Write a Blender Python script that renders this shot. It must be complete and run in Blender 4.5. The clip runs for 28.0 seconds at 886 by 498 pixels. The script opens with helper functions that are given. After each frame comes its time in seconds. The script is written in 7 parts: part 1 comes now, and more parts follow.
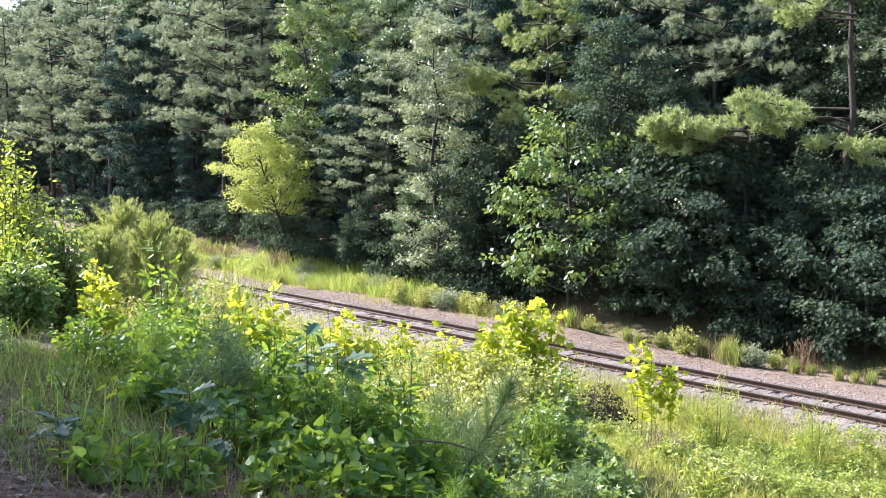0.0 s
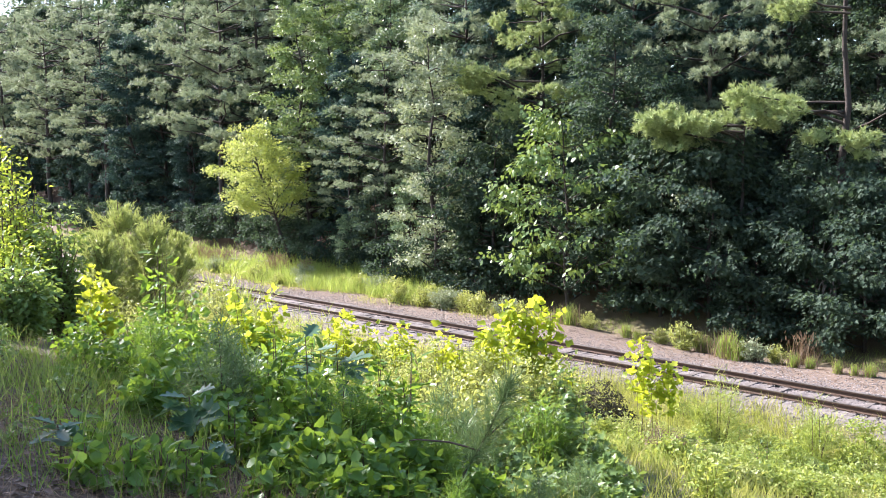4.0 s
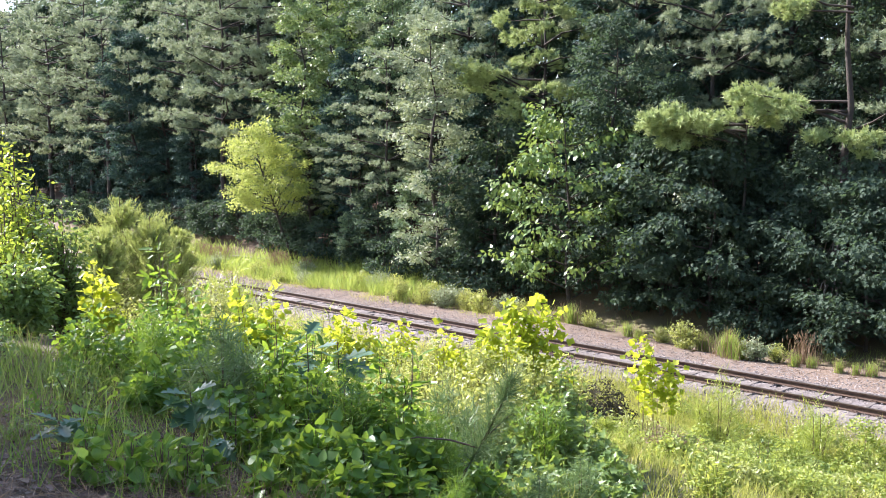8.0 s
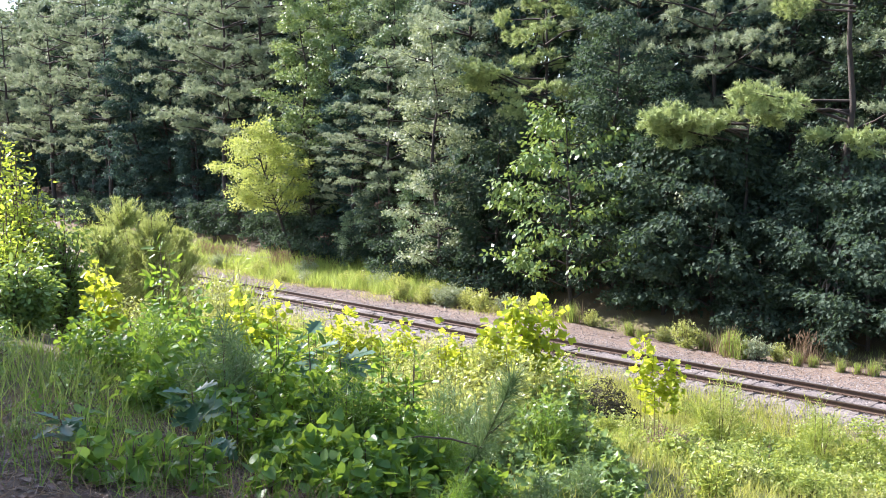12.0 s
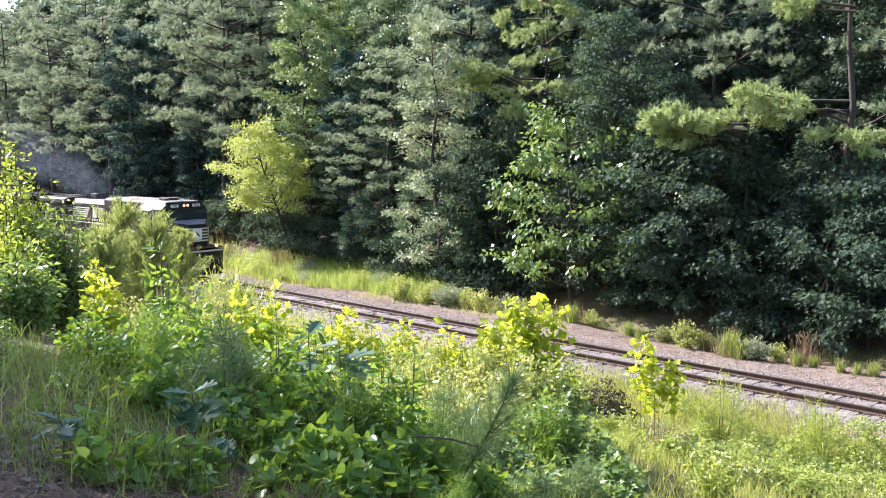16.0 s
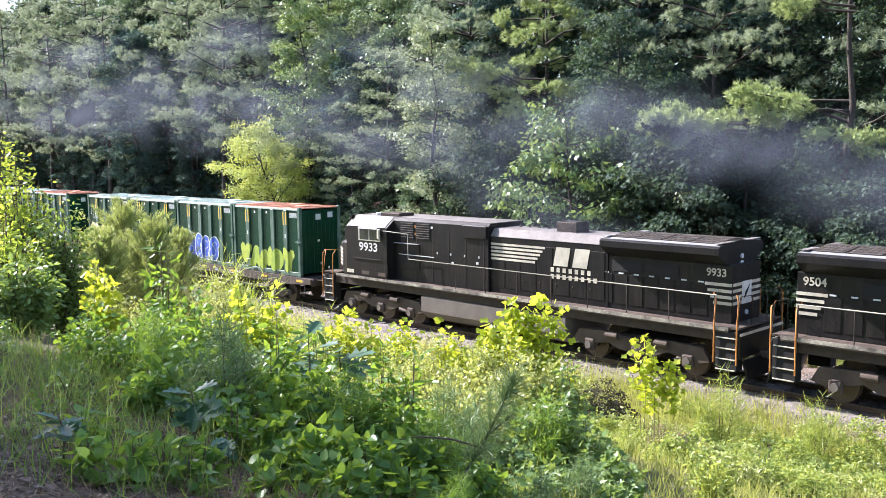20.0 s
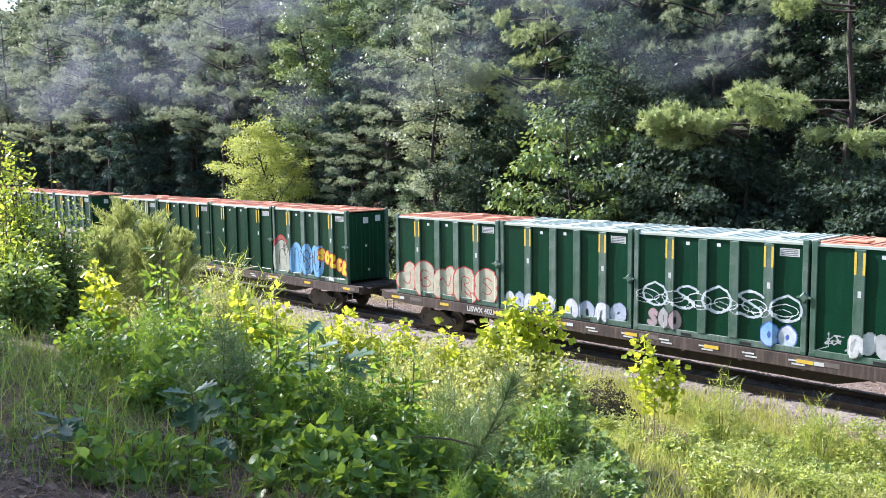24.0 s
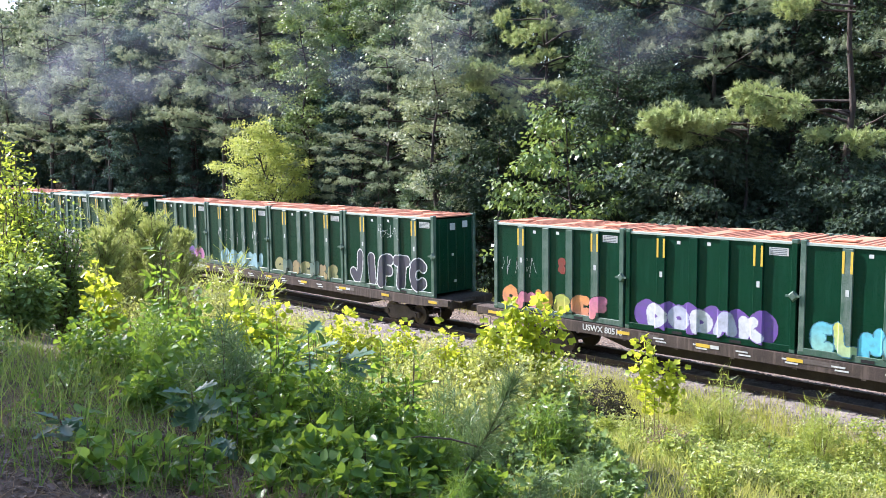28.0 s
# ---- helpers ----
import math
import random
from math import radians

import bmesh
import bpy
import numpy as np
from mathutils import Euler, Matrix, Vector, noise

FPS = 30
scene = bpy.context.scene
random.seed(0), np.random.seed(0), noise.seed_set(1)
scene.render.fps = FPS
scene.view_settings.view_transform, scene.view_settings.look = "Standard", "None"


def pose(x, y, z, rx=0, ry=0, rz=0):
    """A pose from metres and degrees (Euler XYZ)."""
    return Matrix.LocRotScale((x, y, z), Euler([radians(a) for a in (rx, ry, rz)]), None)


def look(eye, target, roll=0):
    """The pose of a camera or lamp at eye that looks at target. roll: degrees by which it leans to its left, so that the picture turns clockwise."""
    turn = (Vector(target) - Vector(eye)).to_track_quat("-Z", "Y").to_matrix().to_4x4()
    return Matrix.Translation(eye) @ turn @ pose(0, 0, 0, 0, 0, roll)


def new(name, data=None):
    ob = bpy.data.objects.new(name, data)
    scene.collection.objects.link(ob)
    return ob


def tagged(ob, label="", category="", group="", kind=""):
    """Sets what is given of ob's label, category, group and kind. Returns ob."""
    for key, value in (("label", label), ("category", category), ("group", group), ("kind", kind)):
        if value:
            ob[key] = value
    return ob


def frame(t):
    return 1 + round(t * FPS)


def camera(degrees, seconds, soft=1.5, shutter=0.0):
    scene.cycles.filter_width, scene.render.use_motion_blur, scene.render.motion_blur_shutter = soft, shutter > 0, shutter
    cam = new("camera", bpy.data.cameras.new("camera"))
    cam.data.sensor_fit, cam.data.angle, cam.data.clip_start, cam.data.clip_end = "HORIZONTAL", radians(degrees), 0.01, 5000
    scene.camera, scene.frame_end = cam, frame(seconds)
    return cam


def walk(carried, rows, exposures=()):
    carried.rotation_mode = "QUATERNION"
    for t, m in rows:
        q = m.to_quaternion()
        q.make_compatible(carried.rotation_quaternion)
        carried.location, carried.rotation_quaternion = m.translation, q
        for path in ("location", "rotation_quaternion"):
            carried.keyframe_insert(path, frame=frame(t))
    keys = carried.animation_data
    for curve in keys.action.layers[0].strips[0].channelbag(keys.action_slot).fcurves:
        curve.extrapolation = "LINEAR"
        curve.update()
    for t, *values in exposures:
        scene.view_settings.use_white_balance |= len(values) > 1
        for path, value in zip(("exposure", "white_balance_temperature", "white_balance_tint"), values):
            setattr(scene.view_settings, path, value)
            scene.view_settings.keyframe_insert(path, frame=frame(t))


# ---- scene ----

# ---- camera: hand-held on the brow of the near bank, almost still ----
cam = camera(51.68, 28.0, soft=0.35)
EYE = Vector((0.0, -27.67, 7.57))
# seconds, heading from the track's normal, tilt down, lean
AIM = [
    (0, -45.488, 5.990, 0.017),
    (1, -45.486, 5.987, 0.040),
    (2, -45.467, 6.000, -0.048),
    (2.5, -45.427, 6.028, -0.444),
    (3, -45.389, 6.045, -0.784),
    (3.5, -45.353, 6.034, -0.860),
    (5.5, -45.372, 6.030, -0.800),
    (6, -45.389, 6.047, -0.761),
    (6.5, -45.383, 6.052, -0.632),
    (7, -45.403, 6.110, -0.637),
    (7.5, -45.407, 6.116, -0.619),
    (8, -45.453, 6.161, -0.644),
    (8.5, -45.503, 6.212, -0.652),
    (9, -45.553, 6.210, -0.658),
    (10, -45.553, 6.210, -0.658),
    (12, -45.553, 6.210, -0.658),
    (15, -45.553, 6.206, -0.638),
    (20, -45.541, 6.204, -0.655),
    (25, -45.540, 6.198, -0.622),
    (28, -45.545, 6.203, -0.630),
]


def aim_pose(heading, tilt, lean):
    a, b = radians(heading), radians(tilt)
    way = Vector((math.sin(a) * math.cos(b), math.cos(a) * math.cos(b), -math.sin(b)))
    return look(EYE, EYE + way * 20, lean)


walk(cam, [(t, aim_pose(a, b, c)) for t, a, b, c in AIM],
     [(0, 1.74, 6300, 20), (20.5, 1.74, 6200, 20), (24, 1.58, 6100, 21), (28, 1.6, 6100, 21)])

# ---- light: late sun from beyond the left end of the track, clear sky ----
SUN_AZ, SUN_EL = radians(-103), radians(38)
world = bpy.data.worlds.new("sky")
scene.world = world
world.use_nodes = True
wn = world.node_tree.nodes
sky = wn.new("ShaderNodeTexSky")
sky.sky_type, sky.sun_disc = "NISHITA", False
sky.sun_elevation, sky.sun_rotation = SUN_EL, SUN_AZ % (2 * math.pi)
wn["Background"].inputs["Strength"].default_value = 0.115
world.node_tree.links.new(sky.outputs[0], wn["Background"].inputs["Color"])
sun_data = bpy.data.lights.new("sun", "SUN")
sun_data.energy, sun_data.angle, sun_data.color = 5.0, radians(0.5), (1.0, 0.96, 0.91)
sun = new("sun", sun_data)
sun_way = Vector((math.sin(SUN_AZ) * math.cos(SUN_EL), math.cos(SUN_AZ) * math.cos(SUN_EL), math.sin(SUN_EL)))
sun.matrix_world = look(sun_way * 100, (0, 0, 0))
scene.cycles.transparent_max_bounces = 48

# ---- materials ----
def nodes_of(name):
    m = bpy.data.materials.new(name)
    m.use_nodes = True
    nt = m.node_tree
    return m, nt, nt.nodes["Principled BSDF"]


def link(nt, a, b):
    nt.links.new(a, b)


def ramp(nt, fac, stops):
    r = nt.nodes.new("ShaderNodeValToRGB")
    els = r.color_ramp.elements
    while len(els) < len(stops):
        els.new(0.5)
    for e, (pos, col) in zip(els, stops):
        e.position, e.color = pos, (*col, 1)
    link(nt, fac, r.inputs[0])
    return r.outputs[0]


def noise_tex(nt, scale, detail=4, rough=0.6, coord="Object"):
    tc = nt.nodes.new("ShaderNodeTexCoord")
    n = nt.nodes.new("ShaderNodeTexNoise")
    n.inputs["Scale"].default_value, n.inputs["Detail"].default_value, n.inputs["Roughness"].default_value = scale, detail, rough
    link(nt, tc.outputs[coord], n.inputs["Vector"])
    return n.outputs["Fac"]


def mix(nt, fac, a, b, mode="MIX"):
    m = nt.nodes.new("ShaderNodeMix")
    m.data_type, m.blend_type = "RGBA", mode
    for sock, v in ((m.inputs[0], fac), (m.inputs[6], a), (m.inputs[7], b)):
        if isinstance(v, (int, float)):
            sock.default_value = v
        elif isinstance(v, tuple):
            sock.default_value = (*v, 1)
        else:
            link(nt, v, sock)
    return m.outputs[2]


def bump(nt, bsdf, fac, strength, dist):
    b = nt.nodes.new("ShaderNodeBump")
    b.inputs["Strength"].default_value, b.inputs["Distance"].default_value = strength, dist
    link(nt, fac, b.inputs["Height"])
    link(nt, b.outputs[0], bsdf.inputs["Normal"])


def surface(name, base, dark=None, rough=0.7, metal=0.0, scale=3.0, fine=40.0, amount=0.5, relief=0.15, dist=0.01, rand=0.0, coord="Object", streak=None):
    """A painted, rusty or mineral surface: stains at one scale, grain at a finer one."""
    m, nt, b = nodes_of(name)
    dark = dark or tuple(c * 0.55 for c in base)
    big, small = noise_tex(nt, scale, coord=coord), noise_tex(nt, fine, 6, coord=coord)
    col = mix(nt, ramp(nt, big, [(0.38, (0, 0, 0)), (0.68, (amount,) * 3)]), base, dark)
    col = mix(nt, ramp(nt, small, [(0.35, (0, 0, 0)), (0.75, (amount * 0.7,) * 3)]), col, dark)
    if streak:
        tc, mp, n = nt.nodes.new("ShaderNodeTexCoord"), nt.nodes.new("ShaderNodeMapping"), nt.nodes.new("ShaderNodeTexNoise")
        mp.inputs["Scale"].default_value = (9, 9, 0.7)
        n.inputs["Scale"].default_value, n.inputs["Detail"].default_value = 1.0, 5
        link(nt, tc.outputs["Object"], mp.inputs[0]), link(nt, mp.outputs[0], n.inputs["Vector"])
        col = mix(nt, ramp(nt, n.outputs[0], [(0.5, (0, 0, 0)), (0.75, (0.6,) * 3)]), col, streak)
    if rand:
        oi = nt.nodes.new("ShaderNodeObjectInfo")
        col = mix(nt, ramp(nt, oi.outputs["Random"], [(0, (0, 0, 0)), (1, (rand,) * 3)]), col, dark)
    link(nt, col, b.inputs["Base Color"])
    link(nt, ramp(nt, small, [(0.3, (max(0, rough - 0.12),) * 3), (0.7, (min(1, rough + 0.12),) * 3)]), b.inputs["Roughness"])
    b.inputs["Metallic"].default_value = metal
    bump(nt, b, small, relief, dist)
    return m


def foliage(name, cols, through_col, amount=0.4, gloss=0.35, rough=0.45):
    """Leaves: colour varies from leaf to leaf and from plant to plant; light shines through."""
    m, nt, b = nodes_of(name)
    g, oi = nt.nodes.new("ShaderNodeNewGeometry"), nt.nodes.new("ShaderNodeObjectInfo")
    col = ramp(nt, g.outputs["Random Per Island"], [(i / (len(cols) - 1), c) for i, c in enumerate(cols)])
    patch = noise_tex(nt, 0.7, 3)
    col = mix(nt, ramp(nt, patch, [(0.4, (0, 0, 0)), (0.7, (0.45,) * 3)]), col, cols[-1])
    col = mix(nt, ramp(nt, oi.outputs["Random"], [(0, (0, 0, 0)), (1, (0.35,) * 3)]), col, cols[0])
    link(nt, col, b.inputs["Base Color"])
    b.inputs["Roughness"].default_value, b.inputs["Specular IOR Level"].default_value = rough, gloss
    t, mx, out = nt.nodes.new("ShaderNodeBsdfTranslucent"), nt.nodes.new("ShaderNodeMixShader"), nt.nodes["Material Output"]
    link(nt, mix(nt, 0.5, col, through_col), t.inputs["Color"])
    mx.inputs[0].default_value = amount
    link(nt, b.outputs[0], mx.inputs[1]), link(nt, t.outputs[0], mx.inputs[2]), link(nt, mx.outputs[0], out.inputs["Surface"])
    return m


# Forest shade is put into these leaf colours; LEAF_CANOPY is the sunlit counterpart.
LEAF_SHADE = foliage("shade-dark broadleaf", [(0.027, 0.046, 0.035), (0.046, 0.075, 0.052), (0.082, 0.125, 0.082)], (0.16, 0.26, 0.09), 0.27, 0.12, 0.62)
# Blue-green leaf; part of the blue is distance haze put into the colour.
LEAF_GUM = foliage("haze-blued green sweetgum leaf", [(0.032, 0.068, 0.06), (0.055, 0.105, 0.09), (0.095, 0.155, 0.128)], (0.16, 0.27, 0.14), 0.25, 0.15, 0.6)
LEAF_CANOPY = foliage("sunny canopy leaf", [(0.14, 0.22, 0.16), (0.22, 0.31, 0.22), (0.36, 0.44, 0.32)], (0.48, 0.54, 0.22), 0.24, 0.35, 0.45)
LEAF_MID = foliage("mid broadleaf", [(0.1, 0.175, 0.1), (0.16, 0.25, 0.135), (0.26, 0.35, 0.2)], (0.42, 0.5, 0.15), 0.26, 0.35, 0.45)
LEAF_GREY = foliage("grey green vine leaf", [(0.17, 0.23, 0.13), (0.26, 0.32, 0.19), (0.4, 0.44, 0.3)], (0.48, 0.53, 0.18), 0.28, 0.35, 0.45)
LEAF_BRIGHT = foliage("bright canopy leaf", [(0.105, 0.185, 0.07), (0.17, 0.26, 0.095), (0.27, 0.36, 0.14)], (0.42, 0.5, 0.12), 0.25, 0.35, 0.45)
LEAF_FRESH = foliage("fresh hickory leaf", [(0.075, 0.155, 0.05), (0.12, 0.21, 0.065), (0.22, 0.31, 0.1)], (0.4, 0.5, 0.08), 0.3, 0.4, 0.4)
LEAF_LIGHT = foliage("light willow leaf", [(0.24, 0.32, 0.08), (0.32, 0.4, 0.105), (0.4, 0.46, 0.14)], (0.7, 0.74, 0.15), 0.45)
LEAF_YELLOW = foliage("sunny young leaf", [(0.15, 0.25, 0.035), (0.3, 0.39, 0.045), (0.4, 0.47, 0.058), (0.46, 0.51, 0.07)], (0.88, 0.9, 0.045), 0.58)
LEAF_BLUE = foliage("waxy oak leaf", [(0.052, 0.125, 0.06), (0.075, 0.16, 0.08), (0.11, 0.2, 0.11)], (0.166, 0.279, 0.065), 0.3, 0.5, 0.35)
LEAF_NEAR = foliage("near bank leaf", [(0.06, 0.14, 0.028), (0.1, 0.215, 0.042), (0.175, 0.31, 0.07)], (0.46, 0.62, 0.03), 0.42, 0.35, 0.4)
LEAF_LEFT = foliage("light sapling leaf", [(0.11, 0.19, 0.035), (0.18, 0.28, 0.05), (0.29, 0.38, 0.075)], (0.72, 0.8, 0.06), 0.48, 0.35, 0.4)
LEAF_MAPLE = foliage("green bush leaf", [(0.07, 0.135, 0.04), (0.12, 0.21, 0.06), (0.21, 0.31, 0.1)], (0.5, 0.62, 0.08), 0.36, 0.45, 0.4)
LEAF_SLOPE = foliage("slope bush leaf", [(0.15, 0.22, 0.05), (0.24, 0.32, 0.075), (0.36, 0.42, 0.12)], (0.7, 0.75, 0.1), 0.42, 0.4, 0.4)
# Brown-green bramble, darkened in colour to make a shaded pocket.
BRAMBLE = foliage("shade-dark bramble leaf", [(0.035, 0.04, 0.022), (0.06, 0.06, 0.035), (0.1, 0.085, 0.06)], (0.15, 0.14, 0.06), 0.2, 0.2, 0.6)
STRAW = foliage("straw grass", [(0.33, 0.3, 0.1), (0.45, 0.39, 0.16), (0.55, 0.46, 0.24)], (0.7, 0.6, 0.25), 0.35)
# Scrub leaf with sunlight put into its colours.
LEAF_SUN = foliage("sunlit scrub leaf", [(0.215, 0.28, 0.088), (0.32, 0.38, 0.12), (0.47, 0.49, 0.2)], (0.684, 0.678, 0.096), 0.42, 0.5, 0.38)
# Some blue in the needles stands for haze before the far trees.
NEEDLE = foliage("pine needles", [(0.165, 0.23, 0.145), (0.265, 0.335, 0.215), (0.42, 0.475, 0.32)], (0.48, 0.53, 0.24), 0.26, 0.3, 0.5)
# Lit copy of NEEDLE: lighter colours stand for sun on single pines.
NEEDLE_SUN = foliage("sunlit pine needles", [(0.22, 0.31, 0.12), (0.34, 0.43, 0.17), (0.48, 0.54, 0.25)], (0.55, 0.6, 0.19), 0.24, 0.3, 0.5)
CEDAR = foliage("cedar sprays", [(0.16, 0.225, 0.07), (0.23, 0.3, 0.095), (0.32, 0.37, 0.135)], (0.58, 0.62, 0.14), 0.45)
CEDAR_DARK = foliage("dark seedling needles", [(0.085, 0.155, 0.055), (0.12, 0.2, 0.075), (0.17, 0.255, 0.1)], (0.3, 0.4, 0.11), 0.3)
GRASS = foliage("summer grass", [(0.17, 0.235, 0.05), (0.26, 0.335, 0.07), (0.38, 0.42, 0.11), (0.46, 0.41, 0.15)], (0.72, 0.7, 0.13), 0.45)
GRASS_TALL = foliage("tall green grass", [(0.146, 0.242, 0.052), (0.218, 0.335, 0.072), (0.322, 0.409, 0.117)], (0.624, 0.688, 0.130), 0.45)
DRY = foliage("dry stalks", [(0.15, 0.1, 0.062), (0.23, 0.155, 0.095), (0.34, 0.25, 0.155)], (0.36, 0.25, 0.145), 0.25)
LITTER = foliage("fallen leaves", [(0.03, 0.018, 0.013), (0.075, 0.042, 0.027), (0.2, 0.13, 0.09)], (0.18, 0.116, 0.058), 0.1)
BARK = surface("grey brown bark", (0.06, 0.047, 0.038), (0.022, 0.018, 0.015), 0.9, scale=2, fine=14, relief=0.8, dist=0.03)
BARK_GREY = surface("weathered grey dead wood", (0.26, 0.24, 0.22), (0.1, 0.09, 0.085), 0.9, scale=3, fine=20, relief=0.6, dist=0.02)
TWIG = surface("twig bark", (0.13, 0.09, 0.06), (0.05, 0.03, 0.02), 0.85, scale=8, fine=60)
RAIL_SIDE = surface("rusty rail", (0.1, 0.062, 0.042), (0.035, 0.024, 0.018), 0.75, 0.3, 4, 60)
RAIL_HEAD = surface("worn rail head", (0.3, 0.26, 0.22), (0.14, 0.11, 0.09), 0.4, 0.9, 2, 50, 0.4)
TIE = surface("creosoted wood", (0.2, 0.175, 0.155), (0.075, 0.06, 0.05), 0.9, scale=3, fine=30, relief=0.5, rand=0.6)
STONE = surface("grey ballast stone", (0.25, 0.22, 0.2), (0.1, 0.085, 0.078), 0.9, scale=1.2, fine=13, amount=0.9, relief=1.0, dist=0.05)
STEEL_DARK = surface("grimy undercarriage steel", (0.075, 0.06, 0.05), (0.025, 0.02, 0.017), 0.75, 0.2, 3, 40)


def island_stone():
    m, nt, b = nodes_of("loose ballast stone")
    g = nt.nodes.new("ShaderNodeNewGeometry")
    col = ramp(nt, g.outputs["Random Per Island"], [(0, (0.1, 0.085, 0.08)), (0.5, (0.21, 0.185, 0.17)), (1, (0.4, 0.36, 0.33))])
    link(nt, mix(nt, 0.35, col, ramp(nt, noise_tex(nt, 60, 4), [(0.3, (0.06, 0.05, 0.05)), (0.7, (0.36, 0.33, 0.3))])), b.inputs["Base Color"])
    b.inputs["Roughness"].default_value = 0.9
    return m


STONE_LOOSE = island_stone()

# ---- helpers for meshes ----
def mesh_from(name, verts, faces, material, smooth=False):
    """A mesh from numpy arrays: verts (n, 3), faces (m, k)."""
    me = bpy.data.meshes.new(name)
    verts, faces = np.asarray(verts, np.float32), np.asarray(faces, np.int32)
    n, (m, k) = len(verts), faces.shape
    me.vertices.add(n), me.loops.add(m * k), me.polygons.add(m)
    me.vertices.foreach_set("co", verts.ravel())
    me.loops.foreach_set("vertex_index", faces.ravel())
    me.polygons.foreach_set("loop_start", np.arange(0, m * k, k, dtype=np.int32))
    if smooth:
        me.polygons.foreach_set("use_smooth", np.ones(m, bool))
    me.materials.append(material)
    me.update(calc_edges=True)
    return me


def part(name, bm, material, parent, label=""):
    me = bpy.data.meshes.new(name)
    bm.to_mesh(me)
    bm.free()
    me.materials.append(material)
    ob = new(name, me)
    ob.parent = parent
    return tagged(ob, label)


def part_mesh(name, me, parent, m=None, label=""):
    ob = new(name, me)
    ob.parent = parent
    if m is not None:
        ob.matrix_basis = m
    return tagged(ob, label)


def thing(name, label, category, m=None, group="", kind=""):
    ob = new(name)
    ob.empty_display_size = 0.2
    if m is not None:
        ob.matrix_basis = m
    return tagged(ob, label, category, group, kind)


def box_bm(sx, sy, sz, x=0, y=0, z=0, bevel=0.0, bm=None):
    """A box of that size round (x, y, z), with softened edges."""
    bm = bm or bmesh.new()
    made = bmesh.ops.create_cube(bm, size=1, matrix=Matrix.Translation((x, y, z)) @ Matrix.Diagonal((sx, sy, sz, 1)))["verts"]
    if bevel:
        edges = {e for v in made for e in v.link_edges}
        bmesh.ops.bevel(bm, geom=list(edges), offset=bevel, segments=1, affect="EDGES")
    return bm


def prism_bm(outline, y0, y1, bm=None):
    """A closed outline of (x, z) pushed from y0 to y1."""
    bm = bm or bmesh.new()
    a = [bm.verts.new((x, y0, z)) for x, z in outline]
    b = [bm.verts.new((x, y1, z)) for x, z in outline]
    bm.faces.new(a), bm.faces.new(b[::-1])
    for i in range(len(a)):
        j = (i + 1) % len(a)
        bm.faces.new((a[j], a[i], b[i], b[j]))
    bmesh.ops.recalc_face_normals(bm, faces=bm.faces)
    return bm


def tube_arrays(points, radii, sides=6):
    """Vertices and quads of a tapered tube along points."""
    points, radii = np.asarray(points, float), np.asarray(radii, float)
    way = np.gradient(points, axis=0)
    way /= np.linalg.norm(way, axis=1)[:, None] + 1e-9
    ref = np.where(np.abs(way[:, 2:3]) > 0.9, np.array([[1.0, 0, 0]]), np.array([[0, 0, 1.0]]))
    u = np.cross(way, ref)
    u /= np.linalg.norm(u, axis=1)[:, None] + 1e-9
    w = np.cross(way, u)
    ang = np.linspace(0, 2 * np.pi, sides, endpoint=False)
    v = points[:, None] + radii[:, None, None] * (np.cos(ang)[None, :, None] * u[:, None] + np.sin(ang)[None, :, None] * w[:, None])
    k, s = np.meshgrid(np.arange(len(points) - 1), np.arange(sides), indexing="ij")
    a, b = k * sides + s, k * sides + (s + 1) % sides
    return v.reshape(-1, 3), np.stack([a, b, b + sides, a + sides], -1).reshape(-1, 4)


def joined(chunks):
    vs, fs, n = [], [], 0
    for v, f in chunks:
        vs.append(v), fs.append(f + n)
        n += len(v)
    return np.concatenate(vs), np.concatenate(fs)


# ---- ground: a cut with the track in it, banks on both sides ----
PROFILE_Y = [-900, -60, -34, -27.7, -25, -20, -14, -9, -6, -4.2, -3.1, -1.75, 1.75, 2.7, 5.2, 7.5, 9.5, 12, 16, 22, 32, 60, 120, 900]
PROFILE_Z = [9, 7.4, 6.4, 6.1, 5.35, 3.75, 1.78, 0.25, -0.45, -0.8, -0.82, -0.26, -0.26, -0.58, -0.55, -0.85, -0.6, 0.4, 1.9, 3.6, 5.5, 9, 14, 20]


def ground_z(x, y):
    x, y = np.asarray(x, float), np.asarray(y, float)
    z = np.interp(y, PROFILE_Y, PROFILE_Z)
    off = np.clip((np.abs(y) - 2.6) / 3, 0, 1)
    lump = np.sin(x * 0.31 + y * 0.17) * np.sin(y * 0.43 - x * 0.11) * 0.16 + np.sin(x * 1.1 + 2) * np.sin(y * 1.3 + x * 0.4) * 0.05
    return z + lump * off


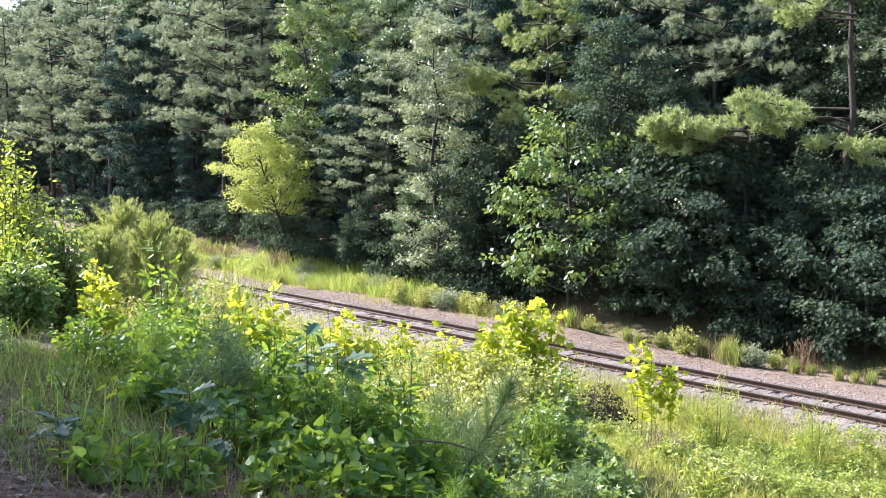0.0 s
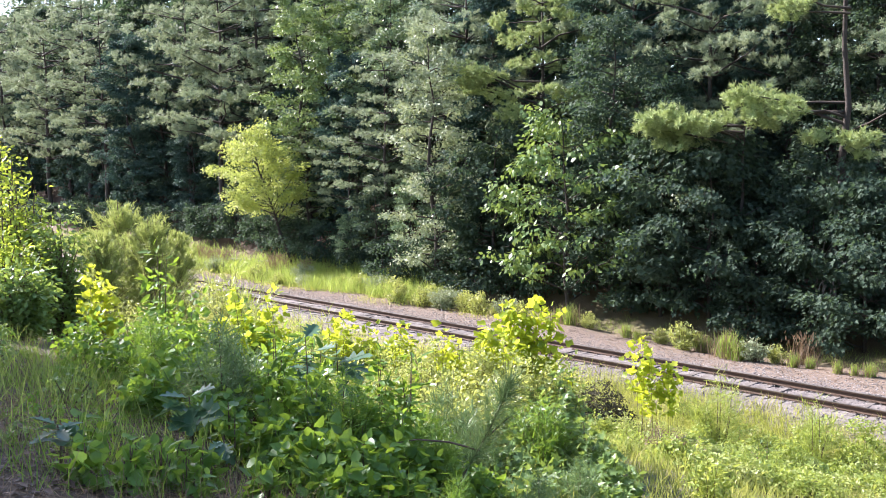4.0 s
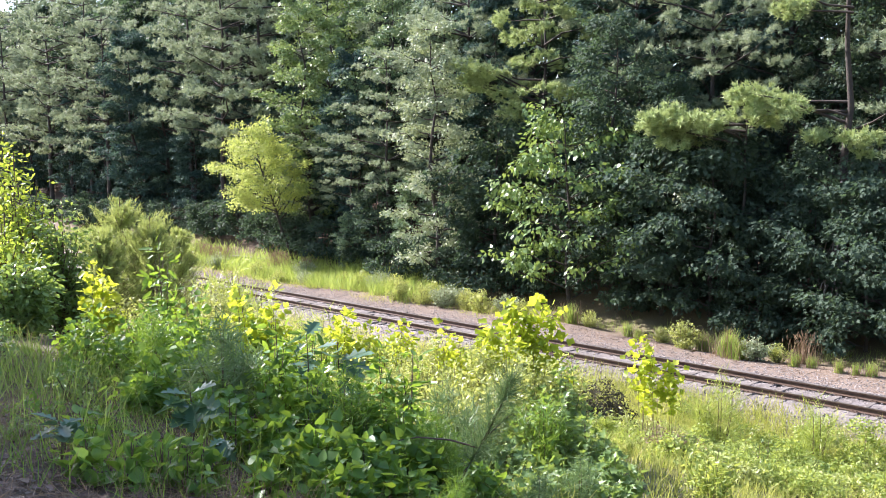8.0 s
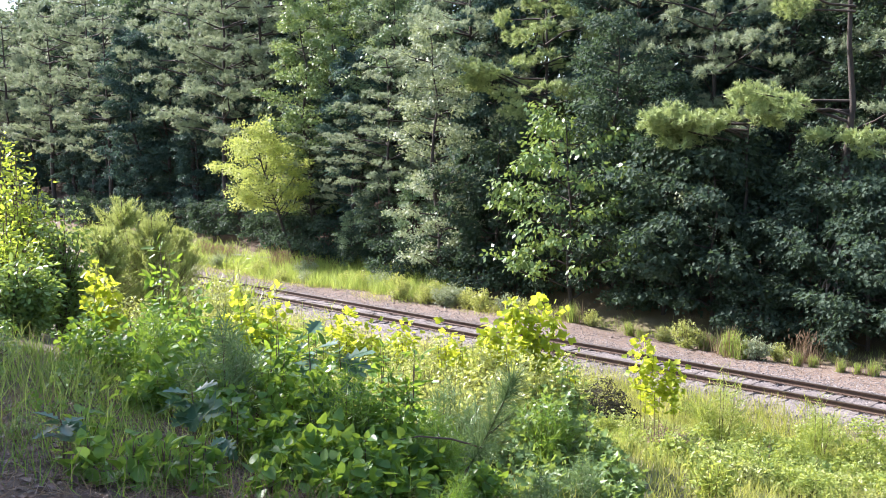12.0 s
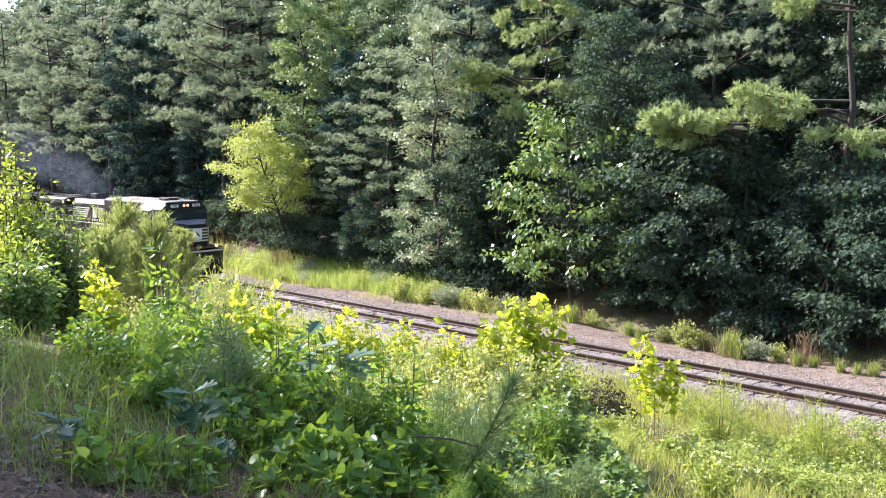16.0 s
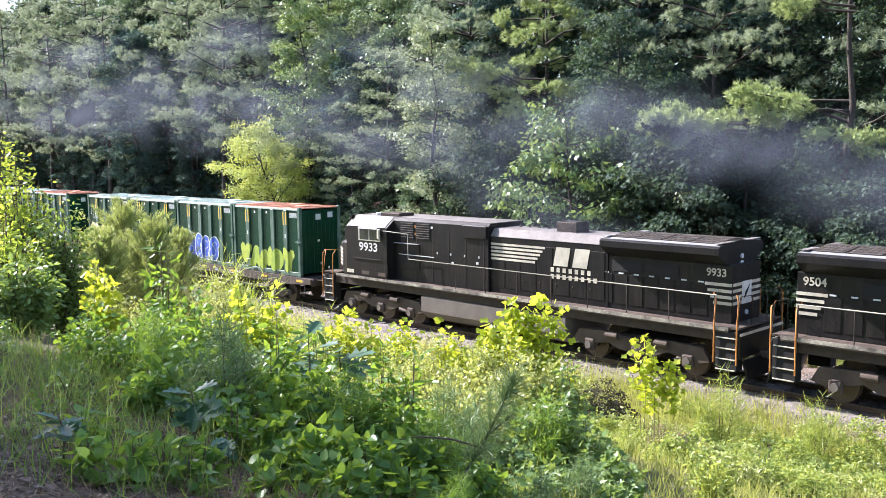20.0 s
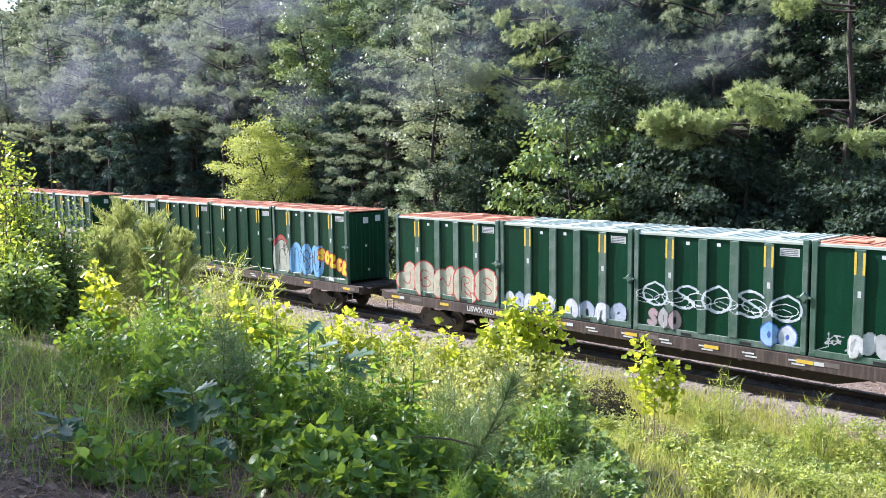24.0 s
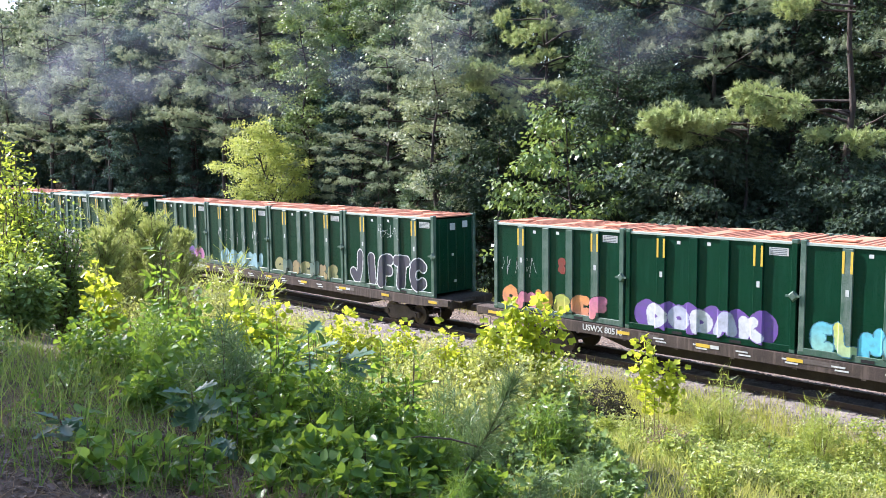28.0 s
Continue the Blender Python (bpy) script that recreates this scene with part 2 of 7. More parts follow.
def build_ground():
    xs = np.concatenate([np.linspace(-900, -140, 30), np.arange(-136, 30, 0.8), np.linspace(34, 900, 30)])
    ys = np.concatenate([np.linspace(-900, -60, 16), np.arange(-56, -34, 2), np.arange(-34, 20, 0.4), np.arange(20, 60, 2), np.linspace(64, 900, 20)])
    X, Y = np.meshgrid(xs, ys, indexing="ij")
    v = np.stack([X, Y, ground_z(X, Y)], -1).reshape(-1, 3)
    i, j = np.meshgrid(np.arange(len(xs) - 1), np.arange(len(ys) - 1), indexing="ij")
    a = i * len(ys) + j
    f = np.stack([a, a + len(ys), a + len(ys) + 1, a + 1], -1).reshape(-1, 4)
    m, nt, b = nodes_of("bank soil")
    geo, sep = nt.nodes.new("ShaderNodeNewGeometry"), nt.nodes.new("ShaderNodeSeparateXYZ")
    link(nt, geo.outputs["Position"], sep.inputs[0])
    big, small = noise_tex(nt, 0.6, 5), noise_tex(nt, 20, 8)
    wob = nt.nodes.new("ShaderNodeMath")
    wob.operation = "MULTIPLY_ADD"
    link(nt, big, wob.inputs[0])
    wob.inputs[1].default_value = 5.0
    link(nt, sep.outputs[1], wob.inputs[2])
    span = nt.nodes.new("ShaderNodeMapRange")
    span.inputs[1].default_value, span.inputs[2].default_value = -37.5, 42.5
    link(nt, wob.outputs[0], span.inputs[0])
    at = lambda y: (y + 37.5) / 80
    zone = ramp(nt, span.outputs[0], [(at(-24), (0.09, 0.06, 0.042)), (at(-18), (0.1, 0.1, 0.042)), (at(-0.5), (0.2, 0.2, 0.08)), (at(3), (0.25, 0.2, 0.165)), (at(8), (0.24, 0.175, 0.13)), (at(11), (0.16, 0.14, 0.06)), (at(15), (0.13, 0.075, 0.045))])
    col = mix(nt, ramp(nt, small, [(0.35, (0, 0, 0)), (0.7, (0.75,) * 3)]), zone, (0.06, 0.045, 0.03))
    link(nt, col, b.inputs["Base Color"])
    b.inputs["Roughness"].default_value = 0.95
    bump(nt, b, small, 0.6, 0.03)
    ob = new("ground", mesh_from("ground", v, f, m, True))
    return tagged(ob, "brown soil banks of a railway cut with leaf litter", "ground", kind="structure")


build_ground()


# ---- track ----
def build_track():
    bed = thing("railway_track", "single railway track on grey stone ballast", "railway track", kind="structure")
    # ballast bed with an uneven top
    xs = np.concatenate([np.arange(-500, -100, 4.0), np.arange(-100, 20, 0.35), np.arange(20, 300, 4.0)])
    prof = [(-3.0, -0.8), (-2.6, -0.66), (-2.1, -0.42), (-1.75, -0.24), (-1.5, -0.195), (-1.1, -0.2), (-0.75, -0.225), (-0.4, -0.188), (0, -0.182), (0.4, -0.188), (0.75, -0.225), (1.1, -0.2), (1.5, -0.195), (1.8, -0.24), (2.2, -0.42), (2.6, -0.54), (3.0, -0.62)]
    rng = np.random.default_rng(5)
    v = np.array([(x, y + 0.04 * rng.standard_normal(), z + 0.022 * rng.standard_normal()) for x in xs for y, z in prof])
    i, j = np.meshgrid(np.arange(len(xs) - 1), np.arange(len(prof) - 1), indexing="ij")
    a = i * len(prof) + j
    part_mesh("ballast_bed", mesh_from("ballast_bed", v, np.stack([a, a + len(prof), a + len(prof) + 1, a + 1], -1).reshape(-1, 4), STONE), bed)
    # rails: foot, web and head
    side = [(-0.075, -0.18), (0.075, -0.18), (0.075, -0.165), (0.012, -0.14), (0.012, -0.045), (0.036, -0.035), (0.036, -0.006), (-0.036, -0.006), (-0.036, -0.035), (-0.012, -0.045), (-0.012, -0.14), (-0.075, -0.165)]
    for y in (-0.755, 0.755):
        r = part("rail", prism_bm(side, -500, 300), RAIL_SIDE, bed, "rust-brown steel rail")
        r.matrix_basis = Matrix.Translation((0, y, 0)) @ pose(0, 0, 0, 0, 0, -90)
        h = part("rail_head", box_bm(800, 0.066, 0.008, 0, 0, -0.003), RAIL_HEAD, r, "worn bright running surface")
        h.matrix_basis = pose(0, -100, 0, 0, 0, 90)
    return bed


track = build_track()

# ---- plants: generators ----
def two_halves(half):
    """A leaf from one half outline: folded along its midrib, drooping to the tip."""
    up = [(x, y, 0.22 * y - 0.14 * x * x) for x, y in half]
    low = [(x, -y, 0.22 * y - 0.14 * x * x) for x, y in half[1:-1]]
    n = len(half)
    lower = [0] + [n + i for i in range(len(low))] + [n - 1]
    return up + low, [tuple(range(n))[::-1], tuple(lower)]


LEAF_SHAPES = {
    "quad": ([(0, 0, 0), (0.45, 0.32, -0.06), (1, 0, -0.12), (0.45, -0.32, -0.06)], [(0, 1, 2, 3)]),
    "heart": two_halves([(0, 0), (-0.07, 0.2), (0.12, 0.4), (0.45, 0.37), (0.8, 0.15), (1, 0)]),
    "oval": two_halves([(0, 0), (0.2, 0.2), (0.5, 0.27), (0.8, 0.16), (1, 0)]),
    "lance": two_halves([(0, 0), (0.3, 0.13), (0.7, 0.11), (1, 0)]),
    "lobed": two_halves([(0, 0), (0.14, 0.06), (0.2, 0.24), (0.32, 0.1), (0.42, 0.36), (0.54, 0.14), (0.68, 0.32), (0.76, 0.12), (0.88, 0.14), (1, 0)]),
    "star": two_halves([(0, 0), (0.05, 0.42), (0.28, 0.2), (0.55, 0.55), (0.52, 0.18), (1, 0)]),
    "tulip": two_halves([(0, 0), (0.02, 0.36), (0.3, 0.46), (0.5, 0.3), (0.85, 0.38), (0.92, 0.1), (0.86, 0)]),
    "needle": ([(0, 0.035, 0), (0, -0.035, 0), (1, 0, 0)], [(0, 1, 2)]),
    "blade": ([(0, 0.03, 0), (0, -0.03, 0), (0.55, -0.022, 0.03), (0.55, 0.022, 0.03), (1, 0, -0.16)], [(0, 1, 2), (0, 2, 3), (3, 2, 4)]),
}


def unit(v):
    return v / (np.linalg.norm(v, axis=-1, keepdims=True) + 1e-9)


def leaves(centres, ways, normals, sizes, shape="quad", width=1.0):
    """One leaf at each centre, along its way; verts and faces. Four-cornered faces only (a doubled corner makes a triangle)."""
    lv, lf = LEAF_SHAPES[shape]
    lv, lf = np.array(lv, float), np.array(lf)
    ways = unit(ways)
    side = unit(np.cross(normals, ways))
    up = np.cross(ways, side)
    s = np.asarray(sizes)[:, None, None]
    v = centres[:, None] + s * (lv[None, :, 0:1] * ways[:, None] + width * lv[None, :, 1:2] * side[:, None] + lv[None, :, 2:3] * up[:, None])
    f = lf[None] + (np.arange(len(centres)) * len(lv))[:, None, None]
    return v.reshape(-1, 3), f.reshape(-1, lf.shape[1])


def clump_leaves(rng, lumps, per, size, droop=0.3, shape="quad", spread=0.5, width=1.0):
    """Leaves on sprays: lumps is (n, 4): centre and radius; 'per' leaves to a lump, mostly in its outer shell and lying flat."""
    n = len(lumps) * per
    c, r = np.repeat(lumps[:, :3], per, 0), np.repeat(lumps[:, 3], per)
    d = unit(rng.standard_normal((n, 3)))
    rad = r * rng.uniform(0.35, 1.0, n) ** 0.6
    pos = c + d * rad[:, None] * np.array([1, 1, 0.75])
    way = unit(d * np.array([1, 1, 0.4]) + rng.standard_normal((n, 3)) * spread - np.array([0, 0, droop]))
    nor = unit(np.array([0, 0, 1.0]) + rng.standard_normal((n, 3)) * 0.55 + d * 0.35)
    return leaves(pos, way, nor, size * rng.uniform(0.6, 1.3, n), shape, width)


def limb(rng, a, b, r0, r1, bend=0.1, n=5, sides=5):
    t = np.linspace(0, 1, n)[:, None]
    a, b = np.asarray(a, float), np.asarray(b, float)
    wob = rng.standard_normal((n, 3)) * bend * np.linalg.norm(b - a) * np.sin(t * np.pi)
    return tube_arrays(a + (b - a) * t + wob, r0 + (r1 - r0) * t[:, 0], sides)


def broadleaf_meshes(seed, height, width, clear, limbs, subs, per, leaf, material, spray=0.7, shape="quad", droop=0.35, rise=0.35, envelope=0.7):
    """Trunk, rising limbs with side branches, and leaves in flat sprays along them, with gaps between."""
    rng = np.random.default_rng(seed)
    lean = rng.standard_normal(2) * 0.03 * height
    tr = 0.010 * height + 0.025
    wood = [limb(rng, (0, 0, -0.4), (lean[0], lean[1], height * 0.95), tr, 0.02, 0.015, 9, 8)]
    pos, out_way, rad = [], [], []
    for k in range(limbs):
        u = (k + rng.uniform(0, 1)) / limbs
        a = k * 2.4 + rng.uniform(-0.5, 0.5)
        reach = width / 2 * (0.3 + 0.7 * math.sin(math.pi * min(1, 0.15 + u * 0.85)) ** envelope) * rng.uniform(0.55, 1.15)
        z = height * (clear + (1 - clear) * u)
        base = np.array([lean[0] * u, lean[1] * u, max(0.2, z - reach * rise)])
        out = np.array([math.cos(a), math.sin(a), 0.0])
        tip = base + out * reach + np.array([0, 0, reach * (rise + rng.uniform(-0.15, 0.25))])
        wood.append(limb(rng, base, tip, tr * 0.4 * (1.1 - 0.7 * u), 0.012, 0.05, 5, 4))
        side = np.cross(out, [0, 0, 1.0])
        for j in range(subs):
            t = rng.uniform(0.45, 1.05)
            p = base + (tip - base) * t + side * rng.normal() * 0.3 * reach * (1.1 - 0.5 * t) + np.array([0, 0, rng.normal() * 0.25 * spray])
            pos.append(p), out_way.append(out + side * rng.normal() * 0.5), rad.append(spray * rng.uniform(0.6, 1.3))
    pos, out_way, rad = np.array(pos), unit(np.array(out_way)), np.array(rad)
    n = len(pos) * per
    c, o, r = np.repeat(pos, per, 0), np.repeat(out_way, per, 0), np.repeat(rad, per)
    d = unit(rng.standard_normal((n, 3))) * rng.uniform(0.1, 1, (n, 1)) ** 0.6
    c = c + d * r[:, None] * np.array([1, 1, 0.42]) - np.array([0, 0, 1.0]) * (np.hypot(d[:, 0], d[:, 1]) ** 2 * r * 0.3)[:, None]
    way = unit(o * 0.6 + d + rng.standard_normal((n, 3)) * 0.45 - np.array([0, 0, droop]))
    nor = unit(np.array([0, 0, 0.55]) + rng.standard_normal((n, 3)) * 0.4 + d * 0.75 + o * 0.35)
    v, f = leaves(c, way, nor, leaf * rng.uniform(0.6, 1.3, n), shape)
    wv, wf = joined(wood)
    return mesh_from("trunk", wv, wf, BARK, True), mesh_from("crown", v, f, material)


def pine_meshes(seed, height, reach, clear, whorls, per_whorl, tufts, needles=16, needle=0.29, extra=(), material=None, thin=1.5):
    """A pine: straight trunk, tiers of limbs, needles in brushes towards the limbs' ends. extra: (height, bearing, length) of single limbs."""
    rng = np.random.default_rng(seed)
    wood = [limb(rng, (0, 0, -0.4), (rng.normal() * 0.2, rng.normal() * 0.2, height), 0.011 * height + 0.03, 0.03, 0.006, 9, 8)]
    arms = list(extra)
    for w in range(whorls):
        u = max(0, min(1, (w + rng.uniform(-0.3, 0.3)) / max(1, whorls - 1)))
        for b in range(per_whorl):
            arms.append((height * (clear + (1 - clear) * u), math.degrees(2 * math.pi * (b + rng.uniform(0, 0.9)) / per_whorl + w * 1.3), reach * (0.35 + 0.65 * math.sin(math.pi * (0.22 + 0.74 * u)) ** 0.8) * rng.uniform(0.45, 1.15)))
    tips, aims, outs = [], [], []
    for z, bearing, L in arms:
        a = radians(bearing)
        out, base = np.array([math.cos(a), math.sin(a), 0]), np.array([0, 0, z])
        tip = out * L + np.array([0, 0, z + L * rng.uniform(0.0, 0.45)])
        wood.append(limb(rng, base, tip, 0.03 + 0.011 * L, 0.012, 0.03, 4, 4))
        side = np.cross(out, [0, 0, 1.0])
        for j in range(max(2, int(tufts * L / reach / 16))):
            t = 1.04 - 0.5 * rng.uniform() ** 1.2
            mid = base + (tip - base) * t + side * rng.normal() * 0.2 * L * (1.25 - 0.6 * t) + np.array([0, 0, rng.normal() * 0.12])
            size = rng.uniform(0.7, 1.25)
            for i in range(12):
                d = unit(rng.standard_normal(3)) * rng.uniform(0.35, 1.0) * size * np.array([0.68, 0.68, 0.32])
                off = d + out * 0.15
                tips.append(mid + off), outs.append(d * 2.5 + out * 0.2 + np.array([0, 0, 0.75]))
                aims.append(out * 0.4 + d * 1.6 + np.array([0, 0, 0.55]) + rng.standard_normal(3) * 0.25)
    tips, aims, outs = np.array(tips), unit(np.array(aims)), unit(np.array(outs))
    n = len(tips)
    way = unit(np.repeat(aims, needles, 0) * 0.8 + unit(rng.standard_normal((n * needles, 3))) * 0.85)
    c = np.repeat(tips, needles, 0) + unit(rng.standard_normal((n * needles, 3))) * 0.06
    v, f = leaves(c, way, np.repeat(outs, needles, 0) + rng.standard_normal((n * needles, 3)) * 0.35, needle * rng.uniform(0.7, 1.25, n * needles), "needle", thin)
    wv, wf = joined(wood)
    return mesh_from("trunk", wv, wf, BARK, True), mesh_from("crown", v, f, material or NEEDLE)


def plant_tree(meshes, x, y, turn, size, name, label, category="tree", group="", lean=(0, 0)):
    tip = Vector((0, 0, 1)).rotation_difference(Vector((*lean, 1))).to_matrix().to_4x4()
    t = thing(name, label, category, Matrix.Translation((x, y, float(ground_z(x, y)))) @ tip @ pose(0, 0, 0, 0, 0, turn) @ Matrix.Diagonal((size, size, size, 1)), group)
    part_mesh("trunk", meshes[0], t)
    part_mesh("crown", meshes[1], t)
    return t



# ---- forest beyond the track ----
FRONT = [  # kind, x, y, size
    ("gum", -118.2, 16.5, 0.8),
    ("gum", -103.8, 15.5, 0.7),
    ("gum", -96.2, 16, 0.75),
    ("gum", -75.3, 15, 0.65),
    ("gum", -70.2, 16, 0.7),
    ("gum", -63.5, 15, 0.55),
    ("gum", -59.9, 15.5, 0.62),
    ("gum", -126.6, 16, 0.7),
    ("gum", -54.5, 15, 0.6),
    ("pine", -121.7, 15, 1.15),
    ("pine", -104.4, 13.5, 1.1),
    ("pine", -98.6, 15.5, 1.15),
    ("pine", -129.6, 20, 1.25),
    ("pine", -107.4, 17, 1.2),
    ("pine", -90.0, 13.5, 1.0),
    ("pine", -129.0, 14, 1.15),
    ("gum", -84.3, 14, 1.0),
    ("gum", -82.4, 16, 1.0),
    ("gum", -99.2, 19, 1.1),
    ("pine", -68.8, 14, 1.1),
    ("pine", -67.3, 17, 1.1),
    ("pine", -77.5, 16, 1.15),
    ("pine", -75.2, 20, 1.1),
    ("oak_y", -56.4, 14, 1.0),
    ("oak_y", -57.1, 17, 1.05),
    ("gum", -50.7, 14, 0.75),
    ("oak_m", -49.9, 16, 1.0),
    ("oak_m", -49.8, 19, 1.0),
    ("pine", -45.7, 12.3, 0.66),
    ("pine", -49.8, 12.5, 0.5),
    ("pine", -54.7, 12.5, 0.42),
    ("oak_d", -45.1, 17, 0.95),
    ("pine", -41.7, 16, 0.95),
    ("gum", -39.5, 16, 0.9),
    ("oak_s", -26.7, 10.6, 0.86),
    ("oak_s", -23.5, 10.8, 0.66),
    ("oak_s", -20.1, 10.4, 0.5),
    ("gum", -32.4, 18, 0.95),
    ("pine", -29.6, 17, 0.9),
    ("gum", -28.6, 19, 1.0),
    ("pine", -24.4, 16, 0.85),
    ("gum", -23.7, 19, 1.0),
    ("pine", -21.0, 18, 0.95),
    ("oak_s", -18.6, 17, 0.9),
    ("oak_s", -15.8, 16, 0.9),
    ("pine", -14.1, 15, 0.9),
    ("oak_s", -12.6, 16, 1),
]
EDGE = [  # kind, x, y, size
    ("sap_d", -26.6, 12.5, 1.5),
    ("sap_d", -23.4, 10, 1.35),
    ("sap_d", -20.7, 9.6, 1.2),
    ("sap_d", -35.0, 11, 1.3),
    ("sap_d", -80.2, 17.0, 0.9),
    ("sap_d", -72.4, 16.0, 0.8),
    ("sap_d", -67.3, 16.0, 0.95),
    ("sap_m", -61.3, 15.5, 0.75),
    ("sap_d", -57.1, 15.5, 0.6),
    ("sap_m", -47.4, 10.5, 0.52),
    ("sap_d", -46.0, 11.5, 0.75),
    ("sap_m", -42.2, 11.5, 0.8),
    ("sap_d", -39.1, 11.5, 0.75),
    ("sap_d", -36.8, 12, 0.7),
    ("sap_d", -33.8, 12, 0.7),
    ("sap_d", -28.2, 12, 0.85),
    ("sap_d", -25.9, 12, 0.6),
    ("sap_d", -23.5, 10.8, 0.7),
    ("sap_d", -20.7, 11, 0.75),
    ("sap_d", -18.6, 10, 0.7),
    ("sap_d", -17.8, 11, 0.95),
    ("sap_d", -15.9, 9.5, 0.8),
    ("sap_d", -15.2, 10.5, 1.05),
    ("sap_d", -13.7, 9.3, 0.95),
    ("sap_d", -12.5, 9, 1.0),
    ("sap_d", -90.3, 18.0, 1.0),
    ("sap_d", -99.3, 18.5, 1),
    ("sap_d", -109.6, 19.0, 1.1),
    ("sap_d", -121.3, 19.5, 1.1),
    ("sap_d", -133.4, 19.5, 1.1),
    ("sap_d", -10.5, 9, 1.0),
]


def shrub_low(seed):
    return broadleaf_meshes(seed, 2.6, 3.4, 0.02, 16, 5, 28, 0.18, LEAF_SHADE, 0.5)


def build_forest():
    rng = np.random.default_rng(21)
    kinds = {
        "pine": [pine_meshes(s, 20, 4.9, 0.3, 12, 4, 88, 22, 0.3, (), None, 1.9) for s in (31, 32, 33)],
        "oak_d": [broadleaf_meshes(s, 17, 8.5, 0.12, 34, 5, 115, 0.2, LEAF_CANOPY, 0.8) for s in (41, 43)],
        "oak_m": [broadleaf_meshes(s, 18, 7.5, 0.12, 34, 5, 115, 0.19, LEAF_MID, 0.75) for s in (42, 44)],
        "sap_d": [broadleaf_meshes(s, 7.0, 5.8, 0.12, 19, 5, 56, 0.2, LEAF_SHADE, 0.8, "star", droop=0.5) for s in (51, 53, 54)],
        "sap_m": [broadleaf_meshes(s, 7.0, 4.8, 0.08, 24, 6, 50, 0.17, LEAF_MID, 0.6) for s in (52, 55)],
        "oak_y": [broadleaf_meshes(s, 18, 7.5, 0.1, 36, 5, 100, 0.21, LEAF_BRIGHT, 0.8) for s in (46,)],
        "gum": [broadleaf_meshes(s, 18, 7.0, 0.06, 40, 5, 95, 0.23, LEAF_GUM, 0.85, "star", droop=0.5) for s in (47, 48)],
        # oak_s and far carry shade in their leaf colour, so gaps read dark
        "oak_s": [broadleaf_meshes(s, 17, 8.5, 0.1, 36, 5, 80, 0.22, LEAF_SHADE, 1.0) for s in (45,)],
        "far": [broadleaf_meshes(s, 20, 10, 0.08, 44, 6, 24, 0.46, LEAF_SHADE, 1.4) for s in (61, 62)],
    }
    words = {"pine": ("pine_tree", "tall pine with tiered needle-covered branches"), "oak_d": ("broadleaf_tree", "tall dark green broadleaf tree in the dense forest"), "oak_m": ("broadleaf_tree", "tall mid-green leafy tree at the forest edge"), "oak_y": ("broadleaf_tree", "tall leafy tree with bright yellow-green leaves"), "gum": ("sweetgum_tree", "dark blue-green sweetgum tree with drooping sprays"), "oak_s": ("broadleaf_tree", "dark shaded broadleaf tree leaning over the verge"), "far": ("broadleaf_tree", "dark leafy tree deep in the forest"),
             "sap_d": ("young_tree", "dark green young tree with layered leafy branches"), "sap_m": ("young_tree", "fresh green young tree at the forest edge")}

    def put(kind, x, y, size, group):
        src = kinds[kind][int(rng.integers(len(kinds[kind])))]
        plant_tree(src, x, y, rng.uniform(0, 360), size, *words[kind], group=group)

    for kind, x, y, size in FRONT:
        put(kind, x, y, size, "forest beyond the track")
    for kind, x, y, size in EDGE:
        put(kind, x, y, size, "young trees at the forest edge")
    for row, (y0, step) in enumerate(((25.0, 5.5), (32.0, 6.5), (41.0, 8.0))):
        x = -(y0 + 28) * 3.1
        while x < -8 - 4 * row:
            kind = "far" if row > 0 or rng.uniform() < 0.7 else ("pine" if rng.uniform() < 0.55 else "oak_d")
            put(kind, x + rng.uniform(-1.5, 1.5), y0 + rng.uniform(-2, 2), rng.uniform(0.95, 1.2) * (1.12 if x < -70 else 1), "forest beyond the track")
            x += step
    low = [shrub_low(s) for s in (91, 92, 93)]
    for k in range(46):
        x = -112 + k * 2.25 + rng.uniform(-0.7, 0.7)
        if x > -30 and k % 3:
            continue
        y = 9.2 + rng.uniform(0, 1.6) + max(0, min(2.6, (-x - 42) * 0.15)) - (0.9 if x > -28 else 0)
        plant_tree(low[k % 3], x, y, rng.uniform(0, 360), rng.uniform(0.7, 1.25), "understory_shrub", "dark leafy shrub at the foot of the forest", "shrub", "shrubs at the forest foot")
    # single trees that stand out
    plant_tree(broadleaf_meshes(71, 9.6, 6.0, 0.42, 30, 7, 95, 0.14, LEAF_LIGHT, 0.75, "quad", 0.1, 0.6, 0.5), -54.1, 10.4, 40, 1.04, "willow_tree", "light yellow-green willow leaning before the dark forest", lean=(-0.22, -0.22))
    plant_tree(broadleaf_meshes(72, 14.0, 4.6, 0.05, 44, 6, 60, 0.15, LEAF_GREY, 0.6, "quad", 0.3, 0.2, 0.25), -38.3, 9.7, 10, 1.08, "vine_covered_tree", "narrow tree wrapped in grey-green vines")
    plant_tree(broadleaf_meshes(73, 9.0, 8.8, 0.18, 26, 7, 30, 0.25, LEAF_FRESH, 0.7, "quad", 0.7, 0.3), -28.0, 9.0, 70, 1.14, "hickory_tree", "fresh green tree with large drooping leaves")
    plant_tree(broadleaf_meshes(74, 8.8, 5.6, 0.4, 22, 7, 55, 0.18, LEAF_GREY, 0.7, "quad", 0.5), -22.7, 11.6, 0, 1.0, "vine_covered_tree", "small tree smothered by sunlit vines")
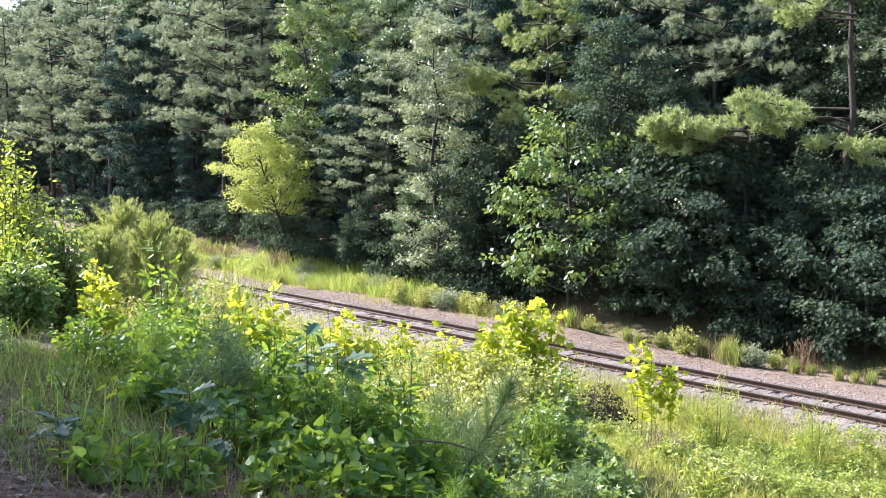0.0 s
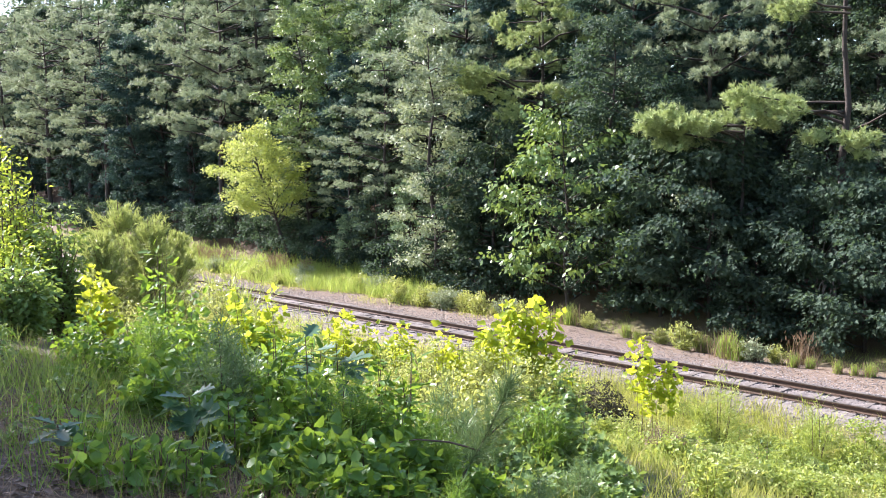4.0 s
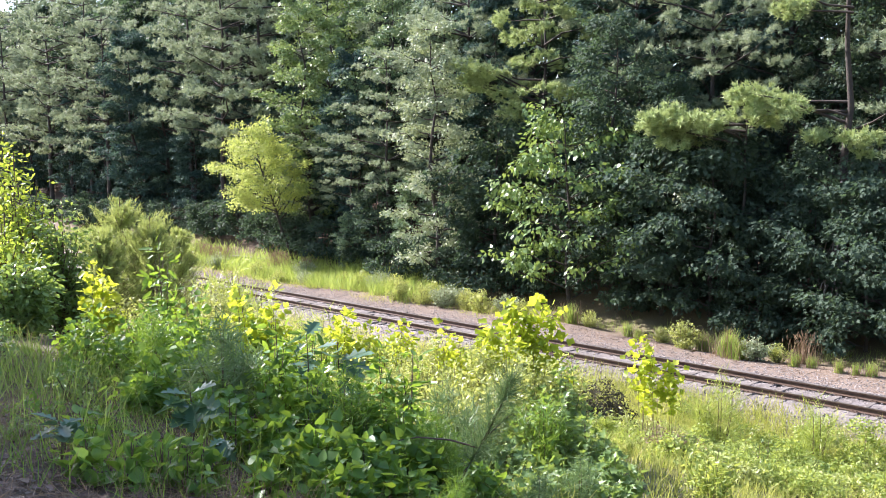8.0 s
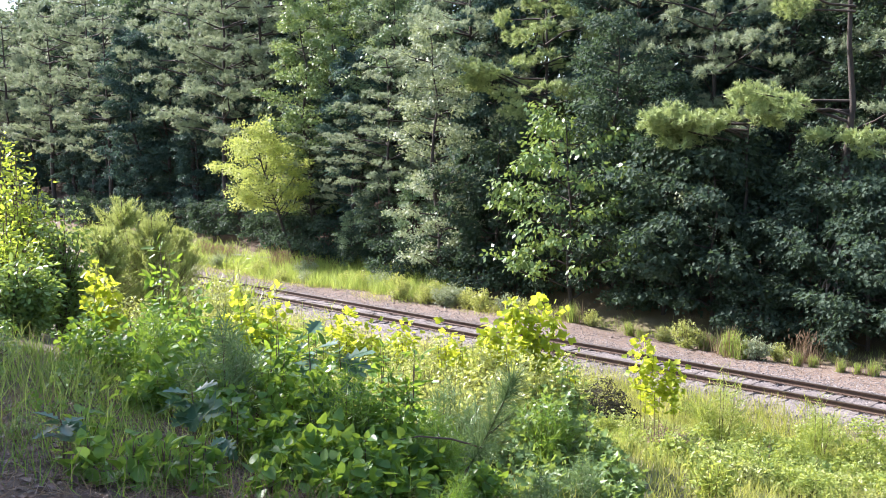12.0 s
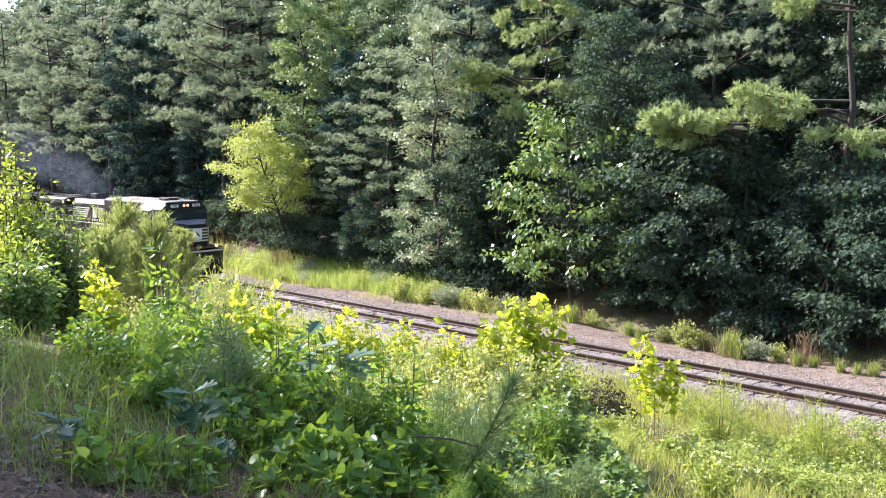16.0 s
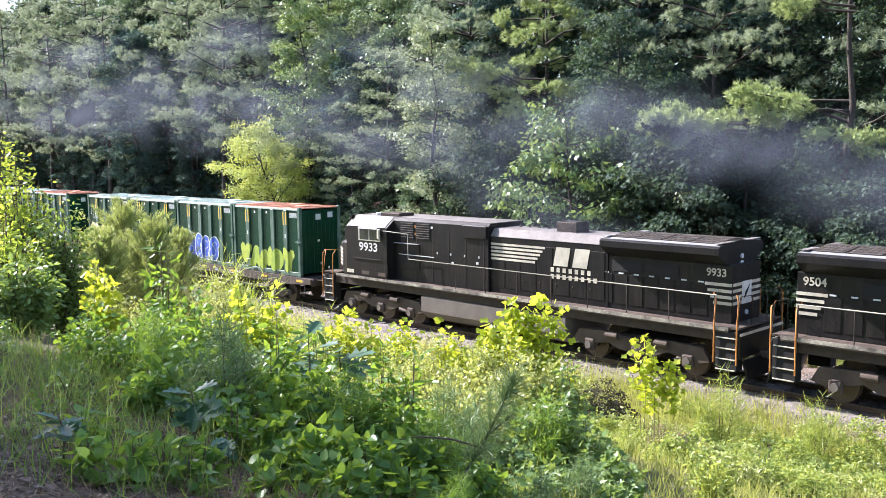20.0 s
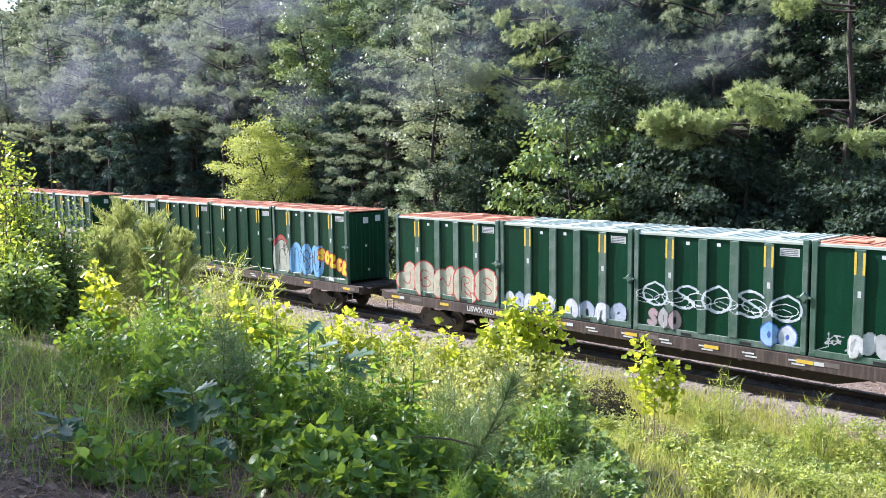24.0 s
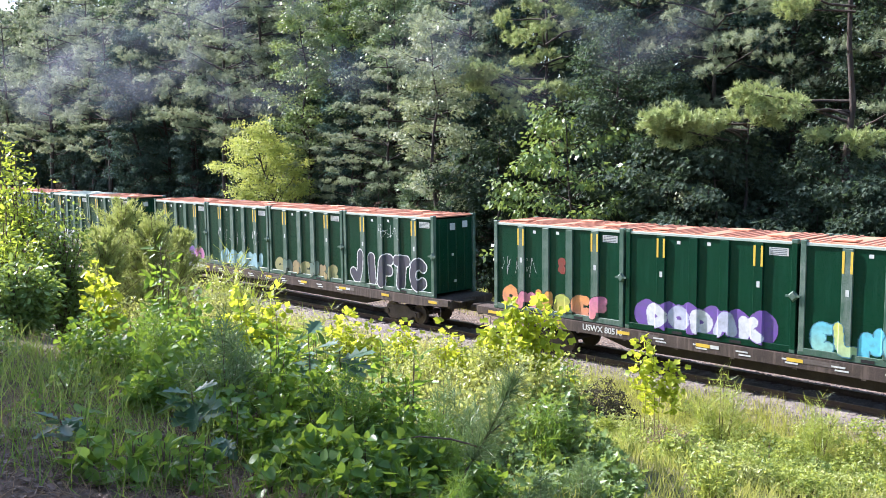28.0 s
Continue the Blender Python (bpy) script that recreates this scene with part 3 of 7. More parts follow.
    limbs = [(8.5, -138, 4.3), (9.0, -130, 4.5), (9.4, -146, 3.9), (8.8, -120, 3.2), (13.2, -138, 3.2), (13.7, -125, 3.4), (13.0, -152, 2.6), (7.4, -60, 2.6), (8.2, -20, 3.0), (7.8, -85, 2.4), (6.6, -50, 2.2)]
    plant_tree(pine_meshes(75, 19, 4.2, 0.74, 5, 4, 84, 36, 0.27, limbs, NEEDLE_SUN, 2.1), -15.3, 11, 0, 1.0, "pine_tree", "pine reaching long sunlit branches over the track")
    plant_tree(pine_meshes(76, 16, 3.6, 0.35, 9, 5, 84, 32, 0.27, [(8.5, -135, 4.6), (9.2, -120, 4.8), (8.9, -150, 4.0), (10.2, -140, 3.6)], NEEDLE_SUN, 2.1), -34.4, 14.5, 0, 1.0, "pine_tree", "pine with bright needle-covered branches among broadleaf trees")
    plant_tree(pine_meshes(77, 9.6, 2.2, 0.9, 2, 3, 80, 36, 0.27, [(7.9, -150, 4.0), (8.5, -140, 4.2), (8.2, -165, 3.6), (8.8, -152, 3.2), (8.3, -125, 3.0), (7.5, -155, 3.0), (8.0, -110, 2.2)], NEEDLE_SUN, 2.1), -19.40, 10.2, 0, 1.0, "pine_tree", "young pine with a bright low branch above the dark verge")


def build_dead_wood():
    rng = np.random.default_rng(15)
    x, y = -15.2, 9.2
    t = thing("dead_tree", "grey dead trunk hung with bare tangled vines", "dead tree", Matrix.Translation((x, y, float(ground_z(x, y)))))
    part_mesh("trunk", mesh_from("trunk", *limb(rng, (0, 0, -0.3), (0.3, 0.2, 6.8), 0.13, 0.04, 0.02, 8, 7), BARK_GREY, True), t)
    for k in range(11):
        a = rng.uniform(0, 6.28)
        part_mesh("vine", mesh_from("vine", *limb(rng, (rng.normal() * 0.4, rng.normal() * 0.3 - 0.2, 2.3 + rng.normal() * 0.5), (0.2 + rng.normal() * 0.2, 0.1, 5.2 + rng.normal() * 0.6), 0.03, 0.02, 0.05, 6, 4), BARK_GREY, True), t)
    for k, (px, py, L, a) in enumerate(((-58.9, 9.8, 5.0, 8), (-42.2, 9.6, 2.6, -30))):
        part_mesh("trunk", mesh_from("trunk", *limb(rng, (-L / 2, 0, 0.25), (L / 2, 0, 0.4), 0.13, 0.07, 0.01, 6, 7), BARK_GREY, True), thing("fallen_log", "grey fallen log at the forest foot", "log", Matrix.Translation((px, py, float(ground_z(px, py)))) @ pose(0, 0, 0, 0, 0, a), "fallen logs"))


build_forest()
build_dead_wood()

# ---- near bank: plants in their places ----
VINES = [  # x, y, height, width
    (-11.53, -22.06, 1.01, 1.61),
    (-12.58, -20.77, 1.47, 1.52),
    (-9.99, -21.46, 0.98, 1.11),
    (-9.47, -22.53, 0.81, 0.95),
    (-8.37, -22.13, 0.82, 0.83),
    (-7.44, -22.2, 0.9, 0.88),
    (-6.74, -22.18, 0.79, 0.78),
    (-6.12, -23.21, 0.54, 0.73),
    (-6.86, -21.6, 0.78, 0.65),
    (-6.75, -23.21, 0.52, 0.62),
    (-5.85, -22.92, 0.5, 0.59),
    (-6.04, -22.13, 0.55, 0.58),
    (-6.07, -21.7, 0.36, 0.61),
    (-5.46, -23.47, 0.3, 0.54),
    (-10.75, -22.86, 0.61, 0.96),
    (-12.56, -19.85, 1.39, 1.02),
    (-12.73, -22.33, 0.78, 0.86),
    (-8.05, -23.01, 0.48, 0.47),
    (-8.73, -23.33, 0.55, 0.56),
    (-5.59, -22.77, 0.3, 0.59),
    (-5.94, -21.37, 0.3, 0.68),
    (-11.76, -21.45, 1.06, 1.17),
    (-10.13, -20.76, 1.15, 0.77),
]
SUN_SCRUB = [  # x, y, height, width
    (-11.06, -17.3, 1.49, 0.96),
    (-10.06, -16.98, 1.74, 0.83),
    (-9.65, -18.04, 1.26, 0.86),
    (-8.81, -17.95, 1.32, 0.67),
    (-10.97, -18.02, 1.05, 0.83),
    (-12.1, -17.8, 1.06, 0.89),
    (-14.0, -16.95, 1.18, 1.0),
    (-15.15, -16.78, 1.29, 0.94),
    (-17.89, -19.2, 1.19, 1.11),
    (-22.36, -14.77, 2.44, 1.12),
    (-20.46, -15.56, 1.98, 1.04),
    (-21.97, -18.39, 1.63, 1.19),
    (-14.1, -18.65, 1.29, 0.95),
    (-8.39, -18.98, 0.93, 0.77),
    (-9.3, -17.0, 1.66, 0.81),
    (-8.75, -19.37, 0.73, 0.69),
    (-11.85, -16.96, 1.57, 0.91),
    (-11.34, -16.55, 1.75, 0.84),
    (-10.27, -16.74, 1.86, 0.79),
    (-8.82, -16.96, 1.81, 0.74),
    (-8.62, -16.56, 1.85, 0.64),
    (-9.55, -16.79, 1.82, 0.73),
]
MAPLES = [  # x, y, height, width
    (-8.37, -16.91, 1.64, 1.04),
    (-7.11, -17.99, 1.02, 0.85),
    (-7.86, -18.13, 1.14, 0.87),
    (-6.14, -18.85, 0.7, 0.56),
    (-6.68, -20.11, 0.53, 0.65),
    (-6.11, -19.81, 0.56, 0.84),
    (-5.93, -20.61, 0.32, 0.73),
    (-5.6, -19.88, 0.39, 0.63),
]
YELLOW = [  # x, y, height, width
    (-16.4, -20.53, 1.62, 0.62),
    (-12.19, -20.12, 1.62, 0.61),
    (-11.88, -19.67, 1.68, 0.39),
    (-13.94, -16.71, 1.82, 0.4),
    (-13.59, -16.36, 1.63, 0.49),
    (-13.22, -15.87, 2.04, 0.4),
    (-11.54, -16.29, 1.96, 0.41),
    (-10.97, -16.47, 1.78, 0.36),
    (-10.44, -15.84, 2.53, 0.83),
    (-10.2, -15.6, 2.77, 0.51),
    (-9.81, -15.31, 2.73, 0.55),
    (-10.21, -16.39, 2.06, 0.57),
    (-11.22, -10.41, 2.73, 0.52),
    (-10.95, -10.31, 2.49, 0.83),
    (-10.6, -10.18, 2.18, 0.42),
]
LEFT_TREES = [  # x, y, height, width
    (-20.86, -20.7, 4.3, 1.9),
    (-19.76, -20.56, 3.51, 1.35),
    (-18.57, -20.3, 2.83, 0.44),
    (-17.96, -21.57, 2.2, 1.36),
    (-15.96, -22.12, 1.28, 1.05),
]
CEDARS = [  # x, y, height, width
    (-28.03, -14.53, 4.06, 2.11),
    (-26.75, -14.24, 3.71, 1.85),
    (-28.08, -12.51, 3.83, 1.27),
    (-26.41, -15.95, 2.68, 1.43),
]
SLOPE = [  # x, y, height, width
    (-10.46, -9.34, 1.0, 1.63),
    (-9.63, -10.07, 0.8, 1.43),
    (-10.51, -6.03, 1.2, 1.24),
    (-9.06, -7.6, 1.0, 1.28),
    (-9.61, -4.45, 1.66, 1.45),
    (-8.68, -4.08, 1.71, 1.28),
    (-7.59, -8.06, 1.07, 1.36),
    (-7.59, -10.3, 0.54, 1.24),
    (-8.28, -11.75, 0.3, 1.17),
    (-8.79, -13.15, 0.3, 1.0),
    (-6.72, -8.84, 0.93, 1.17),
    (-10.49, -10.59, 0.57, 0.78),
    (-10.47, -11.72, 0.49, 0.86),
    (-9.02, -9.85, 0.58, 0.78),
]
LANCE = [  # x, y, height, width
    (-13.26, -20.8, 2.16, 0.41),
    (-8.98, -21.62, 1.37, 0.3),
    (-8.17, -20.66, 1.37, 0.41),
    (-7.94, -20.41, 1.37, 0.41),
    (-9.88, -20.38, 1.37, 0.39),
]
SPRIGS = [  # x, y, height, width
    (-5.85, -24.87, 0.3, 0.25),
    (-5.59, -24.84, 0.3, 0.24),
    (-5.84, -24.4, 0.35, 0.22),
    (-5.43, -24.74, 0.3, 0.2),
    (-5.5, -25.1, 0.3, 0.16),
    (-5.51, -25.38, 0.3, 0.12),
    (-6.75, -24.89, 0.3, 0.28),
    (-6.3, -24.43, 0.3, 0.32),
    (-6.79, -23.58, 0.59, 0.25),
    (-5.37, -24.19, 0.3, 0.25),
]
OAKS = [  # x, y, height, width
    (-7.06, -23.81, 0.56, 0.77),
    (-7.43, -21.91, 1.27, 0.89),
    (-6.16, -25.29, 0.3, 0.43),
    (-6.1, -24.06, 0.39, 0.41),
    (-8.74, -21.35, 1.24, 0.61),
]


SLOPE_SCRUB = [  # x, y, height, width
    (-13.65, -18.12, 1.03, 0.95),
    (-14.11, -17.07, 1.24, 0.89),
    (-13.66, -16.53, 1.31, 0.89),
    (-12.93, -16.43, 1.4, 0.86),
    (-13.97, -18.51, 1.18, 0.84),
    (-19.05, -13.71, 1.59, 1.25),
    (-18.45, -12.98, 1.64, 1.25),
    (-16.92, -12.77, 1.64, 1.19),
    (-16.8, -17.34, 1.39, 0.99),
    (-14.72, -12.02, 1.69, 1.22),
]


def shrub_meshes(seed, height, width, stems, nodes, leaf, material, shape="quad", per=2, lw=1.0, twig=0.16, up=0.2, thick=0.012, low=0.18):
    """Thin stems fanning out from one root, with short twigs and leaves all along them."""
    rng = np.random.default_rng(seed)
    wood, pos, way = [], [], []
    for k in range(stems):
        a, r = rng.uniform(0, 2 * math.pi), width / 2 * math.sqrt(rng.uniform(0.02, 1))
        h = height * rng.uniform(0.55, 1.0) * (1 - 0.35 * (2 * r / width) ** 2)
        if k < 2:
            r, h = r * 0.25, height * (1.0 - 0.1 * k)
        foot = np.array([math.cos(a) * r * 0.25, math.sin(a) * r * 0.25, -0.12])
        tip = np.array([math.cos(a) * r, math.sin(a) * r, h])
        mid = (foot + tip) / 2 + np.array([-math.cos(a) * r * 0.2, -math.sin(a) * r * 0.2, h * 0.12]) + rng.standard_normal(3) * 0.04 * height
        t = np.linspace(0, 1, 6)[:, None]
        line = (1 - t) ** 2 * foot + 2 * t * (1 - t) * mid + t * t * tip
        wood.append(tube_arrays(line, np.linspace(thick, thick * 0.25, 6), 4))
        tt = rng.uniform(low, 1.0, (nodes, 1))
        p = (1 - tt) ** 2 * foot + 2 * tt * (1 - tt) * mid + tt * tt * tip
        d = unit(rng.standard_normal((nodes, 3)) * np.array([1, 1, 0.5]) + np.array([math.cos(a), math.sin(a), 0]) * 0.5)
        for j in range(per):
            pos.append(p + d * twig * rng.uniform(0.1, 1.2, (nodes, 1)) + rng.standard_normal((nodes, 3)) * leaf * 0.4)
            way.append(d + rng.standard_normal((nodes, 3)) * 0.5 + np.array([0, 0, up]))
    pos, way = np.concatenate(pos), np.concatenate(way)
    pos[:, 2] = np.maximum(pos[:, 2], 0.02)
    n = len(pos)
    nor = np.array([0, 0, 1.0]) + rng.standard_normal((n, 3)) * 0.7
    v, f = leaves(pos, way, nor, leaf * rng.uniform(0.5, 1.3, n), shape, lw)
    wv, wf = joined(wood)
    return ([mesh_from("stem", *w, TWIG, True) for w in wood] if stems <= 10 else mesh_from("stem", wv, wf, TWIG, True)), mesh_from("foliage", v, f, material)


def put_shrub(meshes, x, y, turn, size, name, label, category, group="", dz=0.0):
    t = thing(name, label, category, Matrix.Translation((x, y, float(ground_z(x, y)) + dz)) @ pose(0, 0, 0, 0, 0, turn) @ Matrix.Scale(size, 4), group)
    for me in meshes[0] if isinstance(meshes[0], list) else [meshes[0]]:
        part_mesh("stem", me, t)
    part_mesh("foliage", meshes[1], t)
    return t


def dome_meshes(seed, height, width, lumps, per, leaf, material, shape="oval"):
    """A low bush: many leafy tufts over an uneven dome, on twigs from one root."""
    rng = np.random.default_rng(seed)
    d = unit(rng.standard_normal((lumps, 3)))
    d[:, 2] = np.abs(d[:, 2])
    c = d * np.array([width / 2, width / 2, height]) * rng.uniform(0.6, 1.0, (lumps, 1)) * np.array([1, 1, 0.92])
    tufts = np.concatenate([c, rng.uniform(0.09, 0.17, (lumps, 1)) * width], 1)
    v, f = clump_leaves(rng, tufts, per, leaf, 0.1, shape, 0.6, 1.1)
    v[:, 2] = np.maximum(v[:, 2], 0.01)
    wood = [limb(rng, (0, 0, -0.08), tuple(q), 0.012, 0.004, 0.06, 4, 4) for q in c[:12]]
    wv, wf = joined(wood)
    return mesh_from("stem", wv, wf, TWIG, True), mesh_from("foliage", v, f, material)


def cedar_meshes(seed, height, width):
    """A feathery young cedar: rising sprays of fine scale leaves."""
    rng = np.random.default_rng(seed)
    wood = [limb(rng, (0, 0, -0.1), (0.05, 0, height * 0.95), 0.05, 0.012, 0.02, 7, 6)]
    pos, way = [], []
    for k in range(130):
        u = rng.uniform(0.02, 0.95)
        a = rng.uniform(0, 2 * math.pi)
        r = width / 2 * (1.04 - u) ** 0.7 * rng.uniform(0.4, 1.3)
        base = np.array([0, 0, height * u * 0.88])
        tip = base + np.array([math.cos(a) * r, math.sin(a) * r, r * rng.uniform(0.35, 1.0) + 0.25])
        wood.append(limb(rng, base, tip, 0.014, 0.004, 0.04, 4, 3))
        n = 120
        t = rng.uniform(0.2, 1.05, (n, 1))
        pos.append(base + (tip - base) * t + rng.standard_normal((n, 3)) * np.array([0.055, 0.055, 0.05]) * (1.6 - t))
        way.append(np.tile(unit(tip - base) * 0.7 + np.array([0, 0, 0.3]), (n, 1)) + rng.standard_normal((n, 3)) * 0.6)
    pos, way = np.concatenate(pos), np.concatenate(way)
    v, f = leaves(pos, way, rng.standard_normal(pos.shape), rng.uniform(0.08, 0.2, len(pos)), "needle", 1.9)
    wv, wf = joined(wood)
    return mesh_from("stem", wv, wf, TWIG, True), mesh_from("foliage", v, f, CEDAR)


def grass_patch(name, label, seed, n, x0, x1, y0, y1, low, high, material, keep=None, clump=0.0, width=1.0, kind="stuff"):
    rng = np.random.default_rng(seed)
    x, y = rng.uniform(x0, x1, n), rng.uniform(y0, y1, n)
    if clump:
        cx, cy = rng.uniform(x0, x1, n // 40), rng.uniform(y0, y1, n // 40)
        pick = rng.integers(0, len(cx), n)
        x, y = cx[pick] + rng.normal(0, clump, n), cy[pick] + rng.normal(0, clump, n)
    ok = np.hypot(x, y + 27.67) > 5.2
    if keep is not None:
        ok &= keep(x, y)
    x, y = x[ok], y[ok]
    c = np.stack([x, y, ground_z(x, y) - 0.02], -1)
    m = len(c)
    way = np.array([0, 0, 1.0]) + rng.standard_normal((m, 3)) * np.array([0.4, 0.4, 0.1])
    v, f = leaves(c, way, rng.standard_normal((m, 3)) * np.array([1, 1, 0.2]), rng.uniform(low, high, m), "blade", width)
    return tagged(new(name, mesh_from(name, v, f, material)), label, "grass", kind=kind)


def build_near_bank():
    rng = np.random.default_rng(8)
    turn = lambda: rng.uniform(0, 360)
    for k, (x, y, h, w) in enumerate(VINES):
        put_shrub(shrub_meshes(200 + k, h, w * 1.15, 18, 20, (0.08, 0.1, 0.088, 0.11)[k % 4], LEAF_NEAR, "heart", 2, 1.0, 0.13, 0.2, 0.007), x, y, turn(), 1, "vine_shrub", "tangled green shrub with heart-shaped leaves on the bank", "shrub", "leafy shrubs on the near bank")
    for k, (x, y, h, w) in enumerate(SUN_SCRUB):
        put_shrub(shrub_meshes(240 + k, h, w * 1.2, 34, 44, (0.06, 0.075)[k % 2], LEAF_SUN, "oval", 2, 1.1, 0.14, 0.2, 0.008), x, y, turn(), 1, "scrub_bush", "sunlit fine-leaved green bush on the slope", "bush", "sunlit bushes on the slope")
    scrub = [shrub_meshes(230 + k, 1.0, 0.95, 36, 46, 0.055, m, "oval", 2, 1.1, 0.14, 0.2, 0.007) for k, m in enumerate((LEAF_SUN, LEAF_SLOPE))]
    for k, (x, y, h, w) in enumerate(SLOPE_SCRUB):
        put_shrub(scrub[k % 2], x, y, turn(), max(h, w), "scrub_bush", "sunlit fine-leaved green bush below the saplings", "bush", "sunlit bushes on the slope")
    soft = shrub_meshes(236, 1.0, 0.42, 9, 34, 0.13, LEAF_SLOPE, "needle", 6, 0.9, 0.04, 0.7, 0.006)
    for k, (x, y, h, w) in enumerate([(-22.97, -13.76, 3.11, 0.47), (-21.98, -14.11, 2.75, 0.39), (-19.88, -14.58, 2.51, 0.42), (-16.9, -15.66, 1.88, 0.34), (-16.52, -15.15, 2.05, 0.31), (-11.61, -6.24, 2.41, 0.49), (-9.4, -5.32, 2.07, 0.43)]):
        put_shrub(soft, x, y, turn(), h, "pine_seedling", "light green soft pine seedling in the sun", "seedling", "sunny pine seedlings")
    for k, (x, y, h, w) in enumerate(MAPLES):
        put_shrub(shrub_meshes(260 + k, h, w * 1.2, 22, 34, 0.1, LEAF_MAPLE, "star", 2, 1.0, 0.14, 0.0, 0.01), x, y, turn(), 1, "maple_bush", "green bush with lobed leaves on the steep bank", "bush", "lobed-leaf bushes on the bank")
    for k, (x, y, h, w) in enumerate(YELLOW):
        put_shrub(shrub_meshes(270 + k, h, w * 1.25, 3 if k > 11 else 6, 20 if k > 11 else 27, 0.15 if k > 7 else 0.125, LEAF_YELLOW, "tulip", 2, 1.0, 0.16, 0.1, 0.006 if k > 11 else 0.01, 0.55 if k > 7 else 0.3), x, y, turn(), 1, "tulip_sapling", "young sapling with bright yellow-green backlit leaves", "sapling", "yellow-green saplings")
    for k, (x, y, h, w) in enumerate(LEFT_TREES):
        put_shrub(shrub_meshes(300 + k, h, max(w, 1.0), 34, 62, 0.11, LEAF_MAPLE if k in (2, 4) else LEAF_LEFT, "oval", 2, 1.0, 0.3, 0.0, 0.03), x, y, turn(), 1, "young_tree", "slender young tree with light green leaves above the bank", "tree", "young trees on the near bank")
    for k, (x, y, h, w) in enumerate(CEDARS):
        put_shrub(cedar_meshes(320 + k, h * 1.08, w * 1.75), x, y, turn(), 1, "cedar_bush", "feathery yellowish-green cedar bush beside the track", "bush", "cedars")
    for k, (x, y, h, w) in enumerate(SLOPE):
        put_shrub(dome_meshes(360 + k, max(h, 0.5), w * 1.1, 34, 62, 0.075, LEAF_SLOPE), x, y, turn(), 1, "slope_bush", "low rounded leafy bush on the sunny slope", "bush", "bushes on the sunny slope")
    for k, (x, y, h, w) in enumerate(LANCE):
        put_shrub(shrub_meshes(330 + k, h, w, 7, 16, 0.17, LEAF_NEAR, "lance", 2, 1.3, 0.1, 0.1), x, y, turn(), 1, "sumac_sprout", "upright sprout with narrow pointed green leaves", "sprout", "sprouts on the near bank")
    for k, (x, y, h, w) in enumerate(SPRIGS):
        put_shrub(shrub_meshes(350 + k, max(h, 0.25), w, 7, 7, 0.1, LEAF_NEAR, "heart", 2, 1.0, 0.05), x, y, turn(), 1, "vine_sprig", "low sprig of bright green heart-shaped leaves", "sprig", "sprigs over the leaf litter")
    brow = [dome_meshes(345 + k, 0.35, 0.6, 16, 20, 0.045, m, "oval") for k, m in enumerate((LEAF_MAPLE, LEAF_NEAR))]
    for k, (x, y, size) in enumerate(((-11.2, -24.2, 1.3), (-10.2, -24.6, 1.0), (-9.3, -24.0, 1.2), (-8.4, -24.6, 0.9), (-12.4, -23.9, 1.5), (-7.7, -24.3, 0.8), (-9.0, -25.1, 0.8), (-13.4, -23.6, 1.6), (-7.1, -25.2, 0.6), (-10.6, -23.4, 1.2))):
        put_shrub(brow[k % 2], x, y, turn(), size, "brow_weed", "small-leaved weed among the dry grass of the brow", "weed", "weeds on the brow")
    # oak sprouts: every large lobed leaf on its own
    lv, lf = leaves(np.zeros((1, 3)), np.array([[1.0, 0, 0]]), np.array([[0, 0, 1.0]]), np.array([1.0]), "lobed", 1.15)
    oak = mesh_from("leaf", lv, lf, LEAF_BLUE)
    for k, (x, y, h, w) in enumerate(OAKS):
        t = thing("oak_sprout", "oak sprout with large waxy lobed leaves", "sprout", Matrix.Translation((x, y, float(ground_z(x, y)))), "oak sprouts")
        r2 = np.random.default_rng(400 + k)
        wv, wf = tube_arrays([(0, 0, -0.1), (0.02, 0.01, h * 0.5), (0, 0, h)], [0.012, 0.009, 0.005], 5)
        part_mesh("stem", mesh_from("stem", wv, wf, TWIG, True), t)
        for j in range(13):
            part_mesh("leaf", oak, t, Matrix.Translation((0, 0, h * r2.uniform(0.55, 1.0))) @ pose(0, 0, 0, r2.uniform(-45, 45), r2.uniform(-30, 35), r2.uniform(0, 360)) @ Matrix.Scale(w * r2.uniform(0.3, 0.5), 4))
    # a leaning pine seedling and its bare side branch
    t = thing("pine_seedling", "leaning pine seedling with long dark needles", "seedling", Matrix.Translation((-5.73, -22.0, float(ground_z(-5.73, -22.0)))))
    stem = np.array([(0, 0, -0.1), (0.1, 0.12, 0.3), (0.22, 0.25, 0.6), (0.33, 0.36, 0.92), (0.4, 0.43, 1.15)])
    r2 = np.random.default_rng(77)
    part_mesh("stem", mesh_from("stem", *tube_arrays(stem, [0.016, 0.014, 0.012, 0.008, 0.004], 6), TWIG, True), t)
    part_mesh("branch", mesh_from("branch", *tube_arrays([(0.2, 0.22, 0.52), (0.0, 0.03, 0.6), (-0.2, -0.18, 0.63), (-0.34, -0.33, 0.6)], [0.011, 0.01, 0.008, 0.004], 5), TWIG, True), t, None, "bare crooked branch")
    for tip in ((0.12, 0.42, 0.95), (0.52, 0.3, 0.9)):
        part_mesh("branch", mesh_from("branch", *tube_arrays([(0.25, 0.28, 0.65), tip], [0.008, 0.003], 4), TWIG, True), t)
        q = np.array((0.25, 0.28, 0.65)) + (np.array(tip) - np.array((0.25, 0.28, 0.65))) * r2.uniform(0.35, 1.0, (180, 1))
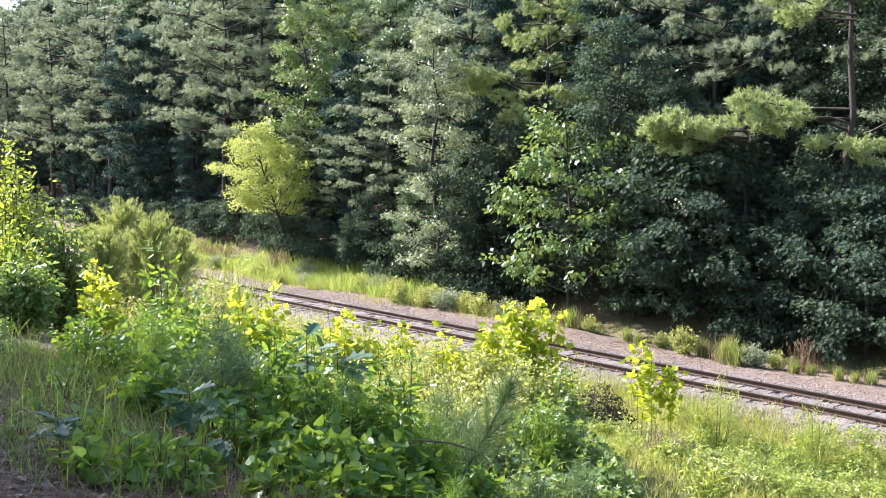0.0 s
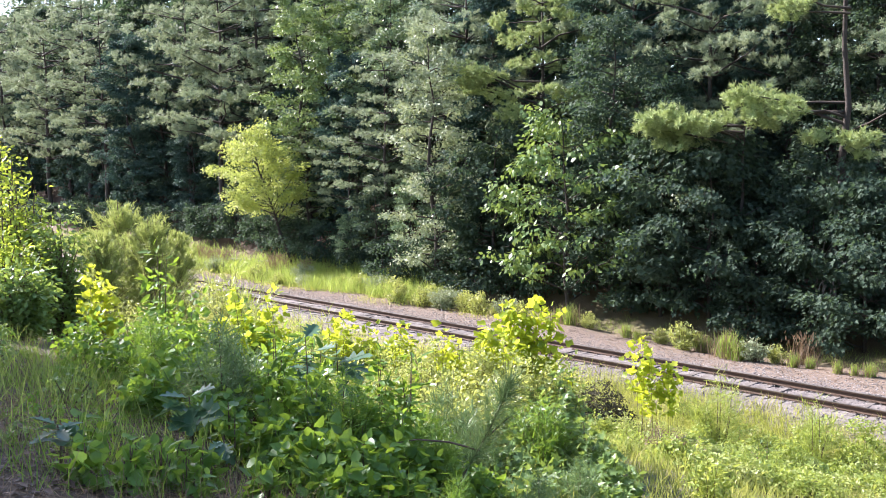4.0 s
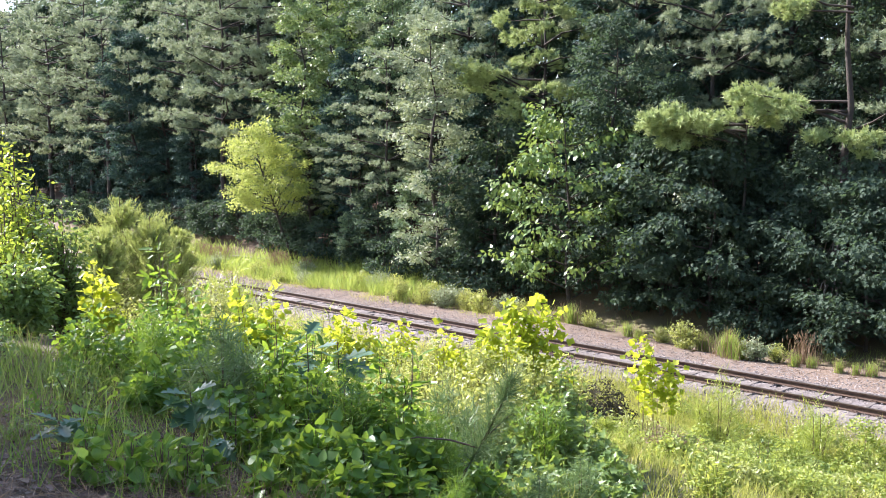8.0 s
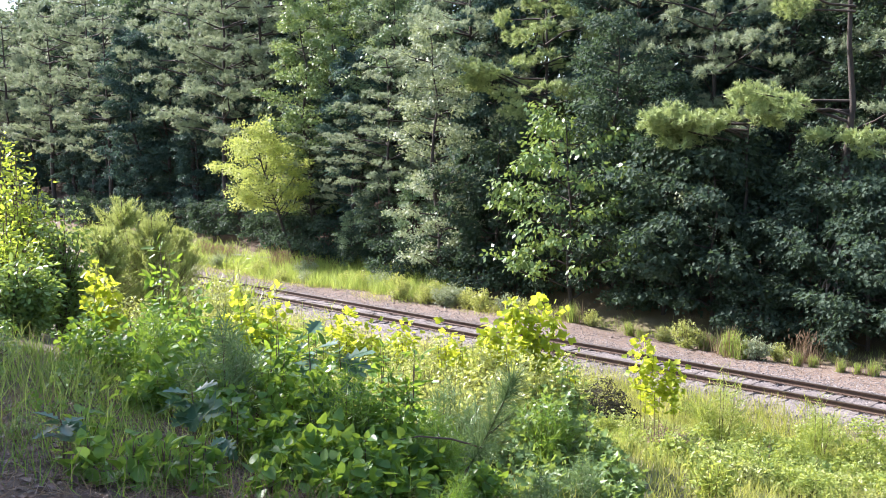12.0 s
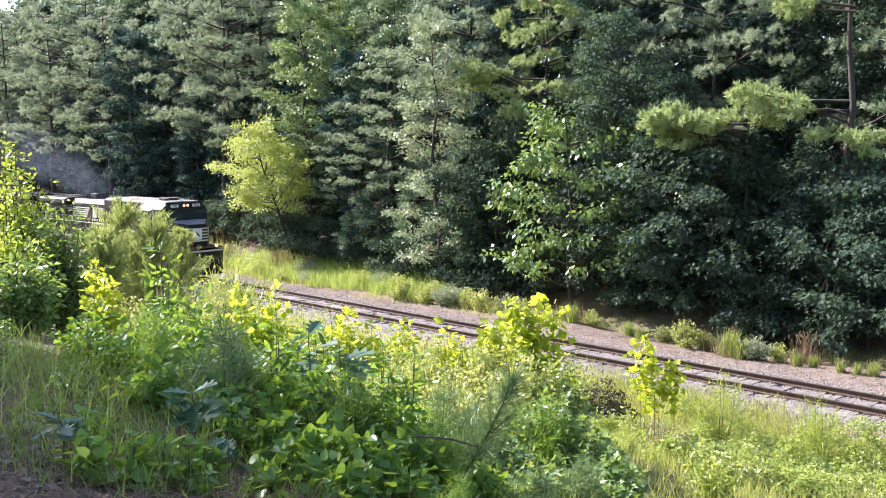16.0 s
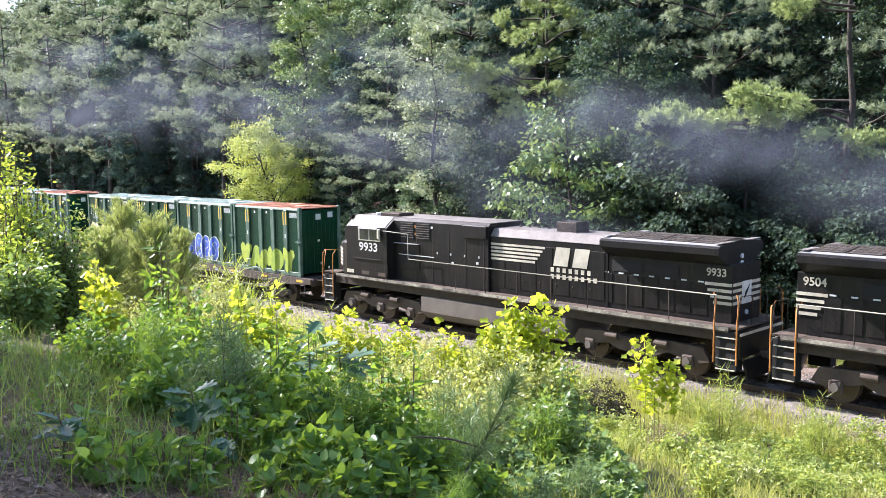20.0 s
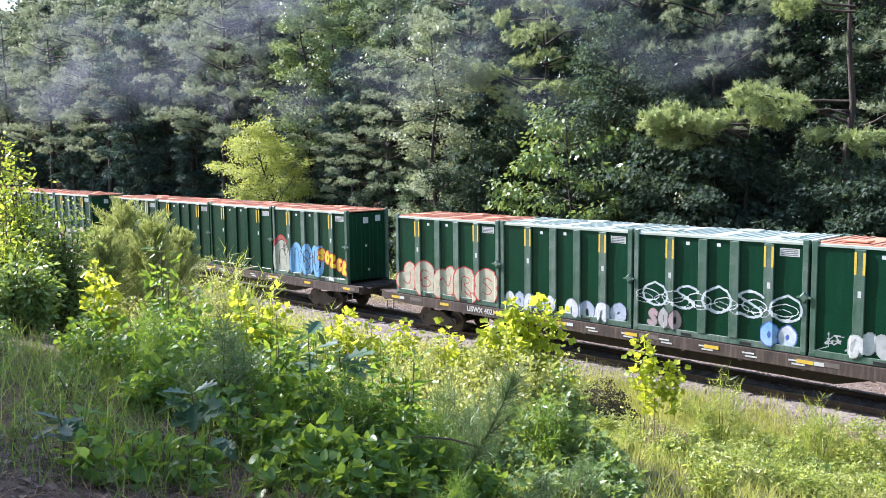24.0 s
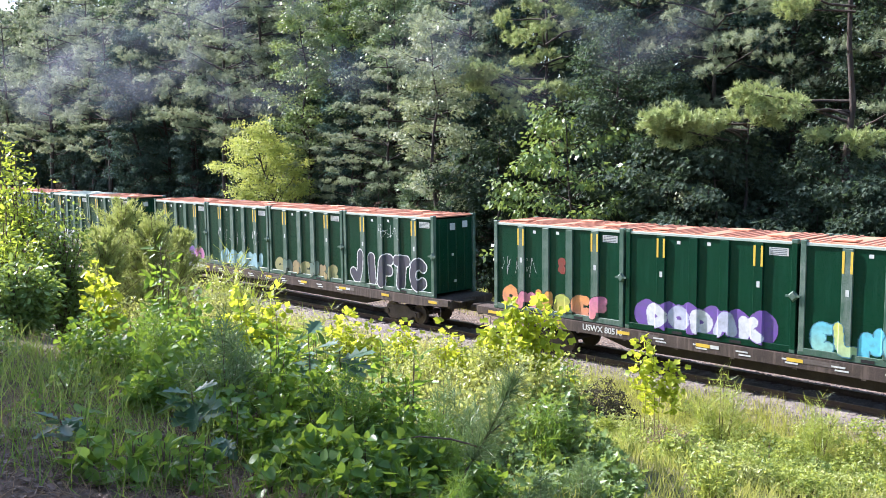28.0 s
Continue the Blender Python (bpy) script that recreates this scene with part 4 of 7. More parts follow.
        part_mesh("foliage", mesh_from("foliage", *leaves(q, unit(np.array(tip) - np.array((0.25, 0.28, 0.5))) * 0.9 + r2.standard_normal((180, 3)) * 0.6, r2.standard_normal((180, 3)), r2.uniform(0.12, 0.22, 180), "needle", 0.32), CEDAR_DARK), t)
    u = r2.uniform(0.3, 1, (900, 1))
    i = np.minimum((u[:, 0] * 4).astype(int), 3)
    p = stem[i] + (stem[i + 1] - stem[i]) * (u * 4 - i[:, None])
    part_mesh("foliage", mesh_from("foliage", *leaves(p, np.array([0.2, 0.2, 0.75]) + r2.standard_normal((900, 3)) * 0.75, r2.standard_normal((900, 3)), r2.uniform(0.18, 0.34, 900), "needle", 0.34), CEDAR_DARK), t)
    # soft pine seedlings and fine weeds filling between the vines
    fuzz = [shrub_meshes(580 + s, 0.9, 0.7, 10, 30, 0.15, m, "needle", 7, 1.1, 0.05, 0.5, 0.006) for s, m in ((1, CEDAR_DARK), (2, LEAF_NEAR))]
    for k, (x, y, size) in enumerate(((-7.0, -20.3, 1.0), (-6.4, -21.6, 0.9), (-8.3, -19.5, 1.2), (-5.9, -22.0, 0.8), (-9.5, -22.0, 1.2), (-7.6, -18.4, 1.2), (-5.6, -20.2, 0.8), (-10.2, -22.6, 1.1), (-5.0, -21.6, 0.6), (-4.75, -22.9, 0.5), (-8.6, -22.6, 1.3), (-6.9, -22.3, 1.15))):
        put_shrub(fuzz[k % 2], x, y, turn(), size, "pine_seedling", "soft fine-needled seedling among the bank shrubs", "seedling", "seedlings on the near bank")
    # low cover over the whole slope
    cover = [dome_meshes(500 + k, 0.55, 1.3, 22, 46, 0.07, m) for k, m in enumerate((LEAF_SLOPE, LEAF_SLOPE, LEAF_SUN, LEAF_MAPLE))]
    cover += [shrub_meshes(505, 0.8, 0.9, 18, 26, 0.1, LEAF_SLOPE, "lance", 2, 1.2, 0.08, 0.3, 0.006)]
    for k in range(310):
        y = rng.uniform(-17, -3.2)
        x = -rng.uniform(3 + (y + 27.67) * 0.22, 8 + (y + 27.67) * 2.4)
        if k < 210:
            y = rng.uniform(-14, -3.0)
            x = rng.uniform(-20 if k < 90 else -9 + y * 0.25, -5.2 + y * 0.1)
        if math.hypot(x, y + 27.67) < 12 or math.hypot(x + 17, y + 5.2) < 2.2:
            continue
        put_shrub(cover[int(rng.choice(5, p=(0.3, 0.2, 0.2, 0.08, 0.22)))], x, y, turn(), rng.uniform(0.45, 1.1) * (0.75 if y > -4.6 else 1.0), "ground_cover_plant", "low leafy plant among the grass of the slope", "plant", "low plants on the slope")
    weeds = [shrub_meshes(540 + s, 1.0, 0.55, 10, 22, 0.11, m, "lance", 1, 1.0, 0.06, 0.25, 0.006) for s, m in ((1, LEAF_SLOPE), (2, LEAF_SUN), (3, LEAF_MAPLE))]
    for k in range(60):
        x, y = rng.uniform(-24, -6.5), rng.uniform(-12, -2.9)
        put_shrub(weeds[k % 3], x, y, turn(), rng.uniform(0.5, 1.1), "tall_weed", "upright weed with narrow green leaves on the slope", "weed", "tall weeds on the slope")
    # added tangles whose dark colour makes the shaded gap in the slope
    for k, (x, y, h, w) in enumerate([(-15.05, -6.78, 1.58, 1.31), (-14.55, -6.53, 1.27, 1.15), (-14.65, -7.85, 1.04, 0.95)]):
        put_shrub(dome_meshes(530 + k, h, w * 1.1, 44, 60, 0.06, BRAMBLE), x, y, turn(), 1, "bramble", "dark half-dead bramble tangle on the slope", "bramble", "brambles on the slope")
    brush = [shrub_meshes(560 + s, 0.9, 1.7, 40, 10, 0.07, DRY, "quad", 1, 0.8, 0.1, 0.0, 0.007) for s in (1, 2)]
    for k, (x, y, size) in enumerate(((-17.9, -5.2, 1.2), (-17.2, -4.6, 1.0), (-16.6, -5.6, 1.0), (-18.4, -6.2, 1.2), (-9.4, -12.6, 0.9), (-9.2, -8.9, 0.8), (-8.6, -12.9, 0.8), (-10.2, -11.4, 0.7), (-13.2, -6.5, 0.6), (-14.8, -15.4, 0.7), (-9.0, -22.6, 0.5))):
        put_shrub(brush[k % 2], x, y, turn(), size, "dead_brush", "tangle of dead brown twigs among the green plants", "brush", "dead brush on the slope")
    grass_patch("slope_grass", "sunlit yellow-green grass covering the near slope", 1, 52000, -50, -3, -15, -3.0, 0.15, 0.45, GRASS, clump=0.4, width=0.45)
    grass_patch("slope_straw", "straw-coloured seeding grass over the slope", 16, 5000, -30, -4, -14.5, -3.2, 0.15, 0.55, STRAW, clump=0.6, width=0.3)
    grass_patch("verge_grass", "sparse grass along the near edge of the ballast", 2, 18000, -55, -4, -5.2, -2.15, 0.15, 0.5, GRASS, clump=0.35, width=0.6)
    grass_patch("slope_grass", "grass on the steep upper slope", 6, 8000, -13, -3.5, -21, -13, 0.15, 0.5, GRASS, clump=0.35, width=0.6)
    grass_patch("verge_grass", "bushy grass creeping up the ballast shoulder", 8, 15000, -27, -5, -4.4, -1.95, 0.2, 0.6, GRASS, clump=0.3, width=0.5)
    grass_patch("dry_grass", "straw-coloured dry grass among the leaf litter", 7, 4500, -14, -4, -26.8, -22.0, 0.1, 0.4, DRY, clump=0.5, width=0.2)
    grass_patch("long_grass", "long arching grass on the brow of the bank", 3, 1300, -15, -6.4, -25.8, -22.6, 0.2, 0.65, GRASS_TALL, clump=0.25, width=0.25)
    grass_patch("short_grass", "short green grass tufts on the brow", 13, 5000, -13, -5.4, -26.2, -22.6, 0.1, 0.32, LEAF_NEAR, clump=0.22, width=0.45)
    grass_patch("long_grass", "thin grass standing between the bank shrubs", 10, 1800, -13, -4, -25.2, -19.0, 0.15, 0.5, LEAF_NEAR, clump=0.25, width=0.3)
    # dead leaves and needles on the brow
    n = 30000
    x, y = rng.uniform(-13, -2.6, n), rng.uniform(-27, -19, n)
    c = np.stack([x, y, ground_z(x, y) + rng.uniform(0, 0.03, n)], -1)
    v, f = leaves(c, rng.standard_normal((n, 3)) * np.array([1, 1, 0.15]), np.array([0, 0, 1.0]) + rng.standard_normal((n, 3)) * 0.3, rng.uniform(0.02, 0.085, n), "oval", 0.9)
    tagged(new("leaf_litter", mesh_from("leaf_litter", v, f, LITTER)), "brown fallen leaves covering the brow", "leaf litter", kind="stuff")
    n = 6000
    x, y = rng.uniform(-10, -2.8, n), rng.uniform(-27, -21, n)
    c = np.stack([x, y, ground_z(x, y) + rng.uniform(0.01, 0.06, n)], -1)
    v, f = leaves(c, rng.standard_normal((n, 3)) * np.array([1, 1, 0.3]), rng.standard_normal((n, 3)), rng.uniform(0.06, 0.25, n), "needle", 0.5)
    tagged(new("straw_litter", mesh_from("straw_litter", v, f, DRY)), "pale dry stems and needles strewn over the brow", "leaf litter", kind="stuff")
    n = 34000
    x, y = rng.uniform(-12, -2.6, n), rng.uniform(-27, -20, n)
    c = np.stack([x, y, ground_z(x, y) + rng.uniform(0.01, 0.05, n)], -1)
    v, f = leaves(c, rng.standard_normal((n, 3)) * np.array([1, 1, 0.25]), rng.standard_normal((n, 3)), rng.uniform(0.08, 0.2, n), "needle", 0.35)
    tagged(new("needle_litter", mesh_from("needle_litter", v, f, LITTER)), "brown fallen pine needles over the brow", "needle litter", kind="stuff")


build_near_bank()

# ---- far verge: grass band, clumps, dry stalks ----
FAR_CLUMPS = [(-26.0, 6.3, 1.7), (-26.7, 6.6, 1.3), (-22.8, 6.2, 1.2), (-22.1, 6.0, 0.9), (-18.9, 6.0, 1.4), (-17.4, 5.2, 1.9), (-16.9, 5.0, 1.6), (-17.8, 5.4, 1.3), (-14.7, 5.2, 1.0), (-14.2, 5.5, 0.9), (-13.0, 5.0, 0.9), (-12.4, 5.0, 0.8), (-11.9, 5.1, 1.0), (-30.4, 6.8, 0.9), (-31.3, 6.9, 0.8), (-37.5, 7.2, 1.3), (-38.2, 7.4, 1.1)]
FAR_BUSHES = [(-28.4, 5.6, 0.9), (-29.6, 5.9, 1.1), (-30.9, 5.4, 1.2), (-32.2, 5.8, 1.2), (-33.6, 5.4, 1.3), (-35.2, 5.5, 1.1), (-37.0, 5.3, 1.2), (-46.5, 6.0, 1.0), (-48.5, 5.4, 0.9), (-52.0, 6.2, 1.2), (-56.5, 5.5, 1.2), (-59.5, 5.2, 1.4), (-19.7, 5.6, 1.2), (-16.3, 5.3, 1.0), (-25.0, 6.4, 0.8), (-42.3, 7.0, 1.1), (-40.7, 7.0, 1.3), (-39.1, 6.9, 1.2), (-35.5, 6.6, 1.2), (-34.2, 6.5, 1.2), (-32.8, 6.4, 1.0), (-44.3, 7.3, 1.0), (-49.3, 8.0, 1.4), (-21.1, 6.3, 0.7), (-15.7, 5.9, 0.8)]


def build_far_verge():
    rng = np.random.default_rng(12)
    n = 15000
    x, y = rng.uniform(-75, -7, n), 4.6 + rng.normal(0, 1.0, n)
    c = np.stack([x, y, ground_z(x, y) + 0.015], -1)
    v, f = leaves(c, rng.standard_normal((n, 3)) * np.array([1, 1, 0.12]), np.array([0, 0, 1.0]) + rng.standard_normal((n, 3)) * 0.3, rng.uniform(0.06, 0.24, n), "needle", 1.6)
    tagged(new("straw_litter", mesh_from("straw_litter", v, f, LITTER)), "dry straw and dead leaves on the gravel strip", "leaf litter", kind="stuff")
    grass_patch("far_verge_grass", "bright tall grass along the foot of the forest", 4, 30000, -92, -36, 4.6, 10.5, 0.35, 1.2, GRASS_TALL, lambda x, y: y > 5.3 + 0.5 * np.sin(x * 0.9) + 0.45 * np.sin(x * 2.3 + 1), 0.5, 0.5)
    grass_patch("far_verge_grass", "short green grass thinning onto the gravel strip", 9, 15000, -85, -26, 3.4, 9.5, 0.12, 0.5, GRASS, lambda x, y: y > 4.4 + 0.5 * np.sin(x * 0.7), 0.4, 0.5)
    grass_patch("far_verge_grass", "low green grass along the foot of the forest", 5, 9000, -47, -8, 5.4, 9.0, 0.12, 0.4, GRASS_TALL, lambda x, y: y > 6.2 - (x + 40) * -0.03, 0.35, 0.6)
    clump = []
    for s in range(3):
        r = np.random.default_rng(600 + s)
        n = 180
        c = np.stack([r.normal(0, 0.12, n), r.normal(0, 0.12, n), np.zeros(n)], -1)
        clump.append(mesh_from("tuft", *leaves(c, np.array([0, 0, 1.0]) + r.standard_normal((n, 3)) * np.array([0.22, 0.22, 0.05]), r.standard_normal((n, 3)), r.uniform(0.4, 1.0, n), "blade", 0.5), GRASS_TALL))
    for k, (x, y, h) in enumerate(FAR_CLUMPS):
        t = thing("grass_clump", "tall green grass clump beside the gravel strip", "grass", Matrix.Translation((x, y, float(ground_z(x, y)) - 0.03)) @ Matrix.Scale(h * 0.68, 4), "grass clumps on the far verge")
        part_mesh("tuft", clump[k % 3], t, pose(0, 0, 0, 0, 0, k * 50))
        r = np.random.default_rng(640 + k)
        c = np.stack([r.normal(0, 0.2, 60), r.normal(0, 0.2, 60), np.zeros(60)], -1)
        part_mesh("dry_tuft", mesh_from("dry_tuft", *leaves(c, np.array([0, 0, 1.0]) + r.standard_normal((60, 3)) * 0.2, r.standard_normal((60, 3)), r.uniform(0.5, 1.1, 60), "blade", 0.4), DRY), t)
    src = [shrub_meshes(700 + s, 1.0, 1.3, 26, 30, 0.085, m, "oval", 2, 1.0, 0.12) for s, m in ((1, LEAF_SUN), (2, LEAF_GREY), (3, LEAF_SUN))]
    for k, (x, y, h) in enumerate(FAR_BUSHES):
        put_shrub(src[k % 3], x, y, k * 70, h, "verge_bush", "low rounded green bush on the far verge", "bush", "bushes on the far verge")
    for k, (x, y) in enumerate(((-64.5, 9.3), (-63.2, 9.2), (-62.0, 9.3), (-60.6, 9.1), (-54.4, 9.0), (-53.6, 9.2), (-50.2, 8.9), (-15.0, 6.6))):
        r = np.random.default_rng(720 + k)
        n = 120
        c = np.stack([r.normal(0, 0.3, n), r.normal(0, 0.2, n), np.zeros(n)], -1)
        t = thing("dry_weed", "brown dried weed stalks with seed heads", "weed", Matrix.Translation((x, y, float(ground_z(x, y)))), "dry weeds")
        part_mesh("dry_tuft", mesh_from("dry_tuft", *leaves(c, np.array([0, 0, 1.0]) + r.standard_normal((n, 3)) * 0.16, r.standard_normal((n, 3)), r.uniform(0.6, 1.25, n), "blade", 0.4), DRY), t)
        top = c[:60] + np.stack([r.normal(0, 0.15, 60), r.normal(0, 0.15, 60), r.uniform(0.7, 1.15, 60)], -1)
        tagged(part_mesh("seed_head", mesh_from("seed_head", *leaves(top, np.array([0, 0, 1.0]) + r.standard_normal((60, 3)) * 0.3, r.standard_normal((60, 3)), r.uniform(0.12, 0.25, 60), "oval", 0.5), DRY), t), kind="stuff")


build_far_verge()


# ---- the wood behind and beside the camera, which shades the brow ----
def build_near_wood():
    rng = np.random.default_rng(3)
    src = [broadleaf_meshes(81, 19, 8.6, 0.42, 40, 5, 20, 0.32, LEAF_SHADE, 0.95), broadleaf_meshes(82, 20, 8.0, 0.4, 40, 5, 20, 0.32, LEAF_MID, 0.95)]
    for k, (x, y, s) in enumerate(SHADE_TREES):
        plant_tree(src[k % 2], x, y, k * 77, s, "broadleaf_tree", "leafy tree on the near bank shading the brow", group="near bank trees")


SHADE_TREES = [(-22.3, -30.9, 0.9), (-28.5, -30.0, 1.0), (-24.5, -33.5, 1.0), (-34, -33, 1.05), (-15.5, -35.0, 0.8), (-8, -38, 0.8), (3, -37, 0.8), (12, -34, 0.8), (20, -28, 0.8), (-46, -33, 1.1), (-58, -31, 1.1), (28, -20, 0.8)]
build_near_wood()


# ---- ties, spikes and loose stones, laid last ----
def lay_ties():
    rng = np.random.default_rng(9)
    ties = []
    for s in range(4):
        bm = box_bm(0.23, 2.6, 0.18, 0, 0, -0.27, 0.018)
        for v in bm.verts:
            v.co += Vector(rng.normal(0, 0.006, 3))
        me = bpy.data.meshes.new("tie")
        bm.to_mesh(me), bm.free()
        me.materials.append(TIE)
        ties.append(me)
    plate = shared_plate()
    for k in range(150):
        x = -84 + k * 0.535
        t = part_mesh("tie", ties[k % 4], track, Matrix.Translation((x + rng.normal(0, 0.02), rng.normal(0, 0.03), 0)) @ pose(0, 0, 0, 0, 0, rng.normal(0, 0.6)))
        if x > -45:
            for y in (-0.755, 0.755):
                part_mesh("tie_plate", plate, t, Matrix.Translation((0, y, -0.178)))
    n = 28000
    x, y = -6 - 54 * rng.uniform(0, 1, n) ** 1.4, rng.uniform(-2.7, 2.9, n)
    z = np.interp(y, [-3, -2.1, -1.7, 1.7, 2.2, 3], [-0.8, -0.41, -0.195, -0.195, -0.41, -0.6])
    base = np.array([(1, 0, 0), (-1, 0, 0), (0, 1, 0), (0, -1, 0), (0, 0, 0.8), (0, 0, -0.8)])
    tri = np.array([(0, 2, 4), (2, 1, 4), (1, 3, 4), (3, 0, 4), (2, 0, 5), (1, 2, 5), (3, 1, 5), (0, 3, 5)])
    strip = 13000
    x[-strip:], y[-strip:] = rng.uniform(-60, -9, strip), 2.6 + np.abs(rng.normal(0, 1.3, strip))
    z[-strip:] = ground_z(x[-strip:], y[-strip:])
    v = base[None] * rng.uniform(0.018, 0.048, (n, 1, 3)) + rng.normal(0, 0.006, (n, 6, 3)) + np.stack([x, y, z], -1)[:, None]
    f = tri[None] + (np.arange(n) * 6)[:, None, None]
    tagged(part_mesh("loose_stones", mesh_from("loose_stones", v.reshape(-1, 3), f.reshape(-1, 3), STONE_LOOSE), track), "loose grey ballast stones", kind="stuff")


def shared_plate():
    me = bpy.data.meshes.new("tie_plate")
    bm = box_bm(0.2, 0.36, 0.02)
    for sx in (-0.06, 0.06):
        for sy in (-0.1, 0.1):
            box_bm(0.03, 0.03, 0.04, sx, sy, 0.02, bm=bm)
    bm.to_mesh(me), bm.free()
    me.materials.append(RAIL_SIDE)
    return me


lay_ties()

# ---- train ----
PAINT_BLACK = surface("black locomotive paint", (0.0095, 0.0095, 0.011), (0.022, 0.0195, 0.0175), 0.36, 0.0, 0.7, 18, 0.7, 0.08, 0.004, streak=(0.034, 0.029, 0.025))
PAINT_ROOF = surface("dusty grey roof paint", (0.2, 0.182, 0.168), (0.085, 0.076, 0.07), 0.75, 0.0, 1.2, 20, 0.7)
# Pale paint of roof trim; on the nose top it stands for sky reflection.
PAINT_BRIGHT = surface("pale roof paint and nose sky sheen", (0.3, 0.3, 0.3), (0.15, 0.148, 0.145), 0.5, 0.0, 2, 30, 0.5)
PAINT_EDGE = surface("broken cream edge paint", (0.46, 0.42, 0.33), (0.05, 0.043, 0.035), 0.7, 0.0, 1.6, 14, 0.95)
PAINT_CREAM = surface("soiled cream stripe paint", (0.62, 0.58, 0.46), (0.2, 0.18, 0.14), 0.6, 0.0, 2.5, 30, 0.5)
PAINT_WHITE = surface("soiled white paint", (0.7, 0.7, 0.68), (0.32, 0.31, 0.29), 0.55, 0.0, 3, 40, 0.45)
PAINT_ORANGE = surface("safety orange paint", (0.5, 0.2, 0.04), (0.2, 0.09, 0.03), 0.5, 0.0, 5, 50, 0.4)
PAINT_YELLOW = surface("yellow reflective tape", (0.75, 0.52, 0.06), (0.45, 0.3, 0.05), 0.45, 0.0, 5, 60, 0.4)
GRIME = surface("dusty brown running gear", (0.115, 0.09, 0.072), (0.04, 0.032, 0.027), 0.85, 0.1, 2, 30)
TANK = surface("dusty fuel tank paint", (0.16, 0.137, 0.118), (0.06, 0.052, 0.045), 0.6, 0.0, 1.5, 25)
WHEEL_STEEL = surface("worn wheel steel", (0.12, 0.095, 0.08), (0.07, 0.055, 0.045), 0.55, 0.7, 4, 40)
GREEN = surface("dark green container paint", (0.0028, 0.047, 0.022), (0.0018, 0.026, 0.014), 0.32, 0.0, 0.8, 30, 0.5, 0.06, 0.004, rand=0.5, streak=(0.01, 0.06, 0.036))
GREEN_WORN = surface("chalky faded green paint", (0.17, 0.22, 0.185), (0.015, 0.075, 0.042), 0.55, 0.0, 1.6, 22, 0.95, rand=0.6, streak=(0.21, 0.25, 0.22))
GREEN_PALE = surface("pale chalked green roof", (0.46, 0.53, 0.47), (0.25, 0.34, 0.28), 0.65, 0.0, 1.2, 20, 0.6)
ROOF_ORANGE = surface("faded orange roof paint", (0.62, 0.29, 0.18), (0.4, 0.17, 0.1), 0.7, 0.0, 1.0, 18, 0.55, rand=0.4)
CAR_STEEL = surface("weathered brown car sill", (0.085, 0.062, 0.051), (0.03, 0.022, 0.019), 0.7, 0.1, 1.4, 25, 0.7, streak=(0.2, 0.155, 0.125))
DECAL = surface("soiled white decal", (0.62, 0.64, 0.62), (0.34, 0.36, 0.34), 0.5, 0.0, 6, 60, 0.4)
DECAL_INK = surface("grey decal print", (0.16, 0.18, 0.18), (0.09, 0.1, 0.1), 0.6)
# Near-black plates paint the shade inside openings; also ink for marks and numbers.
BLACK_HOLE = surface("black of recess shade and marks", (0.012, 0.012, 0.012), None, 0.9)
for dull in (PAINT_BLACK, STEEL_DARK, GRIME, GREEN):
    dull.node_tree.nodes["Principled BSDF"].inputs["Specular IOR Level"].default_value = 0.2


def glass_material():
    m, nt, b = nodes_of("cab window glass")
    b.inputs["Base Color"].default_value = (0.02, 0.03, 0.035, 1)
    b.inputs["Roughness"].default_value = 0.05
    b.inputs["Specular IOR Level"].default_value = 0.9
    return m


GLASS = glass_material()


def lamp_material():
    m, nt, b = nodes_of("lit headlight")
    b.inputs["Base Color"].default_value = (0.9, 0.8, 0.6, 1)
    b.inputs["Emission Color"].default_value = (1.0, 0.55, 0.25, 1)
    b.inputs["Emission Strength"].default_value = 0.3
    return m


HEADLIGHT = lamp_material()


def paint_material():
    """Spray paint: colour from the mesh's own paint layer, with grime."""
    m, nt, b = nodes_of("spray paint")
    a = nt.nodes.new("ShaderNodeAttribute")
    a.attribute_name = "paint"
    col = mix(nt, ramp(nt, noise_tex(nt, 5, 5), [(0.4, (0, 0, 0)), (0.75, (0.4,) * 3)]), a.outputs["Color"], (0.08, 0.11, 0.08))
    link(nt, col, b.inputs["Base Color"])
    b.inputs["Roughness"].default_value = 0.5
    return m


SPRAY = paint_material()


def text_mesh(text, size, material, deep=0.004):
    cu = bpy.data.curves.new("text", "FONT")
    cu.body, cu.size, cu.extrude, cu.align_x, cu.offset = text, size, deep, "CENTER", size * 0.018
    ob = new("text_source", cu)
    bpy.context.view_layer.update()
    me = bpy.data.meshes.new_from_object(ob.evaluated_get(bpy.context.evaluated_depsgraph_get()))
    bpy.data.objects.remove(ob)
    me.materials.clear()
    me.materials.append(material)
    return me


def strip_bm(x0, x1, z0, z1, y, thick=0.006, slant=0.0, bm=None):
    """A thin raised plate on a side face at y (thickness points outwards)."""
    out = 1 if y > 0 else -1
    return prism_bm([(x0, z0), (x1, z0), (x1 + slant, z1), (x0 + slant, z1)], y, y + out * thick, bm)


def rod_part(name, pts, r, material, parent, sides=6, label=""):
    v, f = tube_arrays(pts, [r] * len(pts), sides)
    return part_mesh(name, mesh_from(name, v, f, material, True), parent, None, label)


def cyl_bm(r, depth, m, segments=20, bm=None, r2=None):
    bm = bm or bmesh.new()
    bmesh.ops.create_cone(bm, cap_ends=True, segments=segments, radius1=r, radius2=r if r2 is None else r2, depth=depth, matrix=m)
    return bm


SIDEWAYS = pose(0, 0, 0, 90, 0, 0)
